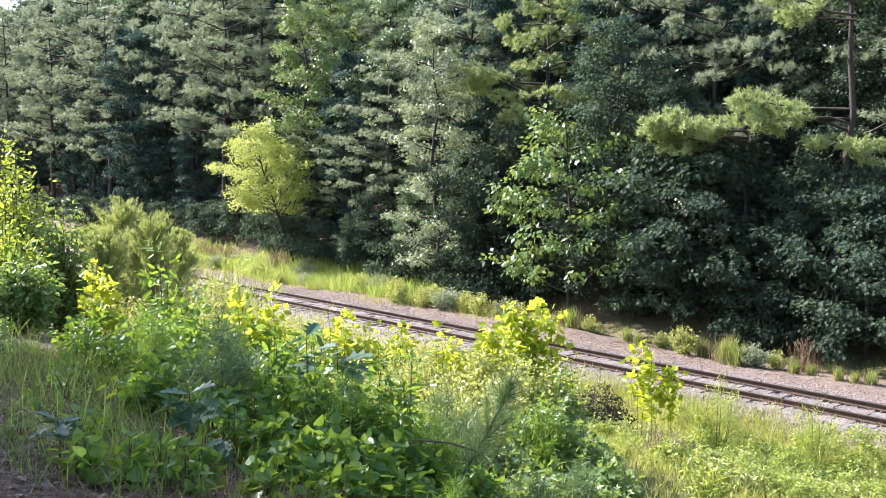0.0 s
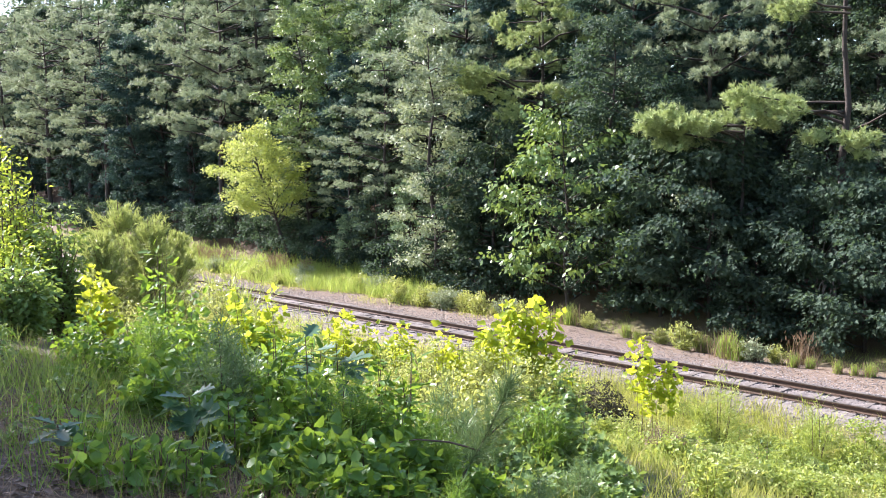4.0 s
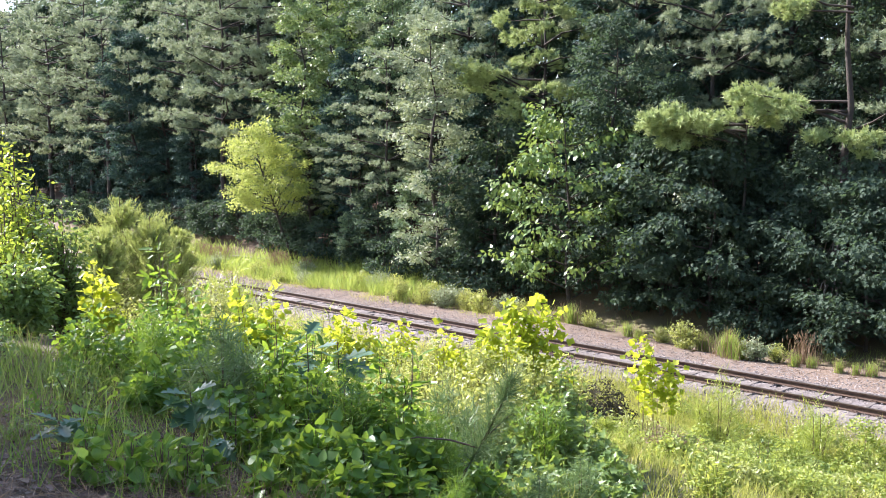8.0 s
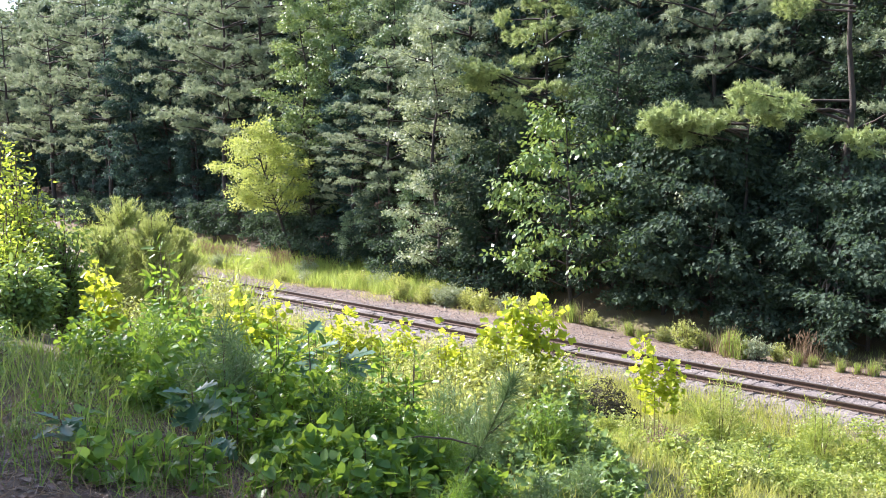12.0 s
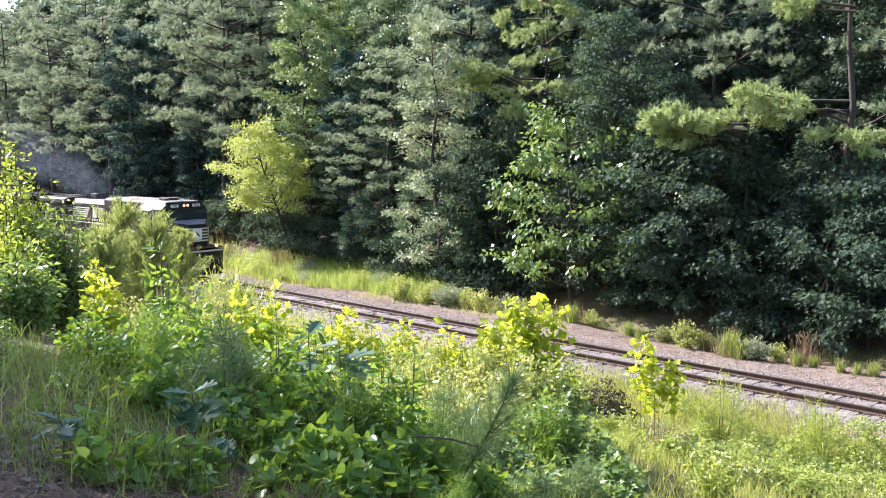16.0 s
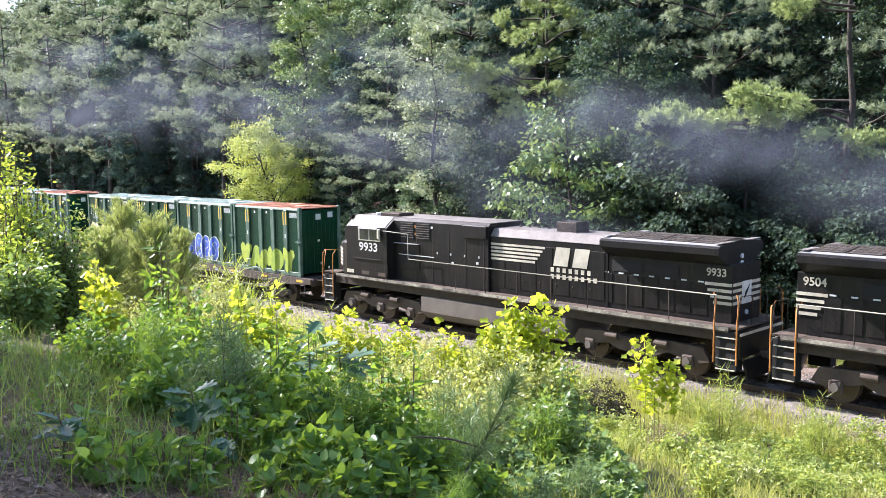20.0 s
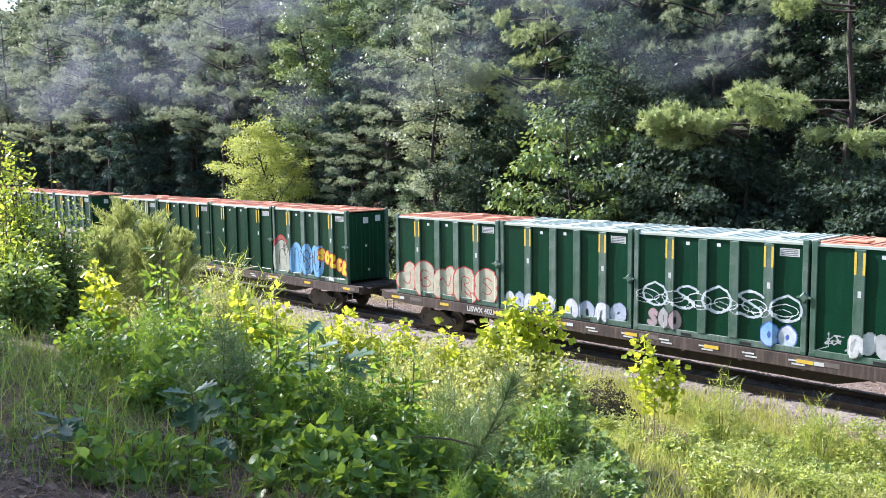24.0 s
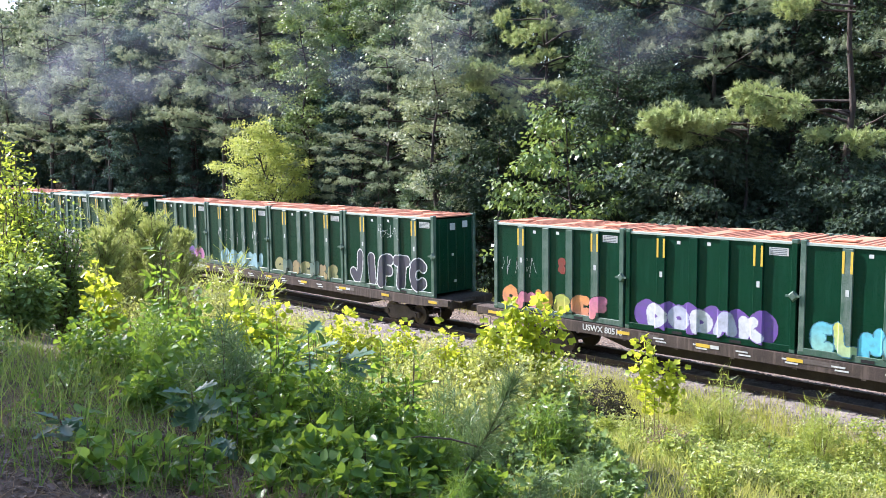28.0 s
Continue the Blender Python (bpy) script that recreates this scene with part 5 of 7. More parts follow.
WHEELS = []  # (object, radius, turn, place)


def wheelset_mesh(r):
    bm = bmesh.new()
    for y in (-0.74, 0.74):
        out = 1 if y > 0 else -1
        cyl_bm(r, 0.12, Matrix.Translation((0, y, 0)) @ SIDEWAYS, 28, bm)
        cyl_bm(r + 0.028, 0.03, Matrix.Translation((0, y - out * 0.065, 0)) @ SIDEWAYS, 28, bm)
        cyl_bm(0.13, 0.2, Matrix.Translation((0, y + out * 0.06, 0)) @ SIDEWAYS, 12, bm)
        for k in range(4):
            a = k * math.pi / 2
            box_bm(0.1, 0.03, 0.05, math.cos(a) * r * 0.6, y + out * 0.066, math.sin(a) * r * 0.6, bm=bm)
    cyl_bm(0.085, 1.5, SIDEWAYS, 12, bm)
    me = bpy.data.meshes.new("wheelset")
    bm.to_mesh(me), bm.free()
    me.materials.append(WHEEL_STEEL)
    return me


LOCO_AXLE, CAR_AXLE = wheelset_mesh(0.53), wheelset_mesh(0.42)


def flip(x, s):
    """Marks read from left to right on either side of the hood."""
    return x if s < 0 else -4.9 - x


def build_locomotive(number, centre, facing):
    """A six-axle freight locomotive, 22.3 m over the couplers; its cab looks along its own +x."""
    lead = facing > 0
    L = thing("diesel_locomotive", ("black freight locomotive with cream stripes leading the train, cab forward" if lead else "black freight locomotive with cream stripes, running cab to the rear"), "locomotive", group="locomotives")
    P = lambda name, bm, mat, label="", up=L: part(name, bm, mat, up, label)
    # underframe and walkway
    P("underframe", box_bm(21.0, 2.7, 0.34, 0, 0, 1.58, 0.02), STEEL_DARK)
    for s in (-1, 1):
        P("walkway", prism_bm([(-10.3, 1.74), (8.6, 1.74), (8.6, 1.9), (-10.3, 1.9)], s * 0.9, s * 1.52), GRIME)
        P("walkway_edge", strip_bm(-10.3, 9.6, 1.79, 1.91, s * 1.522, 0.012), PAINT_EDGE, "dusty cream edge stripe")
        for k in range(3):
            P("access_door", box_bm(0.86, 0.02, 0.5, 6.35 + k * 0.95, s * 1.515, 2.3, 0.008), PAINT_BLACK)
        # raised side box with louvres between the walkway and the cab
        if s > 0:
            P("cab_door_recess", box_bm(1.5, 0.02, 1.1, 5.05, 1.108, 2.95, 0.006), PAINT_BLACK)
            P("recess_panel", box_bm(0.8, 0.02, 0.5, 4.95, 1.122, 3.0), BLACK_HOLE)
            P("recess_ledge", box_bm(1.5, 0.16, 0.025, 5.05, 1.18, 3.54), PAINT_BRIGHT)
            continue
        P("side_box", box_bm(3.1, 0.62, 0.74, 4.4, s * 1.19, 2.27, 0.015), PAINT_BLACK)
        for x in (3.4, 4.55):
            for k in range(4):
                P("louvre", box_bm(0.36, 0.02, 0.03, x, s * 1.512, 2.16 + k * 0.085), PAINT_WHITE)
        P("box_cover", box_bm(3.14, 0.68, 0.03, 4.4, s * 1.2, 2.655, 0.005), PAINT_ROOF)
    # hood in three heights
    P("engine_hood", prism_bm([(-0.98, 1.9), (0.98, 1.9), (0.98, 4.12), (0.74, 4.4), (-0.74, 4.4), (-0.98, 4.12)], -5.35, 0.3), PAINT_BLACK).matrix_basis = pose(0, 0, 0, 0, 0, -90)
    P("hood_roof", prism_bm([(-0.995, 4.13), (-0.75, 4.415), (0.75, 4.415), (0.995, 4.13), (0.995, 4.14), (0.76, 4.435), (-0.76, 4.435), (-0.995, 4.14)], -5.3, 0.28), PAINT_ROOF).matrix_basis = pose(0, 0, 0, 0, 0, -90)
    P("blower_hood", prism_bm([(-1.1, 1.9), (1.1, 1.9), (1.1, 4.5), (0.95, 4.62), (-0.95, 4.62), (-1.1, 4.5)], 0.3, 5.95), PAINT_BLACK).matrix_basis = pose(0, 0, 0, 0, 0, -90)
    P("blower_roof", box_bm(5.6, 1.86, 0.02, 3.12, 0, 4.632), PAINT_ROOF)
    P("radiator_hood", box_bm(4.75, 1.9, 1.9, -7.72, 0, 2.85, 0.02), PAINT_BLACK)
    P("radiator_wing", prism_bm([(-0.96, 3.8), (0.96, 3.8), (1.5, 4.15), (1.5, 4.36), (1.42, 4.42), (0, 4.56), (-1.42, 4.42), (-1.5, 4.36), (-1.5, 4.15)], -9.9, -5.35), PAINT_BLACK).matrix_basis = pose(0, 0, 0, 0, 0, -90)
    # roof screens of the radiator
    for s in (-1, 1):
        for k in range(4):
            g = P("radiator_screen", box_bm(0.94, 0.98, 0.02, 0, 0, 0), STEEL_DARK)
            g.matrix_basis = Matrix.Translation((-9.15 + k * 1.04, s * 0.6, 4.518)) @ pose(0, 0, 0, -5.6 * s)
            for j in range(5):
                P("screen_bar", box_bm(0.014, 0.98, 0.02, -0.36 + j * 0.18, 0, 0.016), TANK, up=g)
            for y in (-0.47, -0.16, 0.16, 0.47):
                P("screen_bar", box_bm(0.96, 0.022, 0.024, 0, y, 0.018), TANK, up=g)
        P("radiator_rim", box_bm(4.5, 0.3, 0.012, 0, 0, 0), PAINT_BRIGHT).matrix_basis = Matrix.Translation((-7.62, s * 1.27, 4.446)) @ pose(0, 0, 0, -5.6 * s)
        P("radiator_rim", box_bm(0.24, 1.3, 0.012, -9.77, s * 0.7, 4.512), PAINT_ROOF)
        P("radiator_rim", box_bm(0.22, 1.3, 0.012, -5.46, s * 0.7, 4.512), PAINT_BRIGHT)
        # shuttered air intakes, doors and latches along the hood
        for k in range(2):
            P("air_intake", box_bm(1.25, 0.03, 0.36, -7.55 + k * 1.4, s * 0.962, 3.44), BLACK_HOLE)
        for k in range(7):
            P("hood_door", box_bm(0.5, 0.025, 1.05, -9.0 + k * 0.62, s * 0.958, 2.62, 0.006), PAINT_BLACK)
            P("door_label", box_bm(0.2, 0.01, 0.05, -9.0 + k * 0.62, s * 0.975, 3.19), DECAL)
        for k in range(7):
            P("hood_door", box_bm(0.72, 0.02, 1.75, -4.85 + k * 0.79, s * 0.985, 3.0, 0.005), PAINT_BLACK)
            P("latch", box_bm(0.05, 0.03, 0.09, -4.6 + k * 0.79, s * 1.0, 2.5), STEEL_DARK)
        for k in range(4):
            P("latch", box_bm(0.05, 0.03, 0.09, 0.8 + k * 0.8, s * 1.11, 3.25), DECAL)
        P("equipment_box", box_bm(1.3, 0.1, 0.52, 1.0, s * 1.13, 4.26, 0.015), PAINT_BLACK)
        P("box_frame", box_bm(1.3, 0.012, 0.03, 1.0, s * 1.182, 4.5), PAINT_BRIGHT)
        for x in (4.05, 5.05):
            P("louvre_frame", box_bm(0.84, 0.04, 0.74, x, s * 1.105, 4.12), BLACK_HOLE)
            for k in range(7):
                P("louvre", box_bm(0.8, 0.05, 0.022, x, s * 1.122, 3.82 + k * 0.1), TANK)
        for x, z in ((3.52, 4.3), (4.55, 4.3), (4.56, 3.98), (2.3, 2.9), (0.9, 3.0)):
            P("warning_sticker", box_bm(0.13, 0.008, 0.1, x, s * 1.106, z), PAINT_ORANGE if x > 4 else DECAL)
        for k in range(6):
            P("seam", box_bm(0.02, 0.02, 2.3, 0.55 + k * 0.98, s * 1.1, 3.05), STEEL_DARK)
        P("grab_bar", box_bm(2.2, 0.03, 0.03, 4.5, s * 1.13, 3.05), PAINT_WHITE)
        # cream stripes and the block mark on the hood, two rows of name bars
        for k in range(5):
            z = 3.22 + k * 0.145
            P("stripe", strip_bm(*sorted((flip(-5.15, s), flip(-2.4 - 0.12 * (4 - k), s))), z, z + 0.085, s * 1.0), PAINT_CREAM)
        for x in (-2.0, -1.12):
            P("emblem_block", strip_bm(*sorted((flip(x, s), flip(x + 0.66, s))), 3.22, 3.92, s * 1.0, slant=-0.14 * s), PAINT_CREAM)
        for z, n in ((2.98, 7), (2.73, 8)):
            for k in range(n):
                P("name_bar", strip_bm(*sorted((flip(-2.12 + k * 0.28, s), flip(-1.97 + k * 0.28, s))), z, z + 0.17, s * 1.0), PAINT_CREAM)
        # chevron stripes at the rear corner
        for k in range(4):
            P("stripe", strip_bm(-10.1, -9.15 - 0.1 * k, 3.11 - k * 0.2, 3.21 - k * 0.2, s * 0.976), PAINT_CREAM)
        # long handrail and its stanchions
        rod_part("handrail", [(-9.86, s * 1.5, 2.9), (1.95, s * 1.5, 2.93), (2.45, s * 1.5, 3.5), (6.0, s * 1.5, 3.52)] if s < 0 else [(-9.86, 1.5, 2.9), (4.6, 1.5, 2.93), (4.62, 1.5, 4.0), (6.2, 1.52, 4.05)], 0.018, PAINT_CREAM, L, 6, "worn white handrail")
        for k in range(8):
            rod_part("stanchion", [(-9.8 + k * 1.65, s * 1.5, 1.9), (-9.8 + k * 1.65, s * 1.5, 2.9)], 0.02, STEEL_DARK, L, 5)
        for k in range(3 if s < 0 else 0):
            rod_part("stanchion", [(2.7 + k * 1.3, s * 1.5, 2.66), (2.7 + k * 1.3, s * 1.5, 3.51)], 0.02, STEEL_DARK, L, 5)
    # exhaust stack and roof gear
    P("exhaust_stack", box_bm(0.95, 0.8, 0.42, -3.05, 0, 4.6, 0.03), STEEL_DARK)
    P("exhaust_mouth", box_bm(0.8, 0.62, 0.02, -3.05, 0, 4.815), BLACK_HOLE)
    for k in range(4):
        P("lifting_lug", box_bm(0.1, 0.06, 0.09, -1.6 + k * 0.5, -0.4, 4.47), STEEL_DARK)
    # cab: body, sloped roof sides, brow, windows
    body = prism_bm([(-1.53, 1.95), (1.53, 1.95), (1.53, 4.16), (0.98, 4.6), (-0.98, 4.6), (-1.53, 4.16)], 5.95, 8.75)
    P("cab", body, PAINT_BLACK).matrix_basis = pose(0, 0, 0, 0, 0, -90)
    for s in (-1, 1):
        slope = P("cab_roof_side", box_bm(2.45, 0.72, 0.03, 0, 0, 0, 0.008), PAINT_BRIGHT, "bright pale roof side")
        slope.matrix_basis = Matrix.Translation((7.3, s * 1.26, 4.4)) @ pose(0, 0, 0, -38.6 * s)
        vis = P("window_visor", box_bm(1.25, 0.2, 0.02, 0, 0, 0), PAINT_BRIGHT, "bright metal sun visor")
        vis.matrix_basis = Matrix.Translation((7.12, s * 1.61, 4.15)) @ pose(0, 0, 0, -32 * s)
        w = P("side_window", box_bm(1.5, 0.03, 0.58, 7.12, s * 1.535, 3.84, 0.01), PAINT_CREAM)
        for x in (6.77, 7.47):
            P("pane", box_bm(0.62, 0.02, 0.48, x, s * 1.545, 3.84), GLASS, up=w)
        P("mirror", box_bm(0.14, 0.12, 0.44, 6.38, s * 1.62, 3.9, 0.02), PAINT_CREAM)
        num = part_mesh("number", text_mesh(number, 0.52, PAINT_WHITE), L, Matrix.Translation((7.2, s * 1.534, 3.1)) @ pose(0, 0, 0, 90, 0, 0 if s < 0 else 180) @ Matrix.Diagonal((1.25, 1, 1, 1)), "white running number")
        P("grab_rail", box_bm(1.9, 0.03, 0.025, 7.3, s * 1.56, 2.74), STEEL_DARK)
        for k in range(3):
            P("sill_plate", box_bm(0.5, 0.012, 0.16, 6.3 + k * 1.1, s * 1.535, 2.1), PAINT_CREAM if k == 2 else GRIME)
    P("cab_roof", box_bm(2.75, 1.94, 0.03, 7.35, 0, 4.615), PAINT_ROOF)
    P("air_horn", box_bm(0.5, 0.3, 0.12, 7.0, -0.3, 4.69, 0.03), STEEL_DARK)
    P("antenna_dome", cyl_bm(0.14, 0.1, Matrix.Translation((7.8, 0.35, 4.68)), 14), PAINT_WHITE)
    P("roof_cooler", box_bm(1.3, 0.9, 0.16, 6.6, 0.3, 4.7, 0.03), STEEL_DARK)
    brow = P("cab_brow", prism_bm([(8.75, 4.12), (8.98, 4.08), (8.86, 4.58), (8.75, 4.6)], -1.2, 1.2), PAINT_BLACK)
    P("headlight_box", box_bm(0.1, 0.5, 0.2, 8.95, 0, 4.38, 0.02), STEEL_DARK)
    for y in (-0.12, 0.12):
        P("headlight", cyl_bm(0.085, 0.04, Matrix.Translation((9.01, y, 4.38)) @ pose(0, 0, 0, 0, 90, 0), 14), HEADLIGHT if lead else GLASS, "glowing round headlight" if lead else "")
    for y in (-0.72, 0.72):
        P("number_board", box_bm(0.03, 0.5, 0.17, 8.97, y, 4.37), DECAL)
        part_mesh("number", text_mesh(number, 0.17, BLACK_HOLE, 0.002), L, Matrix.Translation((8.992, y, 4.31)) @ pose(0, 0, 0, 90, 0, 90))
    fw = P("windscreen_frame", prism_bm([(8.75, 3.5), (9.02, 3.5), (8.97, 4.1), (8.75, 4.14)], -1.42, 1.42), PAINT_BLACK)
    for y in (-0.72, 0.72):
        pane = P("windscreen", box_bm(0.02, 1.12, 0.44, 0, 0, 0, 0.006), GLASS, "tinted windscreen reflecting the sky", fw)
        pane.matrix_basis = Matrix.Translation((9.012, y, 3.8)) @ pose(0, 0, 0, 0, -5, 0)
    # nose, tapered in plan, with a sloped top
    bm = bmesh.new()
    rows = [(8.75, 1.53, 3.5), (9.1, 1.45, 3.47), (10.25, 0.7, 3.28)]
    rings = [[bm.verts.new(c) for c in ((x, -w, 1.95), (x, -w, z - 0.12), (x, -w + 0.14, z), (x, w - 0.14, z), (x, w, z - 0.12), (x, w, 1.95))] for x, w, z in rows]
    for a, b in zip(rings, rings[1:]):
        for i in range(6):
            bm.faces.new((a[i], a[(i + 1) % 6], b[(i + 1) % 6], b[i]))
    bm.faces.new(rings[0][::-1]), bm.faces.new(rings[-1])
    bmesh.ops.recalc_face_normals(bm, faces=bm.faces)
    P("nose", bm, PAINT_BLACK)
    # Pale plate over the black nose: the sky's reflection put into its colour.
    bm = bmesh.new()
    edge = [(9.03, 1.28, 3.48), (9.1, 1.28, 3.474), (10.2, 0.54, 3.292)]
    for dz in (0.004, 0.016):
        left = [bm.verts.new((x, -w, z + dz)) for x, w, z in edge]
        right = [bm.verts.new((x, w, z + dz)) for x, w, z in edge]
        for k in range(2):
            bm.faces.new((left[k], left[k + 1], right[k + 1], right[k]))
    P("nose_top", bm, PAINT_BRIGHT, "black nose top with the sky's reflection painted pale")
    for s in (-1, 1):
        for k in range(5):
            st = P("stripe", box_bm(1.3 - 0.07 * k, 0.008, 0.09, 0, 0, 0), PAINT_CREAM)
            st.matrix_basis = Matrix.Translation((9.68 + 0.03 * k, s * (1.081 - 0.0196 * k), 3.02 - k * 0.18)) @ pose(0, 0, 0, 0, 0, -33.1 * s)
    for k in range(5):
        P("stripe", box_bm(0.008, 1.38, 0.09, 10.256, 0, 3.02 - k * 0.18), PAINT_CREAM)
    P("nose_emblem", box_bm(0.012, 0.6, 0.66, 10.262, 0, 2.7), PAINT_WHITE)
    P("emblem_mark", prism_bm([(-0.2, -0.2), (0.02, -0.05), (0.18, 0.22), (0.06, 0.12), (-0.1, 0.0)], 10.269, 10.277), BLACK_HOLE).matrix_basis = Matrix.Translation((0, 0, 2.7)) @ pose(0, 0, 0, 0, 0, -90) @ Matrix.Scale(1, 4)
    # front and rear platforms: end plates, steps, rails, plough, coupler
    for e in (-1, 1):
        P("end_plate", box_bm(0.08, 2.9, 0.75, e * 10.62, 0, 1.3, 0.02), PAINT_BLACK)
        P("end_stripe", box_bm(0.014, 2.9, 0.09, e * 10.668, 0, 1.7), PAINT_CREAM)
        P("end_platform", box_bm(0.9, 2.9, 0.06, e * 10.15, 0, 1.88), GRIME)
        P("snow_plough", prism_bm([(e * 10.62, 0.85), (e * 10.82, 0.28), (e * 10.87, 0.28), (e * 10.7, 0.88)], -1.25, 1.25), PAINT_BLACK)
        P("coupler", box_bm(0.75, 0.2, 0.24, e * 10.95, 0, 0.9, 0.04), GRIME)
        P("coupler_knuckle", box_bm(0.26, 0.4, 0.3, e * 11.1, 0, 0.9, 0.06), GRIME)
        P("brake_hose", box_bm(0.05, 0.05, 0.5, e * 10.8, -0.5, 0.7), STEEL_DARK)
        for s in (-1, 1):
            sw = P("step_well", box_bm(0.72, 0.42, 1.25, e * 10.2, s * 1.27, 1.15), BLACK_HOLE)
            for k in range(4):
                P("step", box_bm(0.66, 0.4, 0.03, e * 10.2, s * 1.32, 0.55 + k * 0.34), PAINT_CREAM, up=sw)
            for x in (9.82, 10.6):
                rod_part("grab_iron", [(e * x, s * 1.54, 0.75), (e * x, s * 1.55, 1.9), (e * (x + 0.02), s * 1.5, 2.75), (e * (x - 0.1), s * 1.42, 2.95)], 0.026, PAINT_ORANGE, L, 6, "orange grab iron")
            rod_part("end_rail", [(e * 10.55, s * 0.5, 1.9), (e * 10.58, s * 0.5, 2.85), (e * 10.58, s * 1.35, 2.9), (e * 10.6, s * 1.48, 1.95)], 0.02, PAINT_ORANGE if e > 0 else STEEL_DARK, L, 6)
    for y in (-0.98, 0.98):
        P("ditch_light", cyl_bm(0.1, 0.08, Matrix.Translation((10.72, y, 1.98)) @ pose(0, 0, 0, 0, 90, 0), 14), HEADLIGHT if lead else GLASS, "glowing ditch light" if lead else "")
    for s in (-1, 1):
        part_mesh("number", text_mesh(number, 0.36, PAINT_CREAM), L, Matrix.Translation((-9.55, s * 0.964, 3.42)) @ pose(0, 0, 0, 90, 0, 0 if s < 0 else 180))
    for k in range(4):
        P("rear_stripe", box_bm(0.012, 1.8, 0.1, -10.1, 0, 3.16 - k * 0.2), PAINT_CREAM)
    P("rear_emblem", box_bm(0.012, 0.62, 0.74, -10.106, 0, 2.86), PAINT_WHITE)
    P("emblem_mark", prism_bm([(-0.22, -0.24), (0.0, -0.06), (0.2, 0.26), (0.06, 0.14), (-0.1, 0.02)], -10.122, -10.114), BLACK_HOLE).matrix_basis = Matrix.Translation((0, 0, 2.86)) @ pose(0, 0, 0, 0, 0, -90)
    for z in (4.02, 3.8, 2.2):
        P("rear_light", cyl_bm(0.08, 0.05, Matrix.Translation((-10.12 if z < 3.6 else -9.92, 0, z)) @ pose(0, 0, 0, 0, 90, 0), 12), PAINT_WHITE)
    # fuel tank and air reservoirs
    P("fuel_tank", prism_bm([(-1.05, 0.42), (1.05, 0.42), (1.42, 0.7), (1.42, 0.95), (1.1, 0.98), (-1.1, 1.44), (-1.42, 1.38), (-1.42, 0.75)], -3.8, 3.9), TANK).matrix_basis = pose(0, 0, 0, 0, 0, -90)
    for x in (-2.5, 0.4):
        for s in (-1,):
            P("air_reservoir", cyl_bm(0.22, 2.4, Matrix.Translation((x, s * 1.22, 1.24)) @ pose(0, 0, 0, 0, 90, 0), 18), TANK)
            for d in (-0.8, 0.8):
                P("tank_strap", box_bm(0.06, 0.47, 0.47, x + d, s * 1.22, 1.24, 0.1), STEEL_DARK)
    for s in (-1,):
        P("battery_box", box_bm(1.5, 0.5, 0.55, 3.1, s * 1.22, 1.2, 0.03), TANK)
        for x in (-3.3, -0.6, 2.0):
            P("tank_cap", cyl_bm(0.09, 0.05, Matrix.Translation((x, s * 1.43, 0.8)) @ SIDEWAYS, 10), PAINT_YELLOW if x < -3 else GRIME)
    # trucks with three axles
    for c in (-6.75, 6.75):
        t = P("truck", box_bm(2.2, 1.3, 0.3, c, 0, 0.85, 0.03), STEEL_DARK)
        for s in (-1, 1):
            P("side_frame", prism_bm([(c - 2.75, 0.62), (c - 2.5, 1.05), (c - 1.0, 1.12), (c - 0.6, 0.98), (c + 0.6, 0.98), (c + 1.0, 1.12), (c + 2.5, 1.05), (c + 2.75, 0.62), (c + 2.3, 0.5), (c + 1.2, 0.72), (c + 0.7, 0.52), (c - 0.7, 0.52), (c - 1.2, 0.72), (c - 2.3, 0.5)], s * 1.02, s * 1.2), GRIME, up=t)
            for k in (-1, 0, 1):
                P("axle_box", box_bm(0.42, 0.2, 0.42, c + k * 1.98, s * 1.2, 0.55, 0.05), GRIME, up=t)
                P("axle_cap", cyl_bm(0.13, 0.1, Matrix.Translation((c + k * 1.98, s * 1.33, 0.55)) @ SIDEWAYS, 14), TANK, up=t)
            for k in (-1, 1):
                P("brake_cylinder", cyl_bm(0.12, 0.5, Matrix.Translation((c + k * 1.0, s * 1.28, 1.0)) @ pose(0, 0, 0, 0, 90, 0), 12), GRIME, up=t)
        for k in (-1, 0, 1):
            w = part_mesh("wheelset", LOCO_AXLE, L)
            WHEELS.append((w, 0.53, facing, (c + k * 1.98, 0, 0.53)))
    return (L, centre, facing)


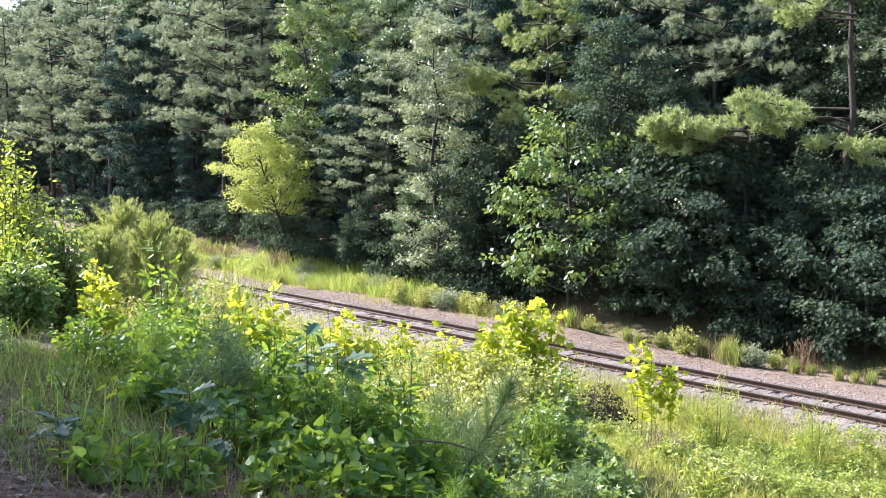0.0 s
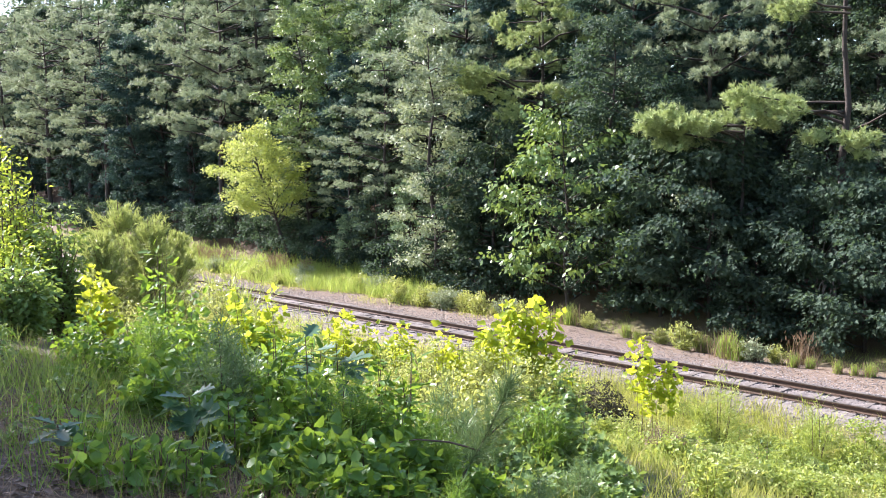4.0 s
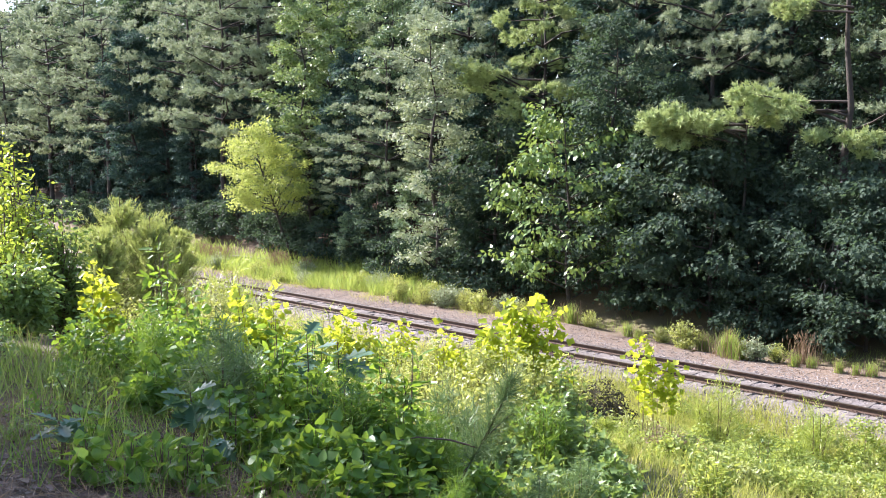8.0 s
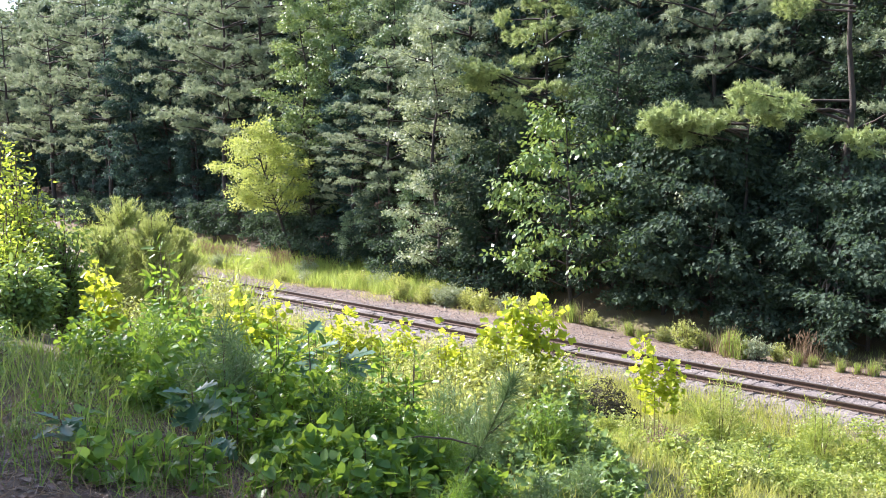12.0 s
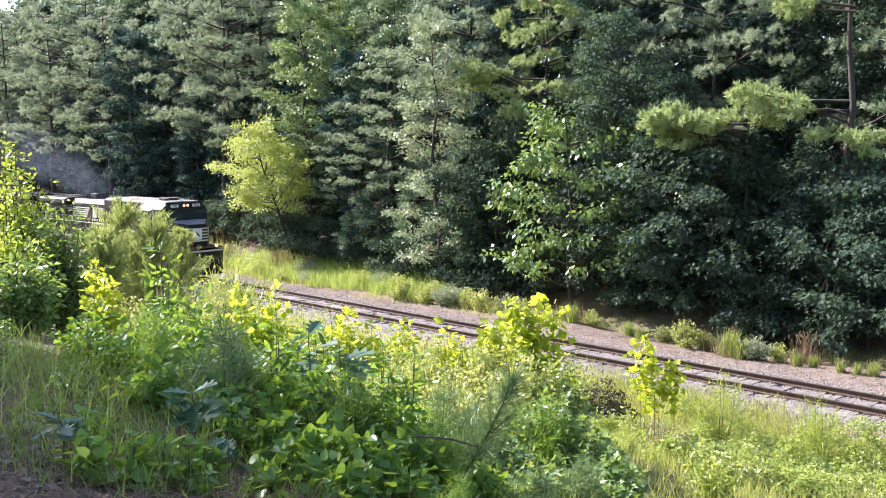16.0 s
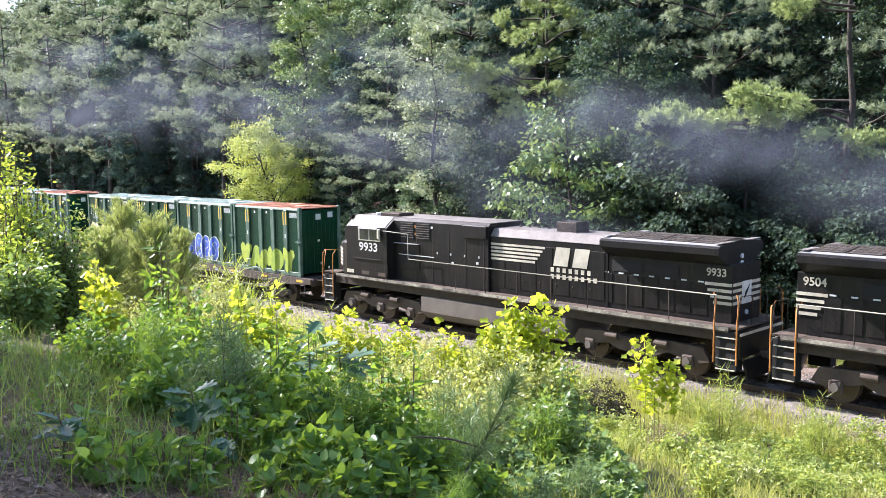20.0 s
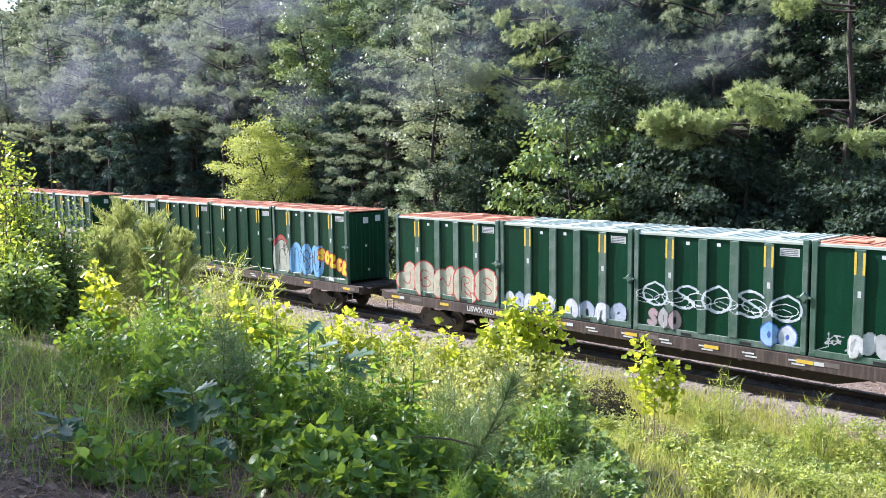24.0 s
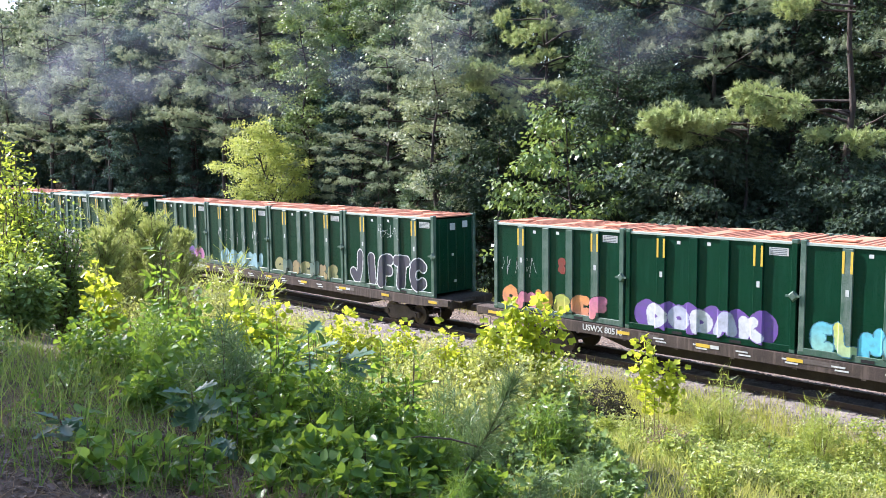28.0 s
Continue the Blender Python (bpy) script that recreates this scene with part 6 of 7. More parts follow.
# sprayed letter forms in a unit square, drawn as one bent stroke each
FORMS = {
    "S": ((0.92, 0.8), (0.5, 1), (0.08, 0.76), (0.5, 0.52), (0.92, 0.26), (0.5, 0), (0.08, 0.18)),
    "O": ((0.5, 1), (0.05, 0.75), (0.05, 0.25), (0.5, 0), (0.95, 0.25), (0.95, 0.75), (0.5, 1)),
    "Z": ((0.05, 0.95), (0.9, 0.95), (0.1, 0.05), (0.95, 0.05)),
    "E": ((0.95, 0.9), (0.3, 0.98), (0.05, 0.5), (0.6, 0.5), (0.05, 0.5), (0.3, 0.02), (0.95, 0.1)),
    "R": ((0.1, 0), (0.1, 1), (0.85, 0.9), (0.75, 0.55), (0.2, 0.5), (0.95, 0)),
    "H": ((0.1, 0), (0.12, 0.75), (0.5, 1), (0.88, 0.75), (0.9, 0)),
    "U": ((0.08, 1), (0.1, 0.25), (0.5, 0), (0.9, 0.25), (0.92, 1)),
    "A": ((0.05, 0), (0.3, 0.75), (0.5, 1), (0.7, 0.75), (0.95, 0), (0.75, 0.38), (0.25, 0.38)),
    "B": ((0.1, 0), (0.1, 1), (0.8, 0.9), (0.7, 0.55), (0.2, 0.52), (0.9, 0.4), (0.85, 0.05), (0.1, 0)),
    "C": ((0.92, 0.82), (0.5, 1), (0.06, 0.7), (0.06, 0.3), (0.5, 0), (0.92, 0.18)),
    "D": ((0.1, 0), (0.1, 1), (0.7, 0.9), (0.95, 0.5), (0.7, 0.08), (0.1, 0)),
    "F": ((0.1, 0), (0.1, 1), (0.95, 0.98), (0.1, 0.98), (0.1, 0.52), (0.75, 0.52)),
    "I": ((0.5, 0), (0.48, 0.5), (0.5, 1)),
    "J": ((0.85, 1), (0.8, 0.25), (0.45, 0), (0.08, 0.25)),
    "K": ((0.1, 0), (0.1, 1), (0.1, 0.5), (0.9, 1), (0.2, 0.5), (0.95, 0)),
    "L": ((0.12, 1), (0.1, 0.05), (0.92, 0.05)),
    "M": ((0.02, 0), (0.12, 1), (0.5, 0.4), (0.88, 1), (0.98, 0)),
    "N": ((0.08, 0), (0.1, 1), (0.88, 0.05), (0.92, 1)),
    "P": ((0.1, 0), (0.1, 1), (0.85, 0.9), (0.85, 0.55), (0.2, 0.45)),
    "T": ((0.02, 0.95), (0.98, 0.95), (0.5, 0.95), (0.5, 0)),
    "V": ((0.05, 1), (0.48, 0.02), (0.95, 1)),
    "Y": ((0.05, 1), (0.5, 0.5), (0.95, 1), (0.5, 0.5), (0.45, 0)),
}


def bubbles(rng, x0, x1, z0, z1, n, fat=0.2, fall=0.0):
    """Fat rounded letters side by side: each a chain of round-ended bars."""
    word = n if isinstance(n, str) else "".join(rng.choice(list("OHUOHS")) for _ in range(n))
    out, w = [], (x1 - x0) / len(word)
    for k, ch in enumerate(word):
        tall = (z1 - z0) * rng.uniform(0.88, 1.0)
        r = fat * min(w * 1.15, tall)
        lean, drop = rng.uniform(-0.12, 0.12) * w, fall * (k + 0.5) * w
        pts = [np.array((x0 + k * w + r * 0.7 + (w - r * 1.4) * u + lean * (v - 0.5), z0 + r + (tall - 2 * r) * v - drop)) for u, v in FORMS[ch]]
        for _ in range(2):  # round the corners off
            pts = [pts[0]] + [q for a, b in zip(pts, pts[1:]) for q in (a * 0.75 + b * 0.25, a * 0.25 + b * 0.75)] + [pts[-1]]
        out.append([(*a, *b, r * rng.uniform(0.97, 1.03)) for a, b in zip(pts, pts[1:])])
    return out


def lines(rng, x0, x1, z0, z1, n, r):
    """A loose scrawl of thin strokes."""
    out = []
    for k in range(n):
        x = x0 + (x1 - x0) * k / n
        pts = [(x + rng.uniform(-0.1, 0.35), rng.uniform(z0, z1)) for _ in range(4)]
        out.append([(a[0], a[1], b[0], b[1], r) for a, b in zip(pts, pts[1:])])
    return out


RIBS = (-1.63, -0.43, 0.67, 1.8)  # rib centres from the container's middle


def face_y(x):
    near = np.min([np.abs(x - r) for r in RIBS], axis=0)
    return np.where((near < 0.2) | (np.abs(x) > 2.8), -1.303, -1.228)


def graffiti_mesh(seed, jobs, grid=0.024):
    """Sprayed shapes that follow the ribbed side. jobs: (kind, x0, x1, z0, z1, n, fills, outline, outline width)."""
    rng = np.random.default_rng(seed)
    xs, zs = np.arange(-3.0, 3.0, grid), np.arange(0.02, 3.3, grid)
    X, Z = np.meshgrid(xs, zs, indexing="ij")
    col, on = np.zeros((*X.shape, 4), np.float32), np.zeros(X.shape, bool)
    for kind, x0, x1, z0, z1, n, fills, edge, ew in jobs:
        style = {"bubble": (0.2, 0.0), "blob": (0.28, 0.0), "fall": (0.21, 0.3), "hoop": (0.045, 0.0)}
        letters = bubbles(rng, x0, x1, z0, z1, n, *style[kind]) if kind in style else lines(rng, x0, x1, z0, z1, n, ew)
        for k, bars in enumerate(letters):
            d, core = np.full(X.shape, 9.0), np.full(X.shape, 9.0)
            for ax, az, bx, bz, r in bars:
                t = np.clip(((X - ax) * (bx - ax) + (Z - az) * (bz - az)) / ((bx - ax) ** 2 + (bz - az) ** 2 + 1e-6), 0, 1)
                far = np.hypot(X - ax - t * (bx - ax), Z - az - t * (bz - az))
                d, core = np.minimum(d, far - r), np.minimum(core, far)
            if kind in style:
                shade = np.clip((Z - z0) / (z1 - z0 + 1e-6), 0, 1)[..., None]
                a, b = np.array(fills[k % len(fills)]), np.array(fills[(k + 1) % len(fills)])
                fill = a * shade + (0.6 * a + 0.4 * b) * (1 - shade)
                inside = d < 0
                rim = (d >= -ew * 0.4) & (d < ew)
                col[inside, :3], on[inside] = fill[inside], True
                col[rim, :3], on[rim] = edge, True
                if kind == "blob":
                    col[core < 0.018, :3] = edge
            else:
                inside = d < 0
                col[inside, :3], on[inside] = fills[k % len(fills)], True
    grown = on.copy()
    for a, s in ((0, 1), (0, -1), (1, 1), (1, -1)):
        m = np.roll(on, s, a) & ~grown
        col[m] = np.roll(col, s, a)[m]
        grown |= m
    Y = face_y(X) - 0.005
    keep = on[:-1, :-1] & on[1:, :-1] & on[1:, 1:] & on[:-1, 1:]
    idx = np.arange(X.size).reshape(X.shape)
    f = np.stack([idx[:-1, :-1], idx[1:, :-1], idx[1:, 1:], idx[:-1, 1:]], -1)[keep]
    used, inv = np.unique(f, return_inverse=True)
    v = np.stack([X, Y, Z], -1).reshape(-1, 3)[used]
    me = mesh_from("graffiti", v, inv.reshape(-1, 4), SPRAY)
    at = me.attributes.new("paint", "FLOAT_COLOR", "POINT")
    c = col.reshape(-1, 4)[used]
    c[:, 3] = 1
    at.data.foreach_set("color", c.ravel())
    return me


def shared_box(name, sx, sy, sz, material, bevel=0.0):
    bm = box_bm(sx, sy, sz, bevel=bevel)
    me = bpy.data.meshes.new(name)
    bm.to_mesh(me), bm.free()
    me.materials.append(material)
    return me


def build_container_kit():
    k = {}
    k["post"] = shared_box("corner_post", 0.17, 0.17, 3.3, GREEN_WORN, 0.012)
    k["post_green"] = shared_box("corner_post", 0.17, 0.17, 3.3, GREEN, 0.012)
    k["rib"] = shared_box("rib", 0.31, 0.085, 3.06, GREEN_WORN, 0.012)
    k["rib_green"] = shared_box("rib", 0.31, 0.085, 3.06, GREEN, 0.012)
    k["casting"] = shared_box("corner_casting", 0.19, 0.18, 0.13, GREEN_WORN, 0.015)
    k["tape"] = shared_box("reflective_tape", 0.07, 0.006, 0.64, PAINT_YELLOW)
    k["rail"] = shared_box("bottom_rail", 5.72, 0.09, 0.2, GREEN_WORN, 0.01)
    k["rail_green"] = shared_box("bottom_rail", 5.72, 0.09, 0.2, GREEN, 0.01)
    k["lip"] = shared_box("top_rail", 5.9, 0.07, 0.09, GREEN_PALE, 0.01)
    k["pocket"] = shared_box("fork_pocket", 0.38, 0.02, 0.09, BLACK_HOLE)
    k["plate"] = shared_box("label_plate", 0.62, 0.006, 0.24, DECAL)
    k["bar"] = shared_box("print_bar", 0.52, 0.004, 0.028, DECAL_INK)
    k["tag"] = shared_box("small_tag", 0.13, 0.006, 0.11, DECAL)
    k["sticker"] = shared_box("rib_sticker", 0.1, 0.006, 0.19, DECAL)
    bm = bmesh.new()
    bmesh.ops.create_cone(bm, cap_ends=True, segments=4, radius1=0.19, radius2=0.12, depth=0.07, matrix=pose(0, 0, 0, 90, 0, 0))
    box_bm(0.46, 0.05, 0.06, bm=bm)
    me = bpy.data.meshes.new("lashing_bracket")
    bm.to_mesh(me), bm.free()
    me.materials.append(GREEN_WORN)
    k["bracket"] = me
    k["hatch_orange"] = shared_box("roof_hatch", 0.7, 0.5, 0.05, ROOF_ORANGE, 0.01)
    k["hatch_green"] = shared_box("roof_hatch", 0.7, 0.5, 0.05, GREEN_PALE, 0.01)
    # body: a shell with shallow recessed panels and a faintly ribbed end
    wave = []
    for y in (-0.75, -0.25, 0.25, 0.75):
        wave += [(2.93, y - 0.13), (2.96, y - 0.1), (2.96, y + 0.1), (2.93, y + 0.13)]
    plan = [(-2.93, -1.228), (2.93, -1.228)] + wave + [(2.93, 1.228), (-2.93, 1.228)] + [(-x, -y) for x, y in wave]
    bm = prism_bm(plan, 0.14, 3.3)
    bmesh.ops.transform(bm, matrix=Matrix(((1, 0, 0, 0), (0, 0, 1, 0), (0, 1, 0, 0), (0, 0, 0, 1))), verts=bm.verts)
    bmesh.ops.recalc_face_normals(bm, faces=bm.faces)
    me = bpy.data.meshes.new("body")
    bm.to_mesh(me), bm.free()
    me.materials.append(GREEN)
    k["body"] = me
    for key, mat in (("orange", ROOF_ORANGE), ("green", GREEN_PALE)):
        line = [(-2.95, 3.37), (-2.95, 3.42)]
        for i in range(22):
            if i % 7 not in (3, 4):
                x = -2.7 + i * 0.257
                line += [(x - 0.05, 3.42), (x - 0.03, 3.45), (x + 0.03, 3.45), (x + 0.05, 3.42)]
        bm = prism_bm(line + [(2.95, 3.42), (2.95, 3.37)], -1.22, 1.22)
        me = bpy.data.meshes.new("roof")
        bm.to_mesh(me), bm.free()
        me.materials.append(mat)
        k["roof_" + key] = me
    return k


KIT = build_container_kit()


def build_container(roof, worn, paint, tapes=True, seed=1):
    """A 6 m green waste container, 3.45 m high, its base at z = 0."""
    words = "green ribbed waste container, %s roof, %s" % ("faded orange" if roof == "orange" else "pale green", "spray-painted sides" if paint else "clean sides")
    C = thing("waste_container", words, "container", group="containers on the train")
    A = lambda name, key, x, y, z, turn=0, up=C, label="": part_mesh(name, KIT[key], up, Matrix.Translation((x, y, z)) @ pose(0, 0, 0, 0, 0, turn), label)
    w = "" if worn else "_green"
    A("body", "body", 0, 0, 0)
    A("roof", "roof_" + roof, 0, 0, 0, 0, C, "faded orange ribbed roof" if roof == "orange" else "pale green ribbed roof")
    for x, y in ((-1.9, -0.7), (0.3, 0.6), (2.1, -0.4)):
        A("roof_hatch", "hatch_" + roof, x, y, 3.47)
    for s in (-1, 1):
        for x in (-2.93, 2.93):
            A("corner_post", "post" + w, x, s * 1.2, 1.72)
            for z in (0.065, 3.39):
                A("corner_casting", "casting", x, s * 1.2, z)
        A("top_rail", "lip", 0, s * 1.235, 3.34, 0, C, "chalky pale top rail")
        b = A("bottom_rail", "rail" + w, 0, s * 1.24, 0.12)
        for x in (-0.98, 1.1):
            A("fork_pocket", "pocket", x, s * 0.043, -0.02, 0, b)
        for i, r in enumerate(RIBS):
            rib = A("rib", "rib" + w, r, s * 1.26, 1.75)
            if tapes and i in (0, 3):
                for d in (-0.12, 0.12):
                    A("reflective_tape", "tape", d, s * 0.045, 1.13, 0, rib, "yellow reflective tape")
            if i in (0, 3):
                A("rib_sticker", "sticker", 0.02, s * 0.045, 0.25, 0, rib)
        A("lashing_bracket", "bracket", 2.93, s * 1.31, 1.75)
        pl = A("label_plate", "plate", 2.42, s * 1.232, 3.05, 0, C, "white label plate with grey print")
        for j in range(4):
            A("print_bar", "bar", 0, s * 0.004, -0.08 + j * 0.055, 0, pl)
        for x, z in ((-1.0, 3.1), (0.1, 3.12)):
            A("small_tag", "tag", x, s * 1.232, z)
    for e in (-1, 1):
        A("end_label", "plate", e * 2.976, -0.1, 2.95, 90).scale = (0.5, 1, 1.2)
        A("end_label", "plate", e * 2.976, 0.65, 3.02, 90).scale = (0.5, 1, 1.2)
        A("small_tag", "tag", e * 2.976, -0.1, 1.75, 90)
        A("small_tag", "tag", e * 2.976, 0.05, 0.6, 90)
    if paint:
        part_mesh("graffiti", graffiti_mesh(seed, paint), C, None, "sprayed graffiti shapes")
    return C


def build_flat_car(k):
    """An 89-foot flat car; origin at the rail below its middle."""
    F = thing("flat_car", "long weathered brown railway flat car carrying four containers", "flat car", group="flat cars")
    P = lambda name, bm, mat, label="", up=F: part(name, bm, mat, up, label)
    P("deck", box_bm(26.2, 2.5, 0.1, 0, 0, 1.29), CAR_STEEL)
    for s in (-1, 1):
        sill = P("side_sill", prism_bm([(-13.1, 1.34), (13.1, 1.34), (13.1, 1.08), (11.2, 0.95), (-11.2, 0.95), (-13.1, 1.08)], s * 1.27, s * 1.36), CAR_STEEL)
        for i in range(9):
            P("reflector", box_bm(0.5, 0.008, 0.11, -12.2 + i * 3.05, s * 1.366, 1.18), PAINT_YELLOW, up=sill)
            if i % 3 == 0:
                P("reflector", box_bm(0.3, 0.008, 0.11, -11.78 + i * 3.05, s * 1.366, 1.18), DECAL, up=sill)
            if i % 2 == 0:
                P("scraped_patch", box_bm(0.5 + 0.25 * ((i * 7 + k) % 4), 0.006, 0.14, -10.9 + i * 2.9, s * 1.364, 1.2), TIE, up=sill)
        part_mesh("lettering", text_mesh("USWX 40211" if k == 1 else "USWX 80196" if k == 2 else "USWX 80516" if k == 3 else "USWX", 0.3, DECAL), sill, Matrix.Translation((-7.0 if k in (1, 2, 3) else -7.9, s * 1.364, 1.07)) @ pose(0, 0, 0, 90, 0, 0 if s < 0 else 180), "white stencilled car letters")
        for i in range(0 if k in (1, 2, 3) else 5):
            P("lettering_bar", box_bm(0.15, 0.006, 0.2, -7.1 + i * 0.22, s * 1.365, 1.17), DECAL, up=sill)
        for i in range(8):
            for j in range(2):
                P("lettering_bar", box_bm(0.4, 0.006, 0.05, -4.6 + i * 1.5 - 0.1 * j, s * 1.366, 1.08 + j * 0.1), DECAL, up=sill)
    for i in range(13):
        for s in (-1, 1):
            P("stake_pocket", box_bm(0.12, 0.05, 0.16, -12.1 + i * 2.016, s * 1.33, 0.98 if abs(i - 6) < 5.5 else 1.1), CAR_STEEL)
    P("centre_sill", prism_bm([(-13.2, 1.23), (13.2, 1.23), (13.2, 0.88), (8.4, 0.88), (6.6, 0.4), (-6.6, 0.4), (-8.4, 0.88), (-13.2, 0.88)], -0.35, 0.35), STEEL_DARK)
    for i in range(13):
        P("cross_bearer", box_bm(0.16, 2.4, 0.22, -12 + i * 2.0, 0, 1.1), STEEL_DARK)
    for e in (-1, 1):
        P("end_sill", box_bm(0.22, 2.5, 0.34, e * 13.05, 0, 1.15, 0.02), CAR_STEEL)
        P("coupler", box_bm(1.0, 0.2, 0.24, e * 13.45, 0, 0.9, 0.04), GRIME)
        P("coupler_knuckle", box_bm(0.26, 0.38, 0.3, e * 13.86, 0, 0.9, 0.06), GRIME)
        P("crossover_step", box_bm(0.5, 0.9, 0.05, e * 13.35, -0.6, 1.3), STEEL_DARK)
        rod_part("grab_iron", [(e * 12.7, -1.4, 0.6), (e * 12.7, -1.4, 1.0), (e * 12.3, -1.4, 1.0), (e * 12.3, -1.4, 0.6)], 0.02, CAR_STEEL, F, 5)
        c = e * 9.9
        t = P("truck", box_bm(0.5, 2.1, 0.35, c, 0, 0.55, 0.04), STEEL_DARK)
        for s in (-1, 1):
            P("side_frame", prism_bm([(c - 1.15, 0.34), (c - 1.1, 0.56), (c - 0.6, 0.62), (c - 0.4, 0.78), (c + 0.4, 0.78), (c + 0.6, 0.62), (c + 1.1, 0.56), (c + 1.15, 0.34), (c + 0.75, 0.34), (c + 0.45, 0.16), (c - 0.45, 0.16), (c - 0.75, 0.34)], s * 0.94, s * 1.08), GRIME, up=t)
            for x in (-0.89, 0.89):
                P("axle_cap", cyl_bm(0.11, 0.14, Matrix.Translation((c + x, s * 1.06, 0.42)) @ SIDEWAYS, 12), GRIME, up=t)
            for x in (-0.2, 0, 0.2):
                P("spring", cyl_bm(0.07, 0.24, Matrix.Translation((c + x, s * 1.01, 0.4)), 10), STEEL_DARK, up=t)
        for x in (-0.89, 0.89):
            WHEELS.append((part_mesh("wheelset", CAR_AXLE, F), 0.42, 1, (c + x, 0, 0.42)))
    return F


WHITE, GREY, BEIGE, BLACK = (0.7, 0.72, 0.72), (0.4, 0.42, 0.42), (0.5, 0.48, 0.36), (0.015, 0.015, 0.02)
BLUE, ROYAL, YELLOW, RED = (0.16, 0.42, 0.75), (0.04, 0.1, 0.55), (0.85, 0.6, 0.03), (0.5, 0.03, 0.03)
LIME, CYAN, PURPLE, PINK, ORANGE = (0.42, 0.5, 0.06), (0.12, 0.55, 0.7), (0.16, 0.08, 0.35), (0.6, 0.2, 0.35), (0.75, 0.32, 0.08)
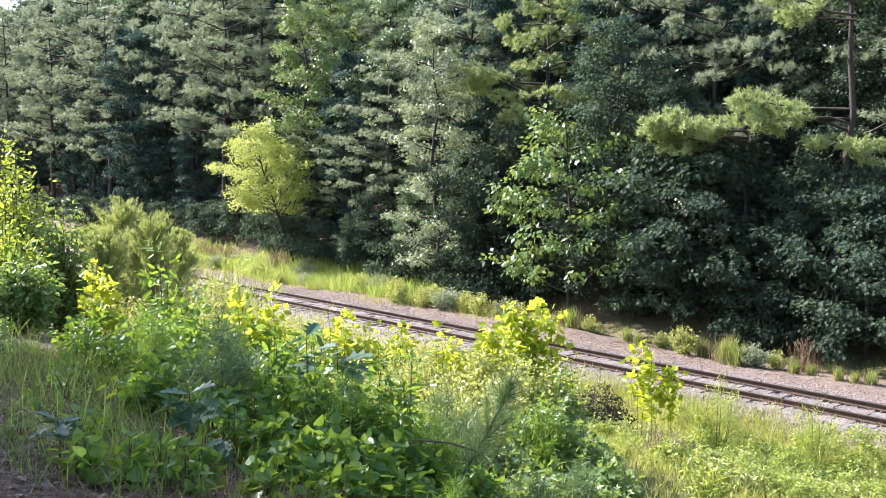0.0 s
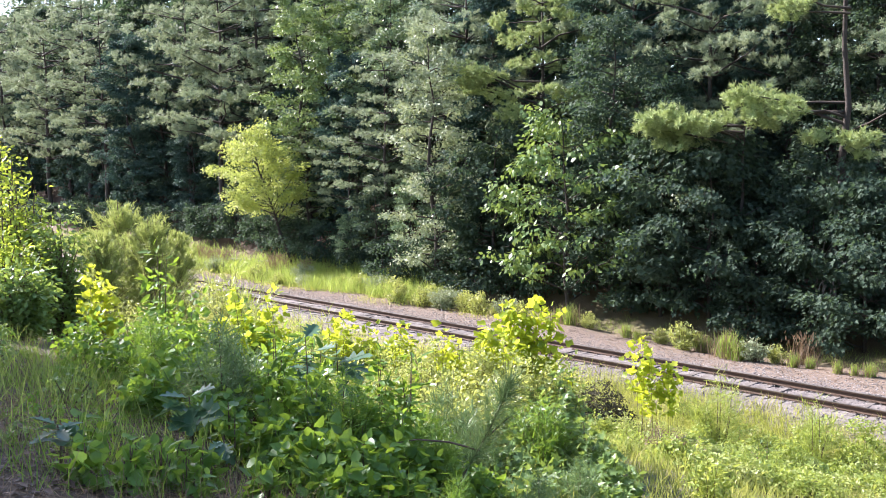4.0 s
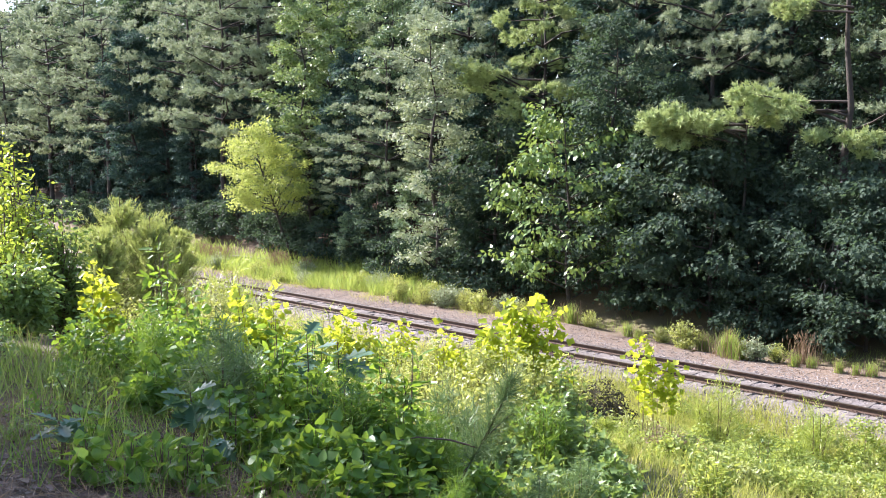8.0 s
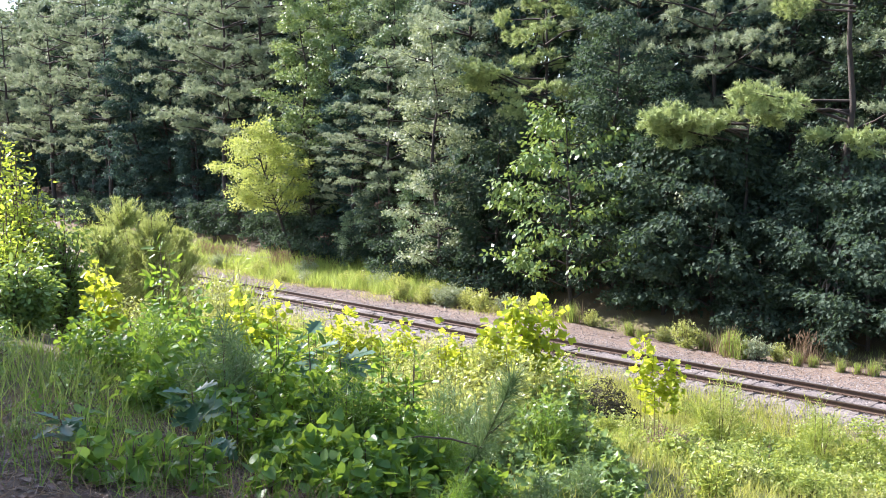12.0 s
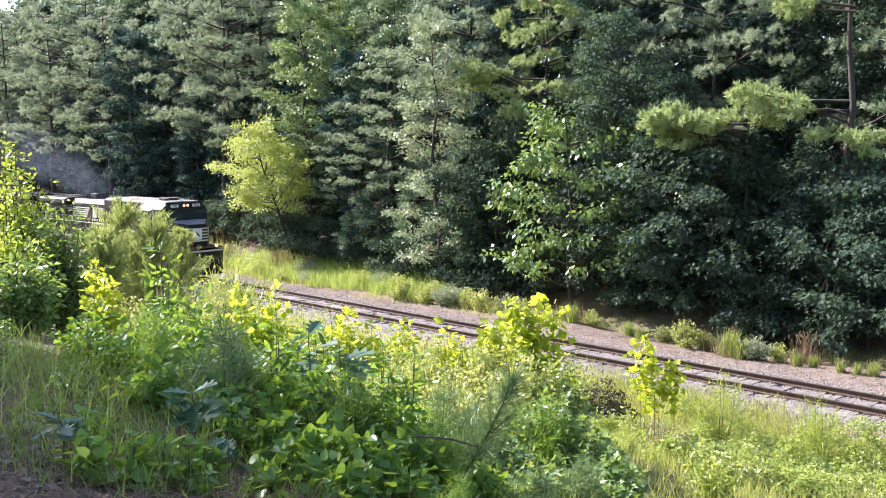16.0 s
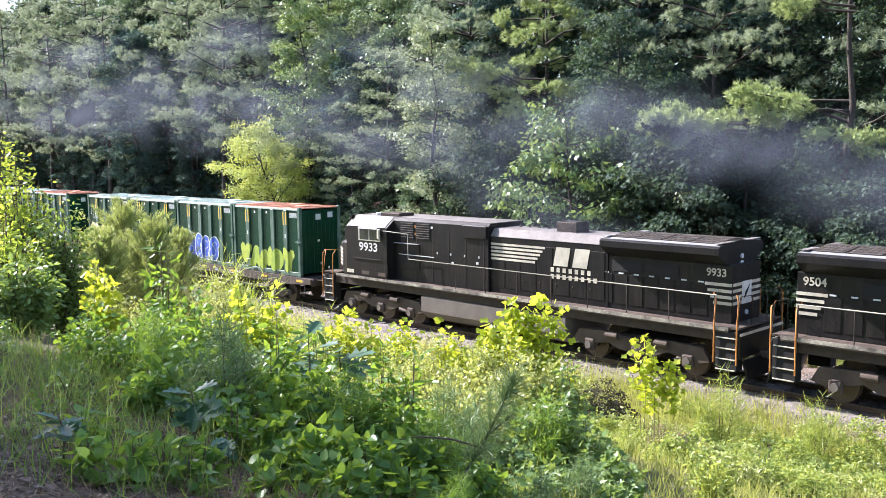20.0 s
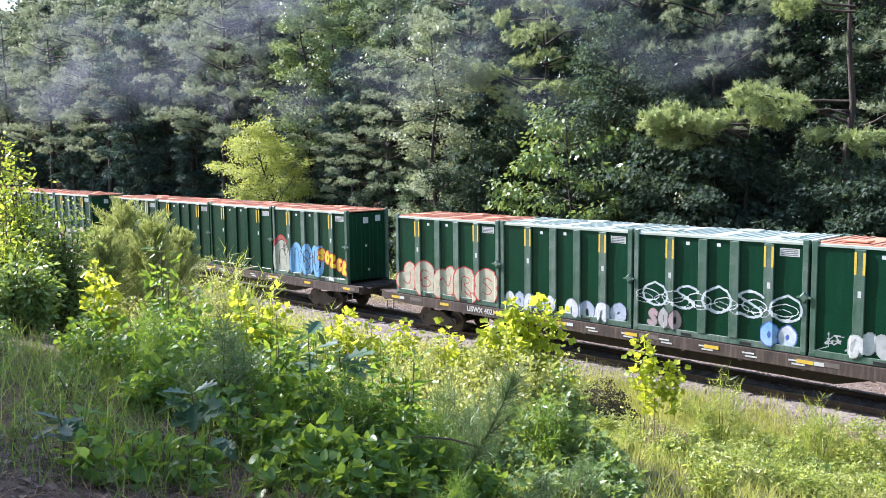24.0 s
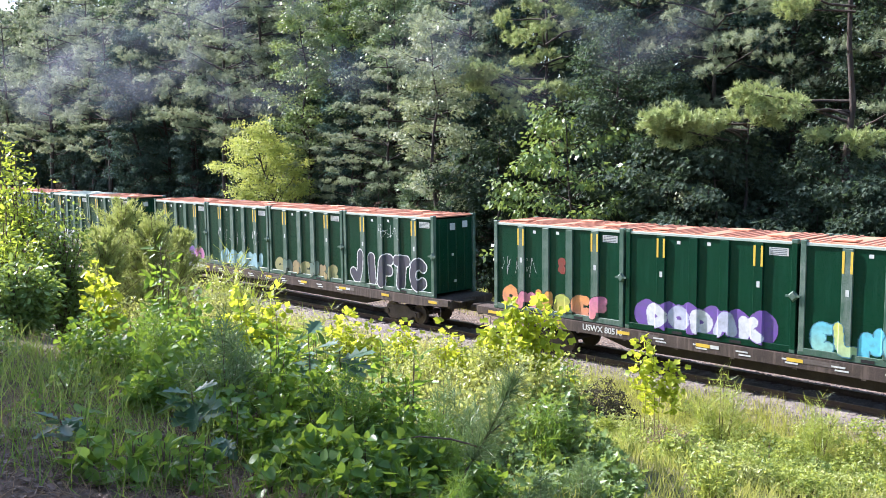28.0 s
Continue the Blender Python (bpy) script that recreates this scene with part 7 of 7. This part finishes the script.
# each car's containers from its front (right-hand) end: roof, worn ribs, paint
LOADS = [
    [("orange", True, [("bubble", -2.4, 2.5, 0.15, 1.45, "VANDY", [LIME, (0.3, 0.42, 0.05)], LIME, 0.02)]),
     ("green", True, [("blob", -1.9, 1.4, 0.15, 1.75, "BEPS", [ROYAL, (0.06, 0.14, 0.6)], WHITE, 0.05), ("line", -2.8, -2.0, 0.3, 1.0, 4, [WHITE], WHITE, 0.025)]),
     ("green", False, None),
     ("green", True, [("blob", -2.7, 2.5, 0.15, 1.75, "UBFS", [(0.62, 0.6, 0.5), (0.6, 0.5, 0.2)], (0.3, 0.28, 0.2), 0.03), ("line", -2.7, -1.8, 1.7, 2.6, 4, [WHITE], WHITE, 0.025)])],
    [("orange", True, [("bubble", -1.9, 1.9, 0.15, 0.95, "NUMKA", [WHITE, GREY], GREY, 0.03), ("line", -2.8, -1.8, 0.2, 0.8, 5, [GREY], GREY, 0.03), ("line", 2.0, 2.7, 0.3, 1.2, 5, [GREY], GREY, 0.03)]),
     ("green", True, [("hoop", -2.95, 2.8, 1.05, 1.55, "OOOOOO", [WHITE], WHITE, 0.008), ("hoop", -2.75, 2.95, 0.85, 1.85, "OSOSO", [(0.55, 0.62, 0.66)], WHITE, 0.008), ("hoop", -2.95, 2.6, 0.95, 1.35, "OOOOOOOO", [(0.5, 0.58, 0.62)], WHITE, 0.008), ("bubble", -2.5, -1.2, 0.15, 0.9, 3, [(0.4, 0.28, 0.3), GREY], BLACK, 0.03), ("bubble", 1.6, 2.7, 0.1, 0.9, 2, [BLUE, WHITE], (0.05, 0.12, 0.4), 0.04)]),
     ("green", True, [("bubble", -2.8, -0.3, 0.1, 0.85, 5, [WHITE, (0.35, 0.42, 0.55)], (0.12, 0.16, 0.25), 0.03), ("bubble", 0.1, 2.8, 0.1, 0.85, 4, [WHITE, (0.35, 0.42, 0.55)], (0.12, 0.16, 0.25), 0.03)]),
     ("orange", True, [("blob", -2.95, 2.95, 0.05, 1.6, "JBNRS", [BEIGE, (0.46, 0.45, 0.34)], RED, 0.045), ("line", 1.2, 1.6, 0.25, 0.5, 3, [RED], RED, 0.02)])],
    [("orange", True, [("blob", -2.9, -1.75, 0.15, 2.1, "H", [(0.35, 0.06, 0.05)], RED, 0.05), ("blob", -2.95, -1.6, 0.1, 2.0, "H", [(0.42, 0.44, 0.36)], BLACK, 0.03), ("line", -2.4, -1.7, 0.9, 1.7, 3, [BLACK], BLACK, 0.02), ("blob", -1.5, 1.15, 0.08, 1.85, "HOU", [BLUE, (0.2, 0.45, 0.76)], BLACK, 0.035), ("line", -0.9, 0.6, 0.5, 1.4, 5, [BLACK], BLACK, 0.016), ("fall", 0.8, 3.0, 1.0, 1.75, "SOZER", [YELLOW, (0.85, 0.55, 0.03)], RED, 0.045), ("bubble", 1.5, 2.75, 0.06, 0.28, "SUROHZ", [WHITE], WHITE, 0.02)]),
     ("orange", False, None),
     ("orange", False, None),
     ("orange", True, [("blob", -2.8, 2.3, 0.08, 0.95, "SOBEBOSEO", [(0.26, 0.44, 0.06), (0.14, 0.4, 0.1)], (0.05, 0.14, 0.04), 0.02), ("line", -2.4, 2.0, 1.7, 2.4, 5, [GREY], GREY, 0.022)])],
    [("orange", True, [("bubble", -1.3, 1.9, 0.15, 1.25, "MTE", [(0.42, 0.38, 0.28), GREY], (0.14, 0.13, 0.16), 0.05), ("bubble", -2.7, -1.6, 0.2, 1.5, 2, [WHITE, RED], (0.4, 0.08, 0.1), 0.03), ("line", 2.0, 2.7, 0.2, 1.0, 4, [YELLOW], YELLOW, 0.02)]),
     ("orange", True, [("bubble", -2.7, 1.6, 0.1, 1.15, "ELNOKO", [CYAN, (0.6, 0.62, 0.12), CYAN], (0.05, 0.2, 0.3), 0.03)]),
     ("orange", False, [("blob", -2.6, 2.4, 0.1, 1.2, "OOOOOO", [PURPLE], PURPLE, 0.03), ("bubble", -2.2, 2.0, 0.15, 1.1, "DODAK", [WHITE, (0.45, 0.48, 0.62)], PURPLE, 0.03)]),
     ("orange", True, [("bubble", -2.6, 2.4, 0.12, 1.0, "OMUSEF", [ORANGE, PINK, ORANGE, (0.4, 0.5, 0.1)], BLACK, 0.025), ("line", -2.7, -0.8, 1.3, 2.3, 5, [GREY], GREY, 0.022), ("bubble", 0.1, 0.55, 1.6, 2.3, 1, [(0.2, 0.03, 0.02)], (0.2, 0.03, 0.02), 0.01)])],
    [("orange", True, [("bubble", -2.6, 2.5, 0.12, 1.8, "JIFTC", [(0.05, 0.05, 0.08), (0.08, 0.07, 0.1)], WHITE, 0.045), ("line", -0.6, 0.9, 2.3, 3.0, 5, [WHITE], WHITE, 0.022)]),
     ("orange", True, [("bubble", -2.6, 2.6, 0.1, 0.95, "CMSENKR", [(0.35, 0.32, 0.12), (0.1, 0.2, 0.18), (0.3, 0.22, 0.12)], BLACK, 0.025)]),
     ("orange", True, [("bubble", -1.6, 2.4, 0.1, 1.0, 5, [(0.3, 0.5, 0.55), (0.25, 0.42, 0.45)], (0.2, 0.36, 0.4), 0.02), ("line", -1.8, 2.4, 1.2, 2.1, 8, [GREY], GREY, 0.022)]),
     ("orange", True, [("bubble", -2.6, 2.6, 0.1, 0.9, 6, [PURPLE, PINK], WHITE, 0.02)])],
    [("orange", True, None), ("green", True, [("bubble", -2.0, 2.0, 0.1, 1.0, 5, [GREY, WHITE], BLACK, 0.03)]), ("orange", True, None), ("orange", False, None)],
    [("orange", True, None), ("orange", True, None), ("green", True, None), ("orange", True, None)],
]

TRAIN = [build_locomotive("9504", -1.91, 1), build_locomotive("9933", -24.21, -1)]
for k, load in enumerate(LOADS):
    mid = -35.25 - 27.84 * (k + 0.5)
    TRAIN.append((build_flat_car(k), mid, 1))
    for i, (roof, worn, paint) in enumerate(load):
        TRAIN.append((build_container(roof, worn, paint, True, 100 + k * 10 + i), mid + 9.19 - i * 6.13, 2))


def run(t):
    """How far the train has come, in metres, against its place at 20 s."""
    d = t - 20
    if d < -5:
        return -71.64 + 14.17 * (d + 5)
    return 14.587 * d + 0.06154 * d ** 2 + 0.00155 * d ** 3 - 0.000138 * d ** 4

# ---- exhaust smoke: drifting wisps of soft-edged flakes ----
def smoke_material():
    m, nt, b = nodes_of("thin exhaust smoke")
    at = nt.nodes.new("ShaderNodeAttribute")
    at.attribute_name = "soft"
    fac = nt.nodes.new("ShaderNodeMath")
    fac.operation = "MULTIPLY"
    link(nt, ramp(nt, at.outputs["Fac"], [(0.0, (0, 0, 0)), (0.35, (0.007,) * 3), (1.0, (0.021,) * 3)]), fac.inputs[0])
    link(nt, ramp(nt, noise_tex(nt, 1.3, 5), [(0.25, (0.45,) * 3), (0.75, (1, 1, 1))]), fac.inputs[1])
    t, d, tl, mx, m2 = (nt.nodes.new("ShaderNode" + k) for k in ("BsdfTransparent", "BsdfDiffuse", "BsdfTranslucent", "MixShader", "MixShader"))
    d.inputs["Color"].default_value = tl.inputs["Color"].default_value = (0.46, 0.51, 0.62, 1)
    m2.inputs[0].default_value = 0.5
    link(nt, d.outputs[0], m2.inputs[1]), link(nt, tl.outputs[0], m2.inputs[2])
    link(nt, fac.outputs[0], mx.inputs[0]), link(nt, t.outputs[0], mx.inputs[1]), link(nt, m2.outputs[0], mx.inputs[2])
    link(nt, mx.outputs[0], nt.nodes["Material Output"].inputs["Surface"])
    return m


SMOKE = smoke_material()


def puff_mesh(seed, n=18):
    """Curved discs with a dense middle and a vanishing rim, strewn through a wisp 4.4 m long."""
    rng = np.random.default_rng(seed)
    vs, fs, soft, k = [], [], [], 0
    ang = np.linspace(0, 2 * np.pi, 12, endpoint=False)
    for i in range(n):
        c = rng.uniform(-1, 1, 3) * np.array([1.7, 0.6, 0.7])
        r = rng.uniform(1.0, 1.6)
        long = rng.uniform(1.0, 1.5)
        q = Euler((rng.uniform(-0.9, 0.9) + math.pi / 2, rng.uniform(-0.15, 0.15), rng.uniform(-0.25, 0.25))).to_matrix()
        pts = [(0, 0, 0.12)] + [(math.cos(a) * r * 0.5 * long, math.sin(a) * r * 0.5, 0.06) for a in ang] + [(math.cos(a) * r * long * rng.uniform(0.8, 1.0), math.sin(a) * r * rng.uniform(0.8, 1.0), 0) for a in ang]
        vs += [tuple(Vector(c) + q @ Vector(p)) for p in pts]
        soft += [1.0] + [0.6] * 12 + [0.0] * 12
        for j in range(12):
            a, b = 1 + j, 1 + (j + 1) % 12
            fs += [(k, k + a, k + b, k + b), (k + a, k + a + 12, k + b + 12, k + b)]
        k += 25
    me = bpy.data.meshes.new("smoke_wisp")
    me.from_pydata(vs, [], [f[:3] if f[2] == f[3] else f for f in fs])
    me.polygons.foreach_set("use_smooth", np.ones(len(me.polygons), bool))
    me.attributes.new("soft", "FLOAT", "POINT").data.foreach_set("value", soft)
    me.materials.append(SMOKE)
    return me


PUFFS = []  # object, stack's place on the train, hood's middle, time it leaves the stack, seed
wisps = [puff_mesh(s) for s in range(900, 906)]
for stack, hood, first, gap, count in ((-4.96, -4.6, 14.4, 0.06, 105), (-21.16, -21.5, 15.4, 0.16, 30)):
    for k in range(count):
        PUFFS.append((tagged(new("smoke_wisp", wisps[k % 6]), "thin grey wisp of diesel exhaust smoke", "smoke", "exhaust smoke"), stack, hood, first + k * gap + max(0, k - 80) * gap * 0.8, len(PUFFS)))


def puff_rows(stack, hood, t0, seed):
    """The wisp rides inside the hood until it leaves the stack; then it slows, rises, spreads and drifts."""
    rng = np.random.default_rng(3000 + seed)
    rows = [(t, pose(hood + run(t), 0, 3.2)) for t in (0, 7, 14) if t < t0 - 0.4]
    rows += [(t0 - 0.2, pose(hood + run(t0 - 0.2), 0, 3.2)), (t0, pose(stack + run(t0), 0, 3.9))]
    x0, up, side, along = stack + run(t0), rng.uniform(1.8, 4.8), rng.normal(0.5, 0.5), rng.normal(-1.0, 0.6)
    ry, rz = rng.uniform(-28, 28), rng.uniform(-40, 40)
    for dt in (0.2, 0.45, 0.9, 1.6, 2.6, 3.3, 4.0, 6.0, 8.5, 11.0, 13.6):
        if t0 + dt < 28:
            g = 1 - math.exp(-dt / 0.45)
            e = min(1, dt / 2.5)
            rows.append((t0 + dt, pose(x0 + 2.4 * g + along * dt, side * dt * 0.7, 4.6 + up * 3.3 * (1 - math.exp(-dt / 3.3)) + 0.5 * g, 0, ry * e, rz * e)))
    return rows + [(28.0, rows[-1][1])]


# ---- what moves ----
def motions():
    times = [k * 0.5 for k in range(57)]
    for ob, x0, kind in TRAIN:
        z = 1.47 - 0.12 if kind == 2 else 0.0
        walk(ob, [(t, pose(x0 + run(t), 0, z, 0, 0, 180 if kind == -1 else 0)) for t in times])
    for ob, stack, hood, t0, seed in PUFFS:
        walk(ob, puff_rows(stack, hood, t0, seed))
    for ob, r, facing, place in WHEELS:
        walk(ob, [(n / FPS, Matrix.Translation(place) @ pose(0, 0, 0, 0, math.degrees(facing * run(n / FPS) / r), 0)) for n in range(0, 841)])


motions()
